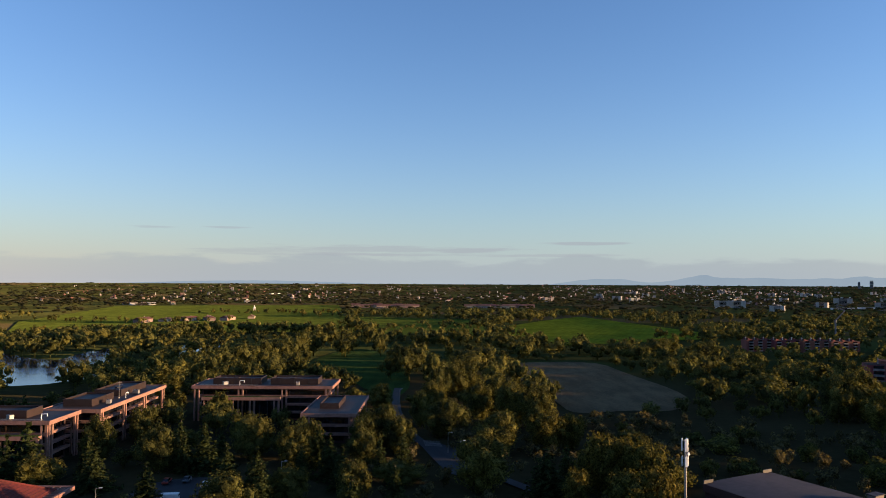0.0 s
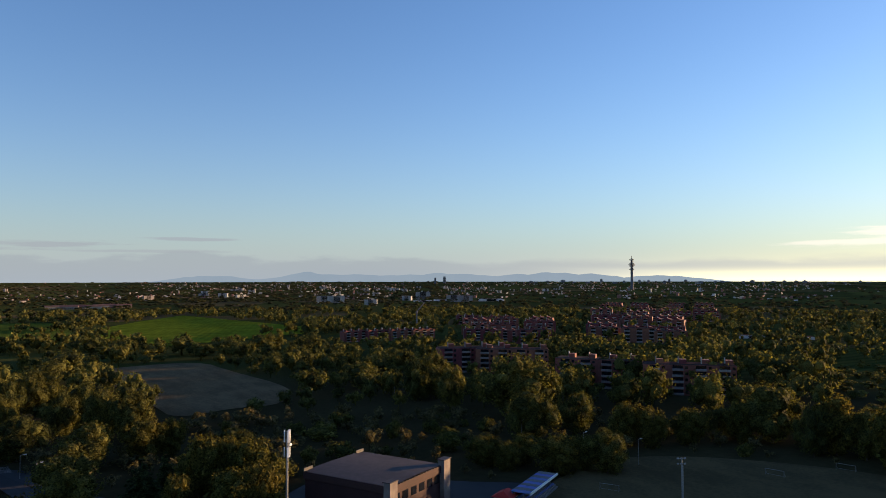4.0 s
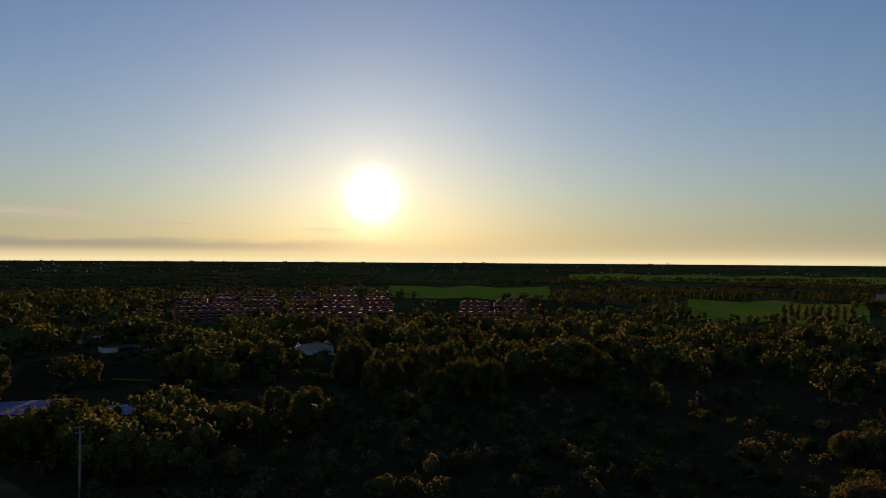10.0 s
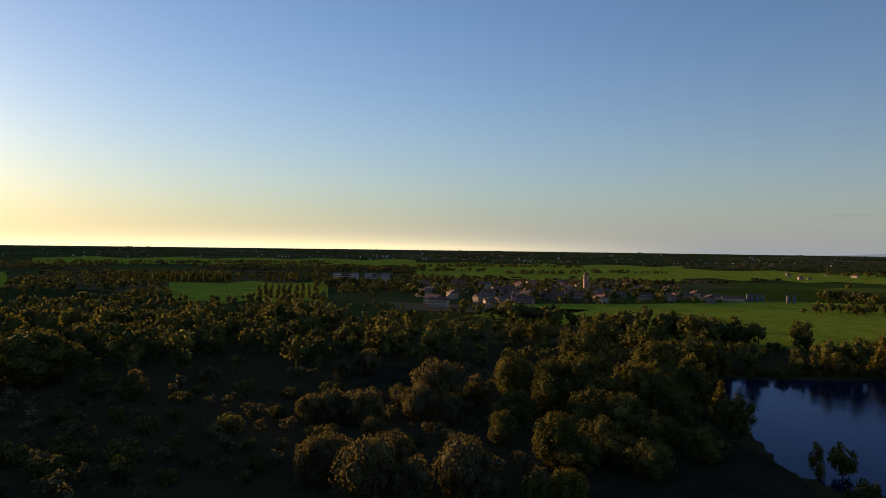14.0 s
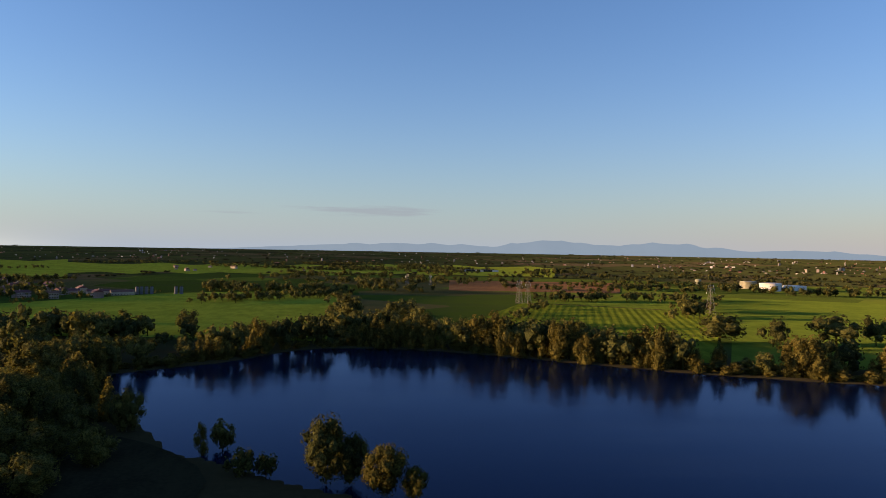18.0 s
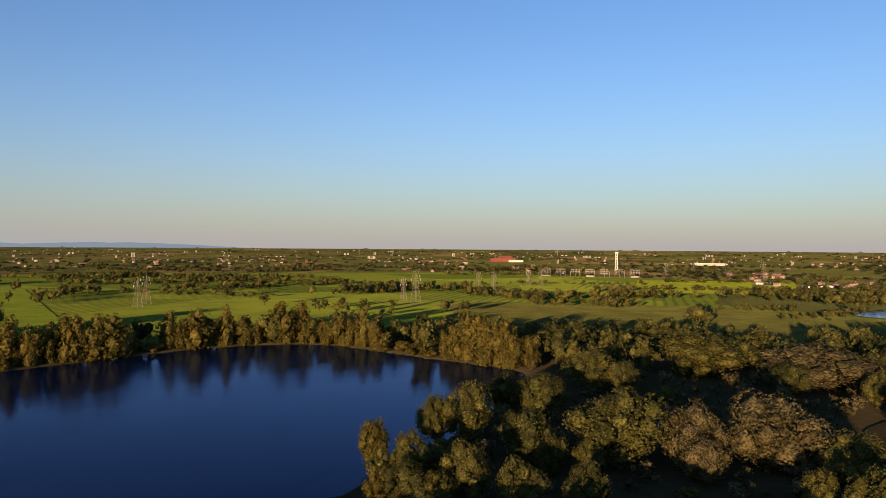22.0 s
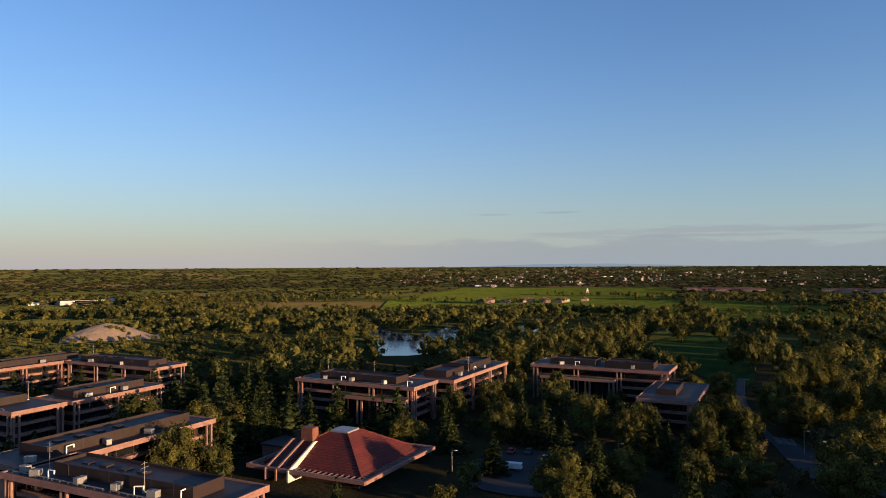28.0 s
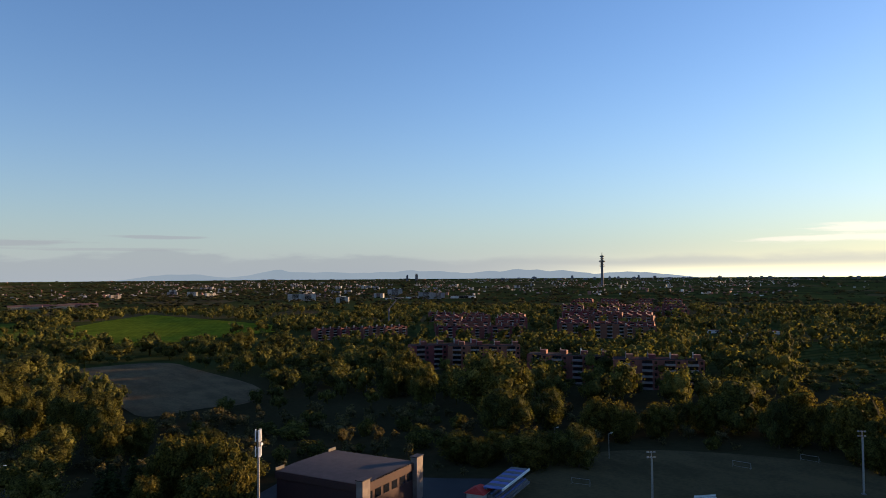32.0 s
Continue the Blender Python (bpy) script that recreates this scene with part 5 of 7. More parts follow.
    for k in range(13000):
        b, q = (r.uniform(0, 360) if k < 9000 else r.uniform(285, 385) % 360), math.sqrt(r.uniform(540 ** 2, (1250 if k < 9000 else 950) ** 2))
        x, y = polar(b, q)
        if open_ground(x, y) and not estate(x, y, r) and free(x, y, 10.0) and noise.noise((x * 0.006, y * 0.006, 3.0)) > (-0.02 if 96 < b < 140 else -0.6 if 30 < b < 96 else -0.18):
            s = cap(x, y, 14 * r.uniform(0.6, 1.1)) / 14
            mids[int(r.integers(2))].append((x, y, s, s * r.uniform(0.9, 1.3), int(r.integers(6))))
    for k in range(14000):
        b, e = (r.uniform(0, 360) if k < 9500 else r.uniform(284, 392) % 360), (r.uniform(0.26, 2.7) if k < 9500 else r.uniform(0.28, 1.9))
        lo, hi = 900.0, 4900.0
        for _ in range(22):
            q = (lo + hi) / 2
            if (EYE - terrain(q)) / q > math.tan(radians(e)):
                lo = q
            else:
                hi = q
        x, y = polar(b, q)
        hedge = noise.noise((x * 0.0042, y * 0.0042, 9.0))
        line = abs(noise.noise((x * 0.0016 + 3.0, y * 0.0016, 2.0))) < 0.05
        dense = line or hedge > (-0.08 if 165 < b < 285 else 0.02 if 96 < b < 165 else -0.5)
        if q > 1150 and dense and open_ground(x, y):
            s = r.uniform(0.5, 1.0)
            fars[int(r.integers(2))].append((x, y, s * 0.8, s * (1.2 + q / 3000), int(r.integers(5))))
    # trees added below the view, unseen, to throw long shadows on the ground beyond
    for _ in range(3500):
        b, q = r.uniform(0, 360), math.sqrt(r.uniform(70 ** 2, 158 ** 2))
        x, y = polar(b, q)
        if open_ground(x, y, 3.0) and not inside(x, y, SCRUB_EAST) and free(x, y, 7.0):
            tall = min(15.0, EYE - (0.335 if b < 70 or b > 326 else 0.372) * (q + 5.0) - 1.0)
            if tall > 1.5:
                shade_trees.append((x, y, tall / 15, max(tall, 5.0) / 15 * r.uniform(0.8, 1.0), int(r.integers(6))))
    mats = [M_LEAF, M_POPLAR, M_LEAF]
    for k in range(3):
        woods("wood", near[k], mid, mats[k], "dense green broadleaf wood lit by low sun")
        woods("wood", near_b[k], mid_b, mats[k], "green broadleaf wood with a rounded canopy")
    woods("scrub", scrub, bush, M_LEAF_GREY, "low grey-green scrub and bushes on open ground")
    woods("wood", cedars, cedar, M_NEEDLE, "dark cedars between the offices and the lake")
    woods("wood", shade_trees, low, M_LEAF, "unseen low wood round the middle, added to cast shade")
    far_town(r)
    woods("poplar_rows", thin, mid_thin, M_POPLAR, "rows of tall narrow poplars")
    woods("bank_trees", bank, [simple_tree(14, 3.4, 330, 0.70, 5, r, True) for _ in range(5)], M_LEAF_DRY, "thin yellowish trees and bushes on the lake bank")
    for k in range(2):
        woods("wood", mids[k], low, (M_LEAF, M_POPLAR)[k], "dark green wood and gardens between houses and fields")
        woods("far_wood", fars[k], far, M_FARLEAF, "far hedges and woods on the plain")


grow_woods()


# ---------------------------------------------------------------- distance
def hills():
    """Blue mountains on the rim of the plain, with their haze painted as a glow."""
    r0, steps = 4925.0, 720
    verts, faces = [], []
    for k in range(steps):
        b = k * 360 / steps
        x, y = polar(b, r0)
        e = -0.4
        for mid, width, top in ((13, 5, 0.35), (20, 2.5, 0.66), (23, 9, 0.48), (31, 9, 0.52), (40, 9, 0.55), (48, 6, 0.32), (187, 16, 0.55), (198, 7, 0.95), (206, 9, 0.85), (216, 9, 0.45), (228, 12, 0.25), (345, 14, 0.1)):
            d = abs((b - mid + 180) % 360 - 180)
            e = max(e, (top + 0.5) * math.exp(-(d / width) ** 2) - 0.5)
        e += 0.30 * max(e, 0) * noise.noise((b * 0.8, 0, 0)) + 0.06 * noise.noise((b * 1.7, 5, 0)) * max(0, min(1, e * 3))
        z = EYE + r0 * math.tan(radians(e - 0.1))
        verts += [(x, y, 0.0), (x, y, z)]
        faces.append((2 * k, (2 * k + 2) % (2 * steps), (2 * k + 3) % (2 * steps), 2 * k + 1))
    m = bpy.data.materials.new("hazy_blue_glow")
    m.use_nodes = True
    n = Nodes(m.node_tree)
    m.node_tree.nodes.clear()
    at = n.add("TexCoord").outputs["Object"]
    # haze is put into an emission colour, so the slopes glow instead of taking light
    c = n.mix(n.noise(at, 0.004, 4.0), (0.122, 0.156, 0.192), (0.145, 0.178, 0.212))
    n.add("OutputMaterial", {"Surface": n.add("Emission", {"Color": c, "Strength": HILL_GLOW})})
    tagged(new("backdrop", mesh_from("backdrop", verts, faces, m)), "far blue mountain range, haze painted as a blue glow", "mountains", kind="structure")


# strength of the painted haze on the mountains
HILL_GLOW = 0.95
hills()


# ---------------------------------------------------------------- offices
def office_wing(x0, x1, y0, y1, top, label, floors=4, posts="xy", glazed=None, bands=True):
    """A flat-roofed wing: dark recessed walls, pale bands at each floor, paired posts and a deep projecting roof edge."""
    o = thing("office_building", (x0 + x1) / 2, (y0 + y1) / 2, 0.3, label=label, category="office building", group="office blocks")
    w, d = (x1 - x0) / 2, (y1 - y0) / 2
    g = top - 0.3
    step = (g - 1.4) / floors
    part("wall", box(-w + 3.4, w - 3.4, -d + 3.4, d - 3.4, 0, g - 0.9), M_BRICKDARK, o, "dark brown wall")
    part("roof_edge", box(-w, w, -d, d, g - 1.05, g - 0.05, 0.06), M_CONCRETE, o, "pinkish concrete roof edge")
    part("roof", box(-w + 0.5, w - 0.5, -d + 0.5, d - 0.5, g - 0.1, g + 0.02), M_ROOF, o, "grey gravel roof")
    kerb = bmesh.new()
    for a in ((-w, w, -d, -d + 0.35), (-w, w, d - 0.35, d), (-w, -w + 0.35, -d + 0.36, d - 0.36), (w - 0.35, w, -d + 0.36, d - 0.36)):
        add_box(kerb, *a, g - 0.04, g + 0.30)
    part("parapet", kerb, M_CONCRETE, o)
    for k in range(1, floors if bands else 1):
        z = k * step
        part("balcony_band", box(-w + 2.2, w - 2.2, -d + 2.2, d - 2.2, z - 0.30, z + 0.60, 0.05), M_CONCRETE, o, "pale concrete balcony band")
    # window panes between the bands
    bay = 5.0
    pane = bpy.data.meshes.new("pane")
    bm = box(-bay / 2 + 0.12, bay / 2 - 0.12, -0.06, 0.06, 0, step - 1.5)
    bm.to_mesh(pane)
    bm.free()
    pane.materials.append(M_GLASS)
    for k in range(floors if bands else 0):
        z = k * step + 0.85
        for side, length, off in ((0, w, d), (180, w, d), (90, d, w), (270, d, w)):
            n = int((2 * length - 6) / bay)
            for j in range(n):
                s = (j - (n - 1) / 2) * bay
                piece("window_pane", pane, pose(0, 0, 0, 0, 0, side) @ pose(s, -off + 3.36, z), o)
    if glazed:
        part("curtain_wall", box(glazed[0], glazed[1], -d + 1.05, -d + 1.15, 0.2, g - 4.4), M_GLASS, o, "dark glazed front in the shade of a terrace")
        for k in range(int((glazed[1] - glazed[0]) / 3) + 1):
            part("mullion", box(glazed[0] + k * 3 - 0.07, glazed[0] + k * 3 + 0.07, -d + 0.98, -d + 1.05, 0.2, g - 4.4), M_DARKSTEEL, o)
    # paired posts
    post = bpy.data.meshes.new("post")
    bm = box(-0.3, 0.3, -0.3, 0.3, 0, g - 1.06, 0.05)
    bm.to_mesh(post)
    bm.free()
    post.materials.append(M_CONCRETE)
    for axis, length, off in (("x", w, d), ("y", d, w)):
        if axis not in posts:
            continue
        n = max(2, round(2 * length / 17) + 1)
        for j in range(n):
            s = -length + 2.0 + (2 * length - 4.0) * j / (n - 1)
            for e in (-0.85, 0.85):
                for f in (-1, 1):
                    px, py = (s + e, f * (off - 0.75)) if axis == "x" else (f * (off - 0.75), s + e)
                    piece("post", post, pose(px, py, 0), o)
    return o


def roof_hut(x0, x1, y0, y1, z, h, label="dark brown plant room on a flat roof"):
    o = thing("plant_room", (x0 + x1) / 2, (y0 + y1) / 2, z, label=label, category="plant room", group="roof plant rooms")
    w, d = (x1 - x0) / 2, (y1 - y0) / 2
    for x0, x1, y0, y1 in ((-w, w, -d, -d + 0.25), (-w, w, d - 0.25, d), (-w, -w + 0.25, -d + 0.26, d - 0.26), (w - 0.25, w, -d + 0.26, d - 0.26)):
        part("screen_wall", box(x0, x1, y0, y1, 0.0, h, 0.04), M_BROWN, o)
    part("roof", box(-w + 0.26, w - 0.26, -d + 0.26, d - 0.26, 0.0, h - 0.7), M_ROOF, o)
    for k in range(max(1, int(max(w, d) / 5))):
        s = -max(w, d) * 0.7 + k * 5.5
        a = (s - 1.1, s + 1.1, -1.0, 1.0) if w > d else (-1.0, 1.0, s - 1.1, s + 1.1)
        part("plant_unit", box(*a, h - 0.7, h - 0.35 + 0.15 * (k % 2), 0.05), M_BROWN, o, "dark metal plant unit")
    n = int(2 * max(w, d) / 6)
    for j in range(n):
        s = (j - (n - 1) / 2) * 6
        if w > d:
            part("panel_joint", box(s - 0.05, s + 0.05, -d - 0.03, -d + 0.02, 0.1, h - 0.05), M_DARKSTEEL, o)
        else:
            part("panel_joint", box(w - 0.02, w + 0.03, s - 0.05, s + 0.05, 0.1, h - 0.05), M_DARKSTEEL, o)
    return o


T = 14.5
office_wing(-150, -93, 92, 110, T, "four-storey office wing with dark walls and pink concrete bands", glazed=(-20, 14))
office_wing(-166, -147, 96, 151, T, "four-storey office wing with planted balconies", posts="y")
office_wing(-283, -208, 131, 149, T, "four-storey office wing facing a courtyard")
office_wing(-226, -207, 150, 187, T, "four-storey office wing closing a courtyard", posts="y")
office_wing(-318, -300, 160, 230, T, "four-storey office wing behind a courtyard", posts="y")
office_wing(-299, -242, 213, 231, T, "four-storey office wing at the rear of a courtyard")
office_wing(-172, -120, 218, 237, T, "four-storey office wing with white balcony bands", glazed=(-8, 23))
office_wing(-134, -114, 238, 294, T, "four-storey office wing with a bright sunlit roof edge", posts="y")
office_wing(-103, -45, 292, 314, T, "four-storey office wing in deep shade", posts="x", glazed=(-25, 10))
office_wing(-50, -30, 251, 291, 11.0, "lower office wing with a flat roof", floors=3, posts="x")
square = office_wing(-334, -314, 101, 132, T, "small square office pavilion with tall pink posts", bands=False, posts="")
for px, py in ((-9.2, -14.6), (9.2, -14.6), (9.2, -5.0), (9.2, 5.0), (9.2, 14.6), (-9.2, 14.6), (0.0, -14.6)):
    part("post", box(px - 0.32, px + 0.32, py - 0.32, py + 0.32, 0, T - 1.36, 0.05), M_CONCRETE, square)
part("railing", box(-8.4, 8.4, -13.4, -13.3, T + 0.1, T + 1.0), M_STEEL, square, "pale roof railing")
for a in ((-140, -100, 97, 105), (-162, -152, 104, 146), (-276, -222, 136, 145), (-222, -212, 154, 182), (-314, -305, 166, 224), (-294, -250, 217, 227), (-164, -130, 223, 232),
          (-130, -120, 244, 260), (-130, -120, 266, 288), (-96, -76, 298, 308), (-72, -52, 298, 308), (-330, -318, 106, 126)):
    roof_hut(*a, T + 0.02, 2.5)
roof_hut(-45, -38, 262, 280, 11.02, 2.0)


# ---------------------------------------------------------------- office details
def portal(x0, x1, y, z, label):
    """A terrace frame before a facade: a deep beam on paired posts."""
    o = thing("terrace_frame", (x0 + x1) / 2, y, 0.3, label=label, category="terrace", group="terrace frames")
    w = (x1 - x0) / 2
    part("beam", box(-w, w, -1.1, 1.1, z - 1.3, z, 0.05), M_CONCRETE, o, "pink concrete beam")
    part("planting_bed", box(-w + 0.3, w - 0.3, -0.8, 0.8, z - 0.2, z + 0.1), M_LAWN, o, "soil and low plants")
    for s in (-w + 0.8, -w + 2.6, -w * 0.33, -w * 0.33 + 1.8, w * 0.33 - 1.8, w * 0.33, w - 2.6, w - 0.8):
        part("post", box(s - 0.35, s + 0.35, -0.4, 0.4, 0, z - 1.31, 0.05), M_CONCRETE, o)
    return o


portal(-153, -122, 216.6, 10.2, "concrete terrace frame before a shaded office front")
portal(-141, -108, 90.6, 10.2, "planted concrete terrace frame before an office front")
portal(-98, -66, 290.6, 10.2, "shaded concrete terrace frame before an office front")
portal(-276, -250, 129.6, 10.2, "sunlit concrete terrace frame before an office front")


def roof_gear():
    r = np.random.default_rng(11)
    unit = None
    spots = [(-146, 95), (-141, 94), (-128, 94.5), (-118, 95), (-108, 95), (-152, 100), (-150, 118), (-149.5, 130), (-268, 134), (-250, 134), (-232, 134), (-210, 158), (-210, 172),
             (-303, 180), (-303, 205), (-285, 215.5), (-265, 215.5), (-160, 221), (-148, 221), (-134, 221), (-117, 250), (-117, 272), (-90, 295.5), (-60, 295.5), (-325, 104), (-321, 128)]
    for x, y in spots:
        if unit is None:
            unit = thing("air_conditioner", x, y, T + 0.02, label="pale metal air conditioning unit on a flat roof", category="air conditioner", group="roof units")
            part("casing", box(-1.1, 1.1, -0.7, 0.7, 0.2, 1.5, 0.05), M_STEEL, unit)
            part("fan_cover", rod((-0.4, 0, 1.5), (-0.4, 0, 1.62), 0.5, None, 14), M_DARKSTEEL, unit)
            for a in (-0.9, 0.9):
                part("foot", box(a - 0.1, a + 0.1, -0.7, 0.7, 0, 0.2), M_DARKSTEEL, unit)
        else:
            copy_thing(unit, pose(x, y, T + 0.02, 0, 0, r.uniform(0, 180)))
    pipe = None
    for x, y, a in ((-137, 94, 0), (-112, 94, 20), (-102, 96, 90), (-151, 108, 90), (-256, 133.5, 0), (-238, 133.5, 0), (-209.5, 166, 90), (-152, 220, 0), (-124, 220.5, 0), (-116.5, 262, 90), (-84, 295, 0)):
        if pipe is None:
            pipe = thing("vent_pipe", x, y, T + 0.02, a, "bent white vent pipe on a flat roof", "vent pipe", "roof vent pipes")
            part("riser", rod((0, 0, 0), (0, 0, 1.9), 0.14), M_PAINT, pipe)
            part("bend", rod((0, 0, 1.85), (1.9, 0, 1.95), 0.14), M_PAINT, pipe)
            part("outlet", rod((1.85, 0, 1.95), (1.85, 0, 1.2), 0.16), M_PAINT, pipe)
        else:
            copy_thing(pipe, pose(x, y, T + 0.02, 0, 0, a))
    aerial = None
    for x, y in ((-143, 98.4), (-112, 96.4), (-224, 146.5), (-300.6, 228.5), (-146, 233.5), (-168, 234), (-119, 262), (-330, 128), (-318, 103)):
        if aerial is None:
            aerial = thing("aerial", x, y, T + 0.02, 0, "thin metal aerial mast on a roof", "aerial", "roof aerials")
            part("pole", rod((0, 0, 0), (0, 0, 6.0), 0.09, 0.05, 6), M_STEEL, aerial)
            for z, w in ((5.6, 0.9), (4.8, 1.2), (3.9, 0.7)):
                part("crossbar", rod((-w, 0, z), (w, 0, z), 0.05, None, 5), M_STEEL, aerial)
            part("base", box(-0.3, 0.3, -0.3, 0.3, 0, 0.25), M_STEEL, aerial)
        else:
            copy_thing(aerial, pose(x, y, T + 0.02, 0, 0, 40 * len(bpy.data.objects) % 180))
    for x0, x1, y in ((-148, -120, 93.6), (-118, -96, 93.6), (-280, -244, 132.4), (-240, -214, 132.4), (-170, -148, 219.4), (-144, -123, 219.4), (-100, -76, 293.4)):
        o = thing("cable_tray", (x0 + x1) / 2, y, T + 0.03, 0, "pale cable tray on short stands along a roof edge", "cable tray", "roof cable trays")
        w = (x1 - x0) / 2
        part("rail", box(-w, w, -0.18, -0.08, 0.35, 0.45), M_STEEL, o)
        part("rail", box(-w, w, 0.08, 0.18, 0.35, 0.45), M_STEEL, o)
        n = int(2 * w / 2.4)
        for k in range(n + 1):
            s = -w + 2 * w * k / n
            part("stand", box(s - 0.06, s + 0.06, -0.2, 0.2, 0, 0.35), M_DARKSTEEL, o)


roof_gear()


def stair_tower():
    o = thing("stair_tower", -152.6, 92.0, 0.3, 0, "pale concrete escape stair tower at the end of an office wing", "stair tower")
    part("wall", box(-1.6, -1.2, -2.4, 4.0, 0, 13.0, 0.05), M_PALE, o)
    part("wall", box(1.2, 1.6, -2.4, 4.0, 0, 13.0, 0.05), M_PALE, o)
    part("roof", box(-1.9, 1.9, -4.4, 4.4, 13.0, 13.3, 0.05), M_CONCRETE, o)
    for k in range(4):
        z = 3.2 * k
        part("landing", box(-1.2, 1.2, -4.2, -2.6, z + 1.4, z + 1.6), M_CONCRETE, o)
        part("landing", box(-1.2, 1.2, 2.6, 4.2, z + 3.0, z + 3.2), M_CONCRETE, o)
        for d, h in ((-1, 0.0), (1, 1.6)):
            bm = bmesh.new()
            for j in range(9):
                y = d * (2.6 - j * 0.58)
                add_box(bm, -1.1 if d > 0 else 0.05, -0.05 if d > 0 else 1.1, y - 0.3, y + 0.3, z + h + j * 0.178, z + h + j * 0.178 + 0.1)
            part("flight", bm, M_CONCRETE, o)
        part("rail", rod((0, -4.3, z + 2.5), (0, -4.0, z + 2.5), 0.05), M_STEEL, o)


stair_tower()


# ---------------------------------------------------------------- red-roofed pavilion
def pavilion():
    o = thing("pavilion", -115, 168, 0.3, 0, "low pavilion with a red tiled pyramid roof and pergola eaves", "pavilion")
    part("wall", box(-14, 14, -14, 14, 0, 3.6), M_BRICKDARK, o)
    bm = bmesh.new()
    low = [bm.verts.new(p) for p in ((-16, -16, 3.6), (16, -16, 3.6), (16, 16, 3.6), (-16, 16, 3.6))]
    top = [bm.verts.new(p) for p in ((-3.2, -3.2, 10.6), (3.2, -3.2, 10.6), (3.2, 3.2, 10.6), (-3.2, 3.2, 10.6))]
    for k in range(4):
        bm.faces.new((low[k], low[(k + 1) % 4], top[(k + 1) % 4], top[k]))
    bm.faces.new(top)
    bm.faces.new(low[::-1])
    roof = part("roof", bm, M_TILE, o, "red tiled roof")
    # tile courses and ribs
    for k in range(1, 15):
        t = k / 15
        e, z = 16 - 12.8 * t, 3.6 + 7.0 * t
        for a in range(4):
            part("tile_course", add_box(bmesh.new(), -e, e, -e - 0.14, -e + 0.30, z + 0.0, z + 0.12, 0, pose(0, 0, 0, 0, 0, a * 90)), M_TILE, roof)
    for a in range(4):
        q = pose(0, 0, 0, 0, 0, a * 90)
        part("hip", rod(q @ Vector((-16, -16, 3.7)), q @ Vector((-3.2, -3.2, 10.7)), 0.22, None, 6), M_TILE, roof)
        # pergola: edge beam and rafters
        bm = add_box(bmesh.new(), -19, 19, -19.2, -18.4, 2.9, 3.9, 0.04, q)
        part("edge_beam", bm, M_CONCRETE, o, "pale concrete edge beam")
        for j in range(21):
            s = -17.5 + j * 1.75
            part("rafter", add_box(bmesh.new(), s - 0.16, s + 0.16, -18.4, -15.6, 3.3, 3.75, 0, q), M_CONCRETE, o)
    part("skylight", box(-3.0, 3.0, -3.0, 3.0, 10.6, 11.1, 0.05), M_STEEL, o, "pale metal skylight")
    c = part("chimney", box(-9.5, -5.5, -7.6, -4.8, 3.0, 12.2, 0.05), M_RED, o, "red brick chimney block")
    part("flue", box(-11.2, -9.9, -7.2, -5.8, 3.0, 11.2, 0.04), M_DARKSTEEL, c)
    for x in (-12.2, -8.6, -4.6):
        bm = bmesh.new()
        w = [(-19.6, 0.6), (-5.0, 0.6), (-5.0, 8.4), (-8.0, 8.9), (-19.6, 3.6)]
        a = [bm.verts.new((x - 0.25, y, z)) for y, z in w]
        b = [bm.verts.new((x + 0.25, y, z)) for y, z in w]
        bm.faces.new(a)
        bm.faces.new(b[::-1])
        for k in range(5):
            bm.faces.new((a[k], b[k], b[(k + 1) % 5], a[(k + 1) % 5]))
        bmesh.ops.recalc_face_normals(bm, faces=bm.faces)
        part("sloping_wall", bm, M_WHITE if x > -5 else M_CONCRETE, o, "white rendered sloping wall" if x > -5 else "pink concrete sloping wall")
    part("stair_roof", add_box(bmesh.new(), -12.0, -8.8, -6.2, 6.2, -0.2, 0.1, 0, pose(0, -13.2, 5.4, 24, 0, 0)), M_MEMBRANE, o, "dark sloping roof between walls")
    low2 = thing("flat_annex", -140, 176, 0.3, 0, "low flat-roofed annex beside the pavilion", "annex")
    part("wall", box(-5, 5, -8, 8, 0, 3.4), M_CONCRETE, low2)
    part("roof", box(-5.6, 5.6, -8.6, 8.6, 3.4, 3.9, 0.05), M_ROOF, low2)


pavilion()


# ---------------------------------------------------------------- sports hall, stand and pitch
M_FIN = material("stained_concrete", (0.21, 0.17, 0.145), (0.13, 0.10, 0.09), grain=0.5, large=0.3, vary=0)


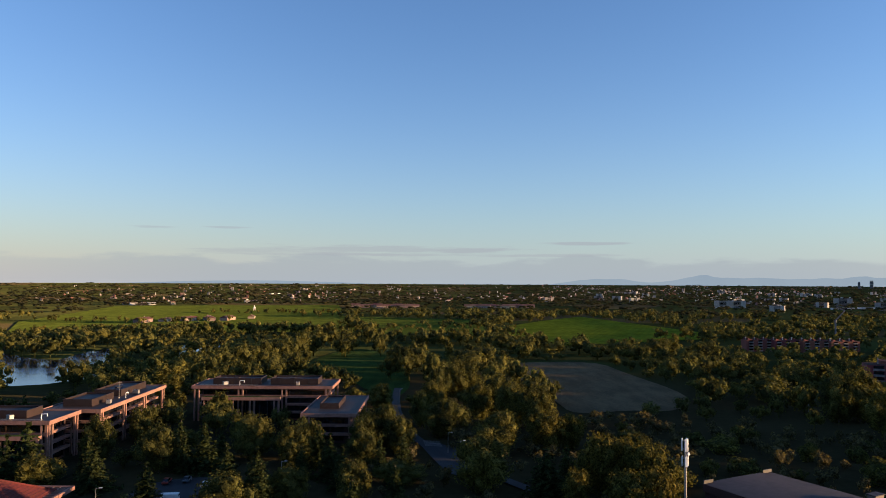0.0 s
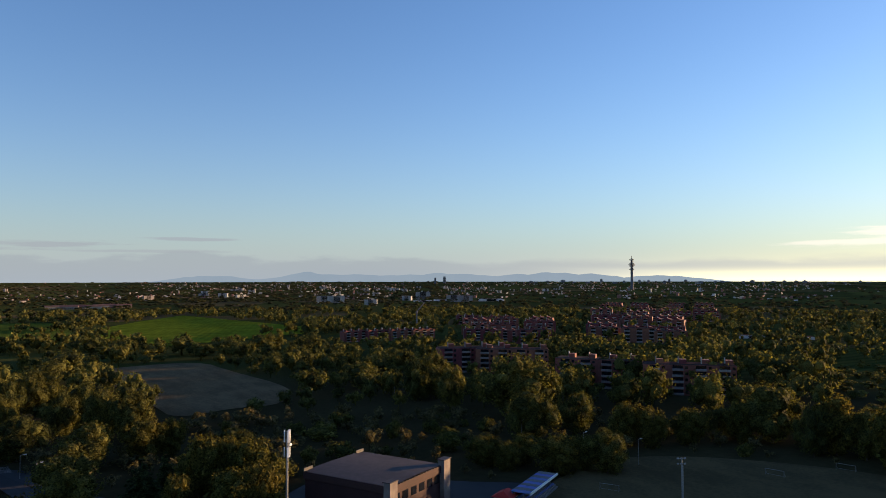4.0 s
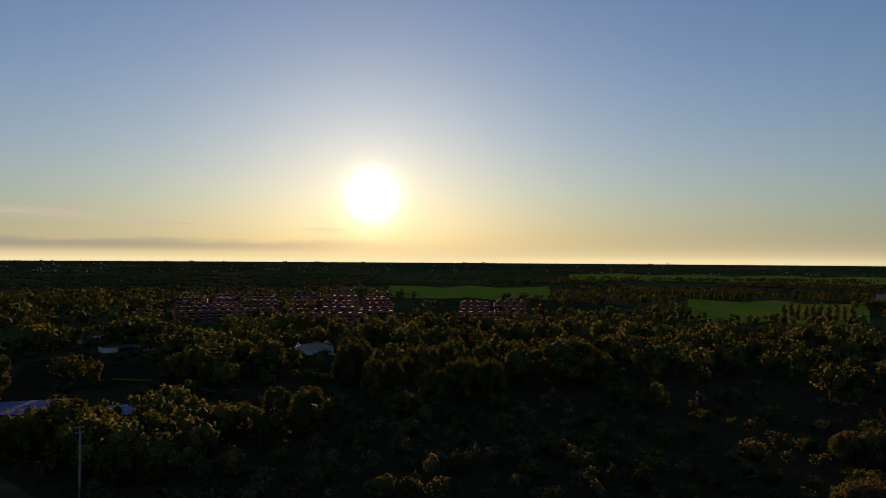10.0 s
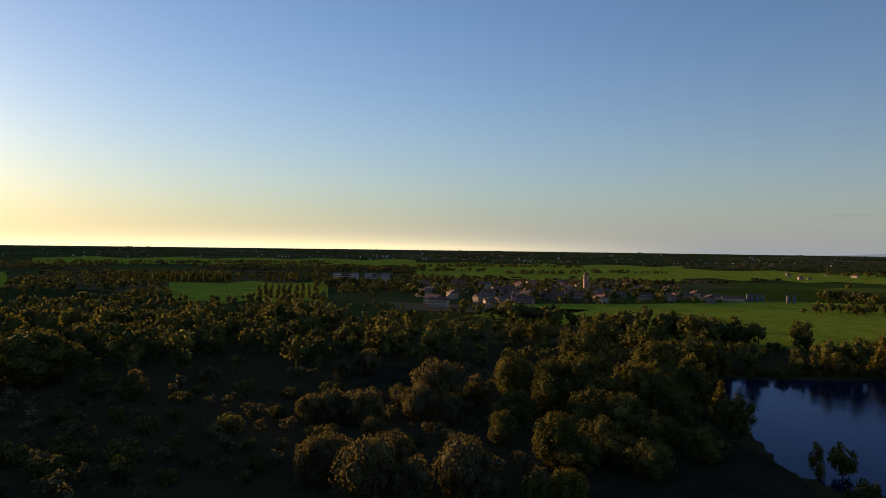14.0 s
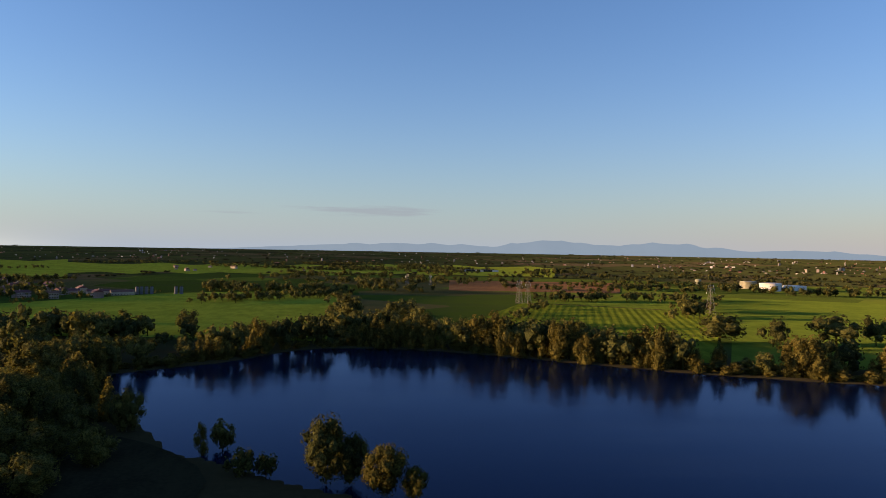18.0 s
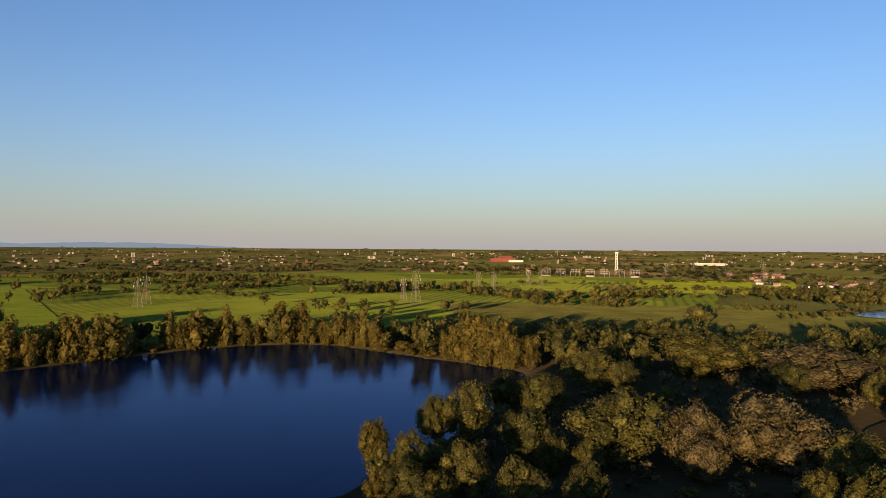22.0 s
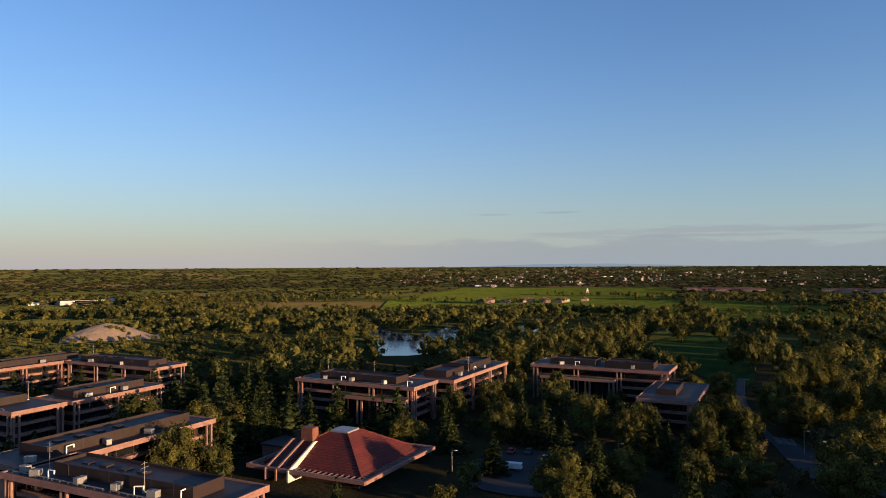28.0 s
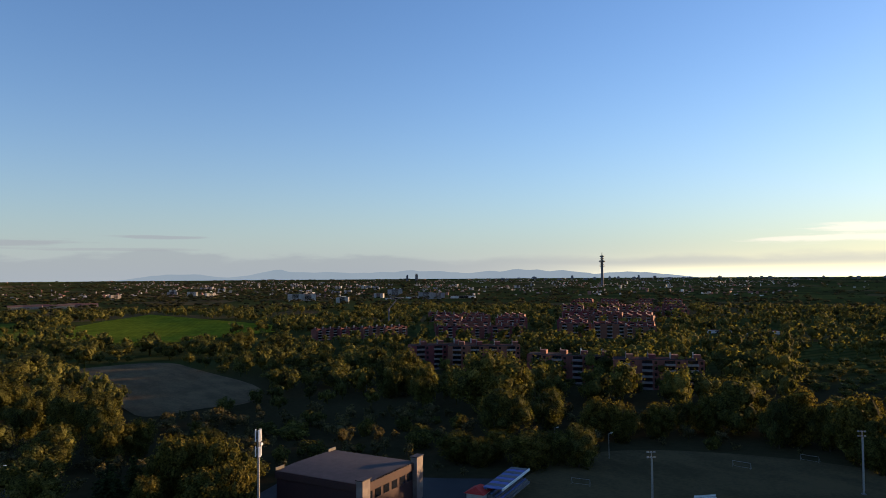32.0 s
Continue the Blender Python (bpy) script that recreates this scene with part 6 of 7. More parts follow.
def sports_hall():
    o = thing("sports_hall", 79.5, 165.5, 0.3, 27.6, "flat-roofed dark brick sports hall with concrete corner fins", "sports hall")
    w, d = 12.0, 13.5
    part("wall", box(-w + 0.4, w - 0.4, -d + 0.4, d - 0.4, 0, 8.6), M_BRICKDARK, o)
    part("fascia", box(-w, w, -d, d, 7.6, 9.4, 0.06), M_BRICKDARK, o, "dark brick fascia")
    bm = bmesh.new()
    n = 12
    row = []
    for k in range(n + 1):
        x = -w + 0.2 + (2 * w - 0.4) * k / n
        z = 9.45 + 0.3 * math.cos(math.pi * (k / n - 0.5))
        row.append((bm.verts.new((x, -d + 0.2, z)), bm.verts.new((x, d - 0.2, z))))
    for a, b in zip(row, row[1:]):
        bm.faces.new((a[0], b[0], b[1], a[1]))
    part("roof", bm, M_MEMBRANE, o, "dark low-arched membrane roof")
    for x, y in ((w - 1.5, d - 0.4), (-w + 1.5, d - 0.4)):
        part("roof_rail", box(x - 1.6, x + 1.6, y - 0.1, y + 0.1, 9.5, 10.3), M_DARKSTEEL, o, "dark roof rail")
    for x, y in ((-w, -d), (w, -d)):
        f = part("fin", box(x - 1.6, x + 1.6, y - 0.9, y + 0.9, 0, 10.8, 0.08), M_FIN, o, "stained white concrete corner fin")
        part("fin_cap", box(x - 1.8, x + 1.8, y - 1.1, y + 1.1, 10.8, 11.0), M_ROOF, f)
    for k in range(18):
        s = -w + 1.2 + k * (2 * w - 2.4) / 17
        for y in (-d + 0.1, d - 0.1):
            part("roof_clip", box(s - 0.12, s + 0.12, y - 0.2, y + 0.2, 9.4, 9.62), M_DARKSTEEL, o)
    for k in range(6):
        s = -w + 3 + k * 3.6
        part("window", box(s - 1.2, s + 1.2, -d + 0.32, -d + 0.45, 5.2, 7.2), M_GLASS, o)
    part("canopy", box(w, w + 5.0, -8, 8, 3.2, 3.6, 0.05), M_RED, o, "dull red canopy roof")


sports_hall()


def grandstand():
    o = thing("grandstand", 119, 149.5, 0.3, 31, "small covered grandstand with blue seats and faded striped roof", "grandstand")
    part("base", box(-10, 10, -2.6, 2.6, 0, 0.6), M_PAVING, o)
    for k in range(3):
        part("terrace_step", box(-10, 10, -2.0 + k * 1.3, 2.6, 0.6 + k * 0.45, 1.05 + k * 0.45), M_PAVING, o)
        for j in range(16):
            x = -9.2 + j * 1.22
            part("seat", box(x - 0.4, x + 0.4, -1.7 + k * 1.3, -1.2 + k * 1.3, 1.05 + k * 0.45, 1.42 + k * 0.45, 0.04), M_BLUE, o)
    for k in range(10):
        part("roof_sheet", box(-10.4 + k * 2.08, -8.36 + k * 2.08, -2.2, 3.0, 3.7, 3.85 + 0.03 * (k % 2)), M_PAVING if k % 2 else M_BLUE, o, "faded grey roof sheet" if k % 2 else "faded blue roof sheet")
    part("roof_edge", box(-10.5, 10.5, -2.5, -2.2, 3.4, 4.0), M_PAINT, o)
    part("back_wall", box(-10, 10, 2.65, 2.85, 0, 3.7), M_BLUE, o, "blue back wall")
    for j in range(6):
        x = -9.6 + j * 3.84
        part("post", rod((x, 2.3, 0.6), (x, 2.3, 3.7), 0.09), M_STEEL, o)
    k = thing("kiosk", 108, 148, 0.3, 31, "small kiosk with a bright red canopy roof", "kiosk")
    part("wall", box(-2.6, 2.6, -2.2, 2.2, 0, 2.6), M_WHITE, k)
    bm = bmesh.new()
    b = [bm.verts.new(p) for p in ((-3.2, -2.8, 2.6), (3.2, -2.8, 2.6), (3.2, 2.8, 2.6), (-3.2, 2.8, 2.6))]
    t = [bm.verts.new(p) for p in ((-1.6, 0, 4.0), (1.6, 0, 4.0))]
    for f in ((b[0], b[1], t[1], t[0]), (b[2], b[3], t[0], t[1]), (b[1], b[2], t[1]), (b[3], b[0], t[0]), (b[3], b[2], b[1], b[0])):
        bm.faces.new(f)
    part("roof", bm, material("red_canvas", (0.55, 0.04, 0.03), grain=3.0, vary=0), k, "bright red canopy")
    part("counter", box(-2.0, 2.0, -2.6, -2.2, 0.9, 1.05), M_PAINT, k)


grandstand()


def goal(x, y, turn):
    o = thing("football_goal", x, y, 0.3, turn, "white football goal frame on the pitch", "goal", "football goals")
    for s in (-2.6, 2.6):
        part("post", rod((s, 0, 0), (s, 0, 1.9), 0.05), M_STEEL, o)
        part("stay", rod((s, 0, 1.8), (s, 1.3, 0), 0.04, None, 5), M_STEEL, o)
    part("crossbar", rod((-2.66, 0, 1.86), (2.66, 0, 1.86), 0.06), M_STEEL, o)
    part("ground_bar", rod((-2.6, 1.3, 0.05), (2.6, 1.3, 0.05), 0.04, None, 5), M_STEEL, o)


goal(139, 143, -60)
goal(190.5, 128.5, -75)
goal(214, 121, -75)


def floodlight(x, y, h, turn):
    o = thing("floodlight_mast", x, y, 0.2, turn, "tall steel floodlight mast beside the pitch", "floodlight", "floodlight masts")
    part("pole", rod((0, 0, 0), (0, 0, h), 0.22, 0.12, 10), M_STEEL, o)
    part("base", box(-0.5, 0.5, -0.5, 0.5, 0, 0.4, 0.04), M_PAVING, o)
    for z in (h - 0.2, h - 1.4):
        part("crossbar", rod((-1.0, 0, z), (1.0, 0, z), 0.05, None, 6), M_STEEL, o)
        for s in (-0.8, 0.0, 0.8):
            lamp = part("lamp", add_box(bmesh.new(), -0.24, 0.24, -0.15, 0.15, -0.18, 0.18, 0.03, pose(s, -0.25, z, 25, 0, 0)), M_STEEL, o)
            part("lens", add_box(bmesh.new(), -0.19, 0.19, -0.18, -0.15, -0.14, 0.14, 0, pose(s, -0.25, z, 25, 0, 0)), M_GLASS, lamp)
    part("ladder", box(-0.25, 0.25, 0.2, 0.26, 1.0, h - 1.6), M_STEEL, o)


for b, r, h in ((63.8, 216, 16.6), (49.6, 173, 16.6), (74.8, 190, 17.4)):
    floodlight(*polar(b, r), h, -b + 200)


def lamp_post(x, y, h, label="slim grey lamp post"):
    o = thing("street_lamp", x, y, 0.2, 0, label, "street lamp", "lamp posts")
    part("pole", rod((0, 0, 0), (0, 0, h), 0.11, 0.06), M_STEEL, o)
    part("arm", rod((0, 0, h - 0.05), (1.1, 0, h + 0.1), 0.05, None, 6), M_STEEL, o)
    part("head", box(0.8, 1.6, -0.16, 0.16, h + 0.02, h + 0.18, 0.03), M_PAINT, o)


for x, y, h in ((153, 200, 8), (158, 174, 8), (166, 158, 8), (165, 321, 8), (-12, 300, 7), (2, 240, 7), (-20, 335, 7), (-62, 200, 6), (-46, 205, 6), (-86, 178, 6), (6, 232, 6)):
    lamp_post(x, y, h)
g = thing("globe_lamp", -221, 214, 0.3, 0, "lamp post with a white globe among cedars", "street lamp")
part("pole", rod((0, 0, 0), (0, 0, 6), 0.1), M_STEEL, g)
bm = bmesh.new()
bmesh.ops.create_icosphere(bm, subdivisions=2, radius=0.9, matrix=pose(0, 0, 6.7))
part("globe", bm, M_PAINT, g, "white globe")


def bench_rail(x, y, turn, length):
    o = thing("player_bench", x, y, 0.32, turn, "pale bench and low rail beside the pitch", "bench", "pitch benches")
    part("seat", box(-length / 2, length / 2, -0.25, 0.25, 0.42, 0.5), M_PAINT, o)
    part("back", box(-length / 2, length / 2, 0.2, 0.28, 0.6, 1.1), M_PAINT, o)
    for s in (-length / 2 + 0.2, 0, length / 2 - 0.2):
        part("leg", box(s - 0.05, s + 0.05, -0.2, 0.26, 0, 0.45), M_STEEL, o)


bench_rail(173, 79, -60, 5.5)
bench_rail(165, 90, -70, 4.0)
bench_rail(156.5, 116, -25, 6.0)


# ---------------------------------------------------------------- masts and towers
def telecom_mast():
    x, y = polar(18.8, 134)
    o = thing("telecom_mast", x, y, 0.2, -18.8, "slim grey telecom mast with two rings of pale panel antennas", "telecom mast")
    part("pole", rod((0, 0, 0), (0, 0, 29.6), 0.32, 0.17, 12), M_STEEL, o)
    part("base", box(-0.8, 0.8, -0.8, 0.8, 0, 0.5), M_PAVING, o)
    for z0, z1 in ((27.9, 30.1), (25.2, 27.0)):
        for k in range(3):
            q = pose(0, 0, 0, 0, 0, 120 * k + 20)
            a = part("panel_antenna", add_box(bmesh.new(), -0.24, 0.24, -0.62, -0.44, z0, z1, 0.04, q), M_PAINT, o, "pale panel antenna")
            part("bracket", add_box(bmesh.new(), -0.06, 0.06, -0.46, 0.0, z0 + 0.3, z0 + 0.42, 0, q), M_STEEL, a)
            part("bracket", add_box(bmesh.new(), -0.06, 0.06, -0.46, 0.0, z1 - 0.42, z1 - 0.3, 0, q), M_STEEL, a)
    for k in range(2):
        part("radio_unit", box(0.2, 0.55, -0.2 + 0.5 * k - 0.3, 0.1 + 0.5 * k - 0.3, 27.1, 27.8, 0.03), M_STEEL, o)
    part("dish", rod((0.5, -0.3, 27.5), (0.62, -0.45, 27.5), 0.32, 0.28, 12), M_PAINT, o)


telecom_mast()


def tv_tower():
    b, r = 46.1, 3000.0
    z0 = terrain(r)
    o = thing("tv_tower", *polar(b, r), z0, 0, "tall concrete television tower with round platforms on the horizon", "television tower")
    part("shaft", rod((0, 0, 0), (0, 0, 112 - z0), 6.0, 4.8, 20), M_TOWER, o, "grey concrete shaft")
    part("shaft_top", rod((0, 0, 112 - z0), (0, 0, 132 - z0), 4.0, 3.6, 16), M_TOWER, o)
    for z, rad, h in ((92, 10.5, 3.5), (98, 7.5, 3.0), (106, 9.0, 2.5), (111, 13.5, 4.5), (117, 11.0, 3.0), (124, 8.0, 2.5), (132, 9.5, 4.0), (137, 6.0, 2.0)):
        part("platform", rod((0, 0, z - z0), (0, 0, z + h - z0), rad * 0.86, rad, 24), M_TOWER, o, "round platform with aerials")
    part("mast", rod((0, 0, 137 - z0), (0, 0, 151 - z0), 1.6, 0.7, 8), M_TOWER, o)


M_TOWER = material("tower_concrete", (0.16, 0.16, 0.17), grain=0.05, large=0.01, vary=0.0)
tv_tower()


def city_towers():
    """Twin office towers and a row of lesser ones on the horizon."""
    for b, h, w, ribs in ((30.5, 58, 12, 0), (31.25, 63, 16, 4)):
        r = 4300.0
        x, y = polar(b, r)
        o = thing("office_tower", x, y, terrain(r), -b, "slim dark office tower far off in the city" if not ribs else "slim ribbed office tower far off in the city", "office tower", "city towers")
        part("shaft", box(-w / 2, w / 2, -w / 2, w / 2, 0, h - 26, 0.5), M_TOWER, o)
        for k in range(ribs):
            part("floor_band", box(-w / 2 - 1, w / 2 + 1, -w / 2 - 1, w / 2 + 1, 22 + k * 6.2, 24.6 + k * 6.2), M_PALE, o)
        part("roof", box(-w / 2 + 2, w / 2 - 2, -w / 2 + 2, w / 2 - 2, h - 26, h - 22), M_PALE, o)
    r = np.random.default_rng(5)
    first = None
    for k in range(32):
        b, q = 38 + 30 * (k + r.uniform(-0.4, 0.4)) / 32, r.uniform(4200, 4700)
        x, y = polar(b, q)
        w, h = r.uniform(10, 32), r.uniform(7, 15) * (1.45 if 43 < b < 50 else 1.0)
        m = pose(x, y, terrain(q), 0, 0, -b) @ Matrix.Diagonal((w, 16, h, 1))
        if first is None:
            first = thing("city_block", x, y, terrain(q), 0, "distant grey city block in the haze", "city building", "city skyline")
            part("wall", box(-0.5, 0.5, -0.5, 0.5, 0, 1), M_TOWER, first)
            part("roof_hut", box(-0.2, 0.15, -0.3, 0.3, 1, 1.18), M_TOWER, first)
            first.matrix_basis = m
        else:
            copy_thing(first, Matrix()).matrix_basis = m


city_towers()


def bent_tower():
    b, r = 29.0, 770.0
    o = thing("water_tower", *polar(b, r), 0.2, -b, "slender grey tower with a bent arm on top above the trees", "tower")
    part("shaft", rod((0, 0, 0), (0, 0, 22), 0.8, 0.6, 12), M_TOWER, o)
    part("collar", rod((0, 0, 20.5), (0, 0, 22.5), 1.1, 1.1, 12), M_TOWER, o)
    part("arm", rod((0, 0, 22), (8.2, 0, 32.0), 0.6, 0.5, 8), M_TOWER, o)
    part("arm", rod((8.4, 0, 31.6), (0.8, 0, 35.2), 0.5, 0.4, 8), M_TOWER, o)
    part("arm", rod((0.8, 0, 35.2), (9.4, 0, 36.4), 0.35, 0.3, 8), M_TOWER, o)
    part("ladder", box(1.0, 1.15, -0.25, 0.25, 1, 21), M_STEEL, o)


bent_tower()


def church():
    b, r = 67.5, 713.0
    o = thing("church", *polar(b, r), 0.2, -b, "white modern church with a notched tower and a sweeping roof", "church")
    for s, t in ((-1, 15.5), (1, 14.5)):
        bm = bmesh.new()
        pts = [(0.3 * s, 0), (4.9 * s, 0), (4.9 * s, t), (0.3 * s, t - 3.4)]
        a = [bm.verts.new((x, -2.2, z)) for x, z in pts]
        c = [bm.verts.new((x, 2.2, z)) for x, z in pts]
        bm.faces.new(a)
        bm.faces.new(c[::-1])
        for k in range(4):
            bm.faces.new((a[k], c[k], c[(k + 1) % 4], a[(k + 1) % 4]))
        bmesh.ops.recalc_face_normals(bm, faces=bm.faces)
        part("tower_slab", bm, M_WHITE, o, "white rendered tower slab")
    bm = bmesh.new()
    row = []
    for k in range(13):
        t = k / 12
        x, z = 5 + 25 * t, 9.0 * (1 - t) ** 2 + 3.2
        row.append([bm.verts.new(p) for p in ((x, -7, z), (x, 7, z), (x, 7, z - 0.6), (x, -7, z - 0.6))])
    for a, c in zip(row, row[1:]):
        for k in range(4):
            bm.faces.new((a[k], c[k], c[(k + 1) % 4], a[(k + 1) % 4]))
    bm.faces.new(row[0])
    bm.faces.new(row[-1][::-1])
    bmesh.ops.recalc_face_normals(bm, faces=bm.faces)
    part("roof", bm, M_WHITE, o, "curved white roof")
    part("wall", box(6, 29, -6, 6, 0, 3.0), M_RED, o, "low brick wall")


church()


M_STONE = material("tower_brick", (0.30, 0.21, 0.14), (0.22, 0.15, 0.10), grain=0.8, vary=0)


def bell_tower():
    b, r = 153.7, 897.0
    o = thing("bell_tower", *polar(b, r), 0.2, -b + 12, "pale brick village bell tower with an arched belfry", "bell tower")
    part("shaft", box(-3, 3, -3, 3, 0, 20, 0.1), M_STONE, o)
    part("cornice", box(-3.4, 3.4, -3.4, 3.4, 20, 20.7), M_STONE, o)
    for sx in (-2.4, 2.4):
        for sy in (-2.4, 2.4):
            part("belfry_pier", box(sx - 0.6, sx + 0.6, sy - 0.6, sy + 0.6, 20.7, 25.2), M_STONE, o)
    part("belfry_top", box(-3.1, 3.1, -3.1, 3.1, 25.2, 26.2), M_STONE, o)
    part("roof", rod((0, 0, 26.2), (0, 0, 29.2), 3.9, 0.2, 8), M_TILE, o)
    part("bell", rod((0, 0, 22.2), (0, 0, 23.8), 0.9, 0.4, 12), M_DARKSTEEL, o)
    for k in range(3):
        part("window", box(-0.7, 0.7, -3.05, -2.95, 4 + 5 * k, 6.2 + 5 * k), M_GLASS, o)


bell_tower()


M_PYLON = material("weathered_steel", (0.27, 0.245, 0.19), rough=0.6, metal=0.2, vary=0.1)


def pylon(b, r, h, turn, label="steel lattice power pylon standing in the fields"):
    o = thing("power_pylon", *polar(b, r), terrain(r) + 0.2, turn, label, "power pylon", "power pylons")
    w, waist = h * 0.11, h * 0.022
    for sx in (-1, 1):
        for sy in (-1, 1):
            part("leg", rod((sx * w, sy * w, 0), (sx * waist, sy * waist, h * 0.82), 0.15, 0.10, 5), M_PYLON, o)
    bm = bmesh.new()
    n = 8
    for k in range(n):
        t0, t1 = k / n, (k + 1) / n
        a, c = w + (waist - w) * t0, w + (waist - w) * t1
        z0, z1 = h * 0.82 * t0, h * 0.82 * t1
        for s in (-1, 1):
            add_rod(bm, (-a, s * a, z0), (c, s * c, z1), 0.075, None, 4)
            add_rod(bm, (a, s * a, z0), (-c, s * c, z1), 0.075, None, 4)
            add_rod(bm, (s * a, -a, z0), (s * c, c, z1), 0.075, None, 4)
            add_rod(bm, (s * a, a, z0), (s * c, -c, z1), 0.075, None, 4)
    part("bracing", bm, M_PYLON, o, "diagonal steel bracing")
    part("peak", rod((0, 0, h * 0.8), (0, 0, h), 0.25, 0.08, 5), M_PYLON, o)
    for z, a in ((0.70, 0.16), (0.80, 0.13), (0.90, 0.10)):
        arm = part("cross_arm", rod((-h * a, 0, h * z), (h * a, 0, h * z), 0.17, None, 5), M_PYLON, o)
        for s in (-1, 1):
            part("insulator", rod((s * h * a, 0, h * z), (s * h * a, 0, h * z - 1.8), 0.14, None, 6), M_PAINT, arm)


for b, r, h in ((186.1, 1150, 19), (188.0, 1150, 18), (195.2, 771, 28), (195.9, 775, 27), (209.8, 724, 31), (229.9, 706, 29), (230.5, 744, 30), (251.1, 693, 37), (250.1, 737, 26),
                (256.2, 903, 27), (257.4, 937, 26), (260.2, 1050, 26), (261.2, 1060, 26), (270.8, 1420, 30), (277.7, 1420, 36), (272.8, 1750, 26)):
    pylon(b, r, h, 40 - b)


def substation():
    for k in range(14):
        b = 261.6 + (k // 2) * 1.15
        x, y = polar(b, 1400 + 130 * (k % 2))
        o = thing("switch_gantry", x, y, terrain(1375), -b, "pale steel gantry of a substation", "gantry", "substation gantries")
        for s in (-9, 0, 9):
            part("post", rod((s, 0, 0), (s, 0, 11), 0.3, None, 6), M_STEEL, o)
        part("beam", box(-9.4, 9.4, -0.2, 0.2, 10.6, 11.1), M_STEEL, o)
        for s in (-6, -3, 3, 6):
            part("insulator", rod((s, 0, 10.4), (s, 0, 7.6), 0.35, None, 6), M_STEEL, o)
        if k % 3 == 0:
            part("switch_house", box(-7, 7, 6, 10, 0, 2.6), M_PALE, o)
    x, y = polar(267.1, 1673)
    o = thing("lattice_tower", x, y, terrain(1673), 0, "tall white lattice tower by the substation", "tower")
    for sx in (-3.2, 3.2):
        for sy in (-3.2, 3.2):
            part("leg", rod((sx, sy, 0), (sx * 0.7, sy * 0.7, 46), 0.55, 0.4, 6), M_PAINT, o)
    for k in range(7):
        z, a, c = 3 + 6 * k, 3.2 - 0.13 * k, 3.07 - 0.13 * k
        for e in (-1, 1):
            part("brace", add_rod(rod((-a, e * a, z), (c, e * c, z + 6), 0.3, None, 4), (a, e * a, z), (-c, e * c, z + 6), 0.3, None, 4), M_PAINT, o)
            part("brace", add_rod(rod((e * a, -a, z), (e * c, c, z + 6), 0.3, None, 4), (e * a, a, z), (e * c, -c, z + 6), 0.3, None, 4), M_PAINT, o)
    part("deck", box(-4.2, 4.2, -4.2, 4.2, 44.5, 46), M_PAINT, o)


substation()


def tank(b, r, rad, h, mat, label):
    o = thing("storage_tank", *polar(b, r), terrain(r) + 0.2, 0, label, "storage tank", "storage tanks")
    part("shell", rod((0, 0, 0), (0, 0, h), rad, rad, 32), mat, o)
    part("roof", rod((0, 0, h), (0, 0, h + 0.9), rad * 0.99, rad * 0.2, 32), mat, o)
    for z in (h * 0.33, h * 0.66, h - 0.4):
        part("stiffening_ring", rod((0, 0, z), (0, 0, z + 0.3), rad + 0.2, rad + 0.2, 32), mat, o)
    part("stair", add_box(bmesh.new(), rad, rad + 0.8, -3, 3, h * 0.4, h * 0.5), M_STEEL, o)


M_CREAM = material("cream_steel", (0.32, 0.31, 0.18), grain=0.3, rough=0.5)
tank(212.4, 1310, 13.5, 12.5, M_CREAM, "round cream storage tank beyond the fields")
tank(213.9, 1262, 16.5, 12.5, M_WHITE, "round white storage tank beyond the fields")
tank(215.5, 1300, 18.0, 8.0, M_WHITE, "low round white storage tank beyond the fields")
tank(208.9, 1420, 5.5, 9.0, M_CREAM, "small cream storage tank beyond the fields")


# ---------------------------------------------------------------- houses and blocks
def gable_house(length, depth, eaves, ridge, wall_mat, roof_mat, label, category="house", bays=5, storeys=2):
    o = thing("house", 0, 0, 0, 0, label, category, "houses")
    w, d = length / 2, depth / 2
    part("wall", box(-w, w, -d, d, 0, eaves), wall_mat, o)
    bm = bmesh.new()
    e = 0.5
    p = [bm.verts.new(q) for q in ((-w - e, -d - e, eaves), (w + e, -d - e, eaves), (w + e, d + e, eaves), (-w - e, d + e, eaves), (-w - e, 0, ridge), (w + e, 0, ridge))]
    for f in ((0, 1, 5, 4), (2, 3, 4, 5), (1, 2, 5), (3, 0, 4), (3, 2, 1, 0)):
        bm.faces.new([p[k] for k in f])
    part("roof", bm, roof_mat, o)
    part("chimney", box(w * 0.3, w * 0.3 + 0.9, 0.6, 1.5, eaves, ridge + 1.0), wall_mat, o)
    step = eaves / storeys
    for k in range(storeys):
        bm = bmesh.new()
        for f in (-1, 1):
            for j in range(bays):
                s = -w + (j + 0.5) * length / bays
                add_box(bm, s - 0.6, s + 0.6, f * d - 0.05, f * d + 0.05, k * step + 0.9, k * step + 2.2)
        part("window_row", bm, M_GLASS, o)
    return o


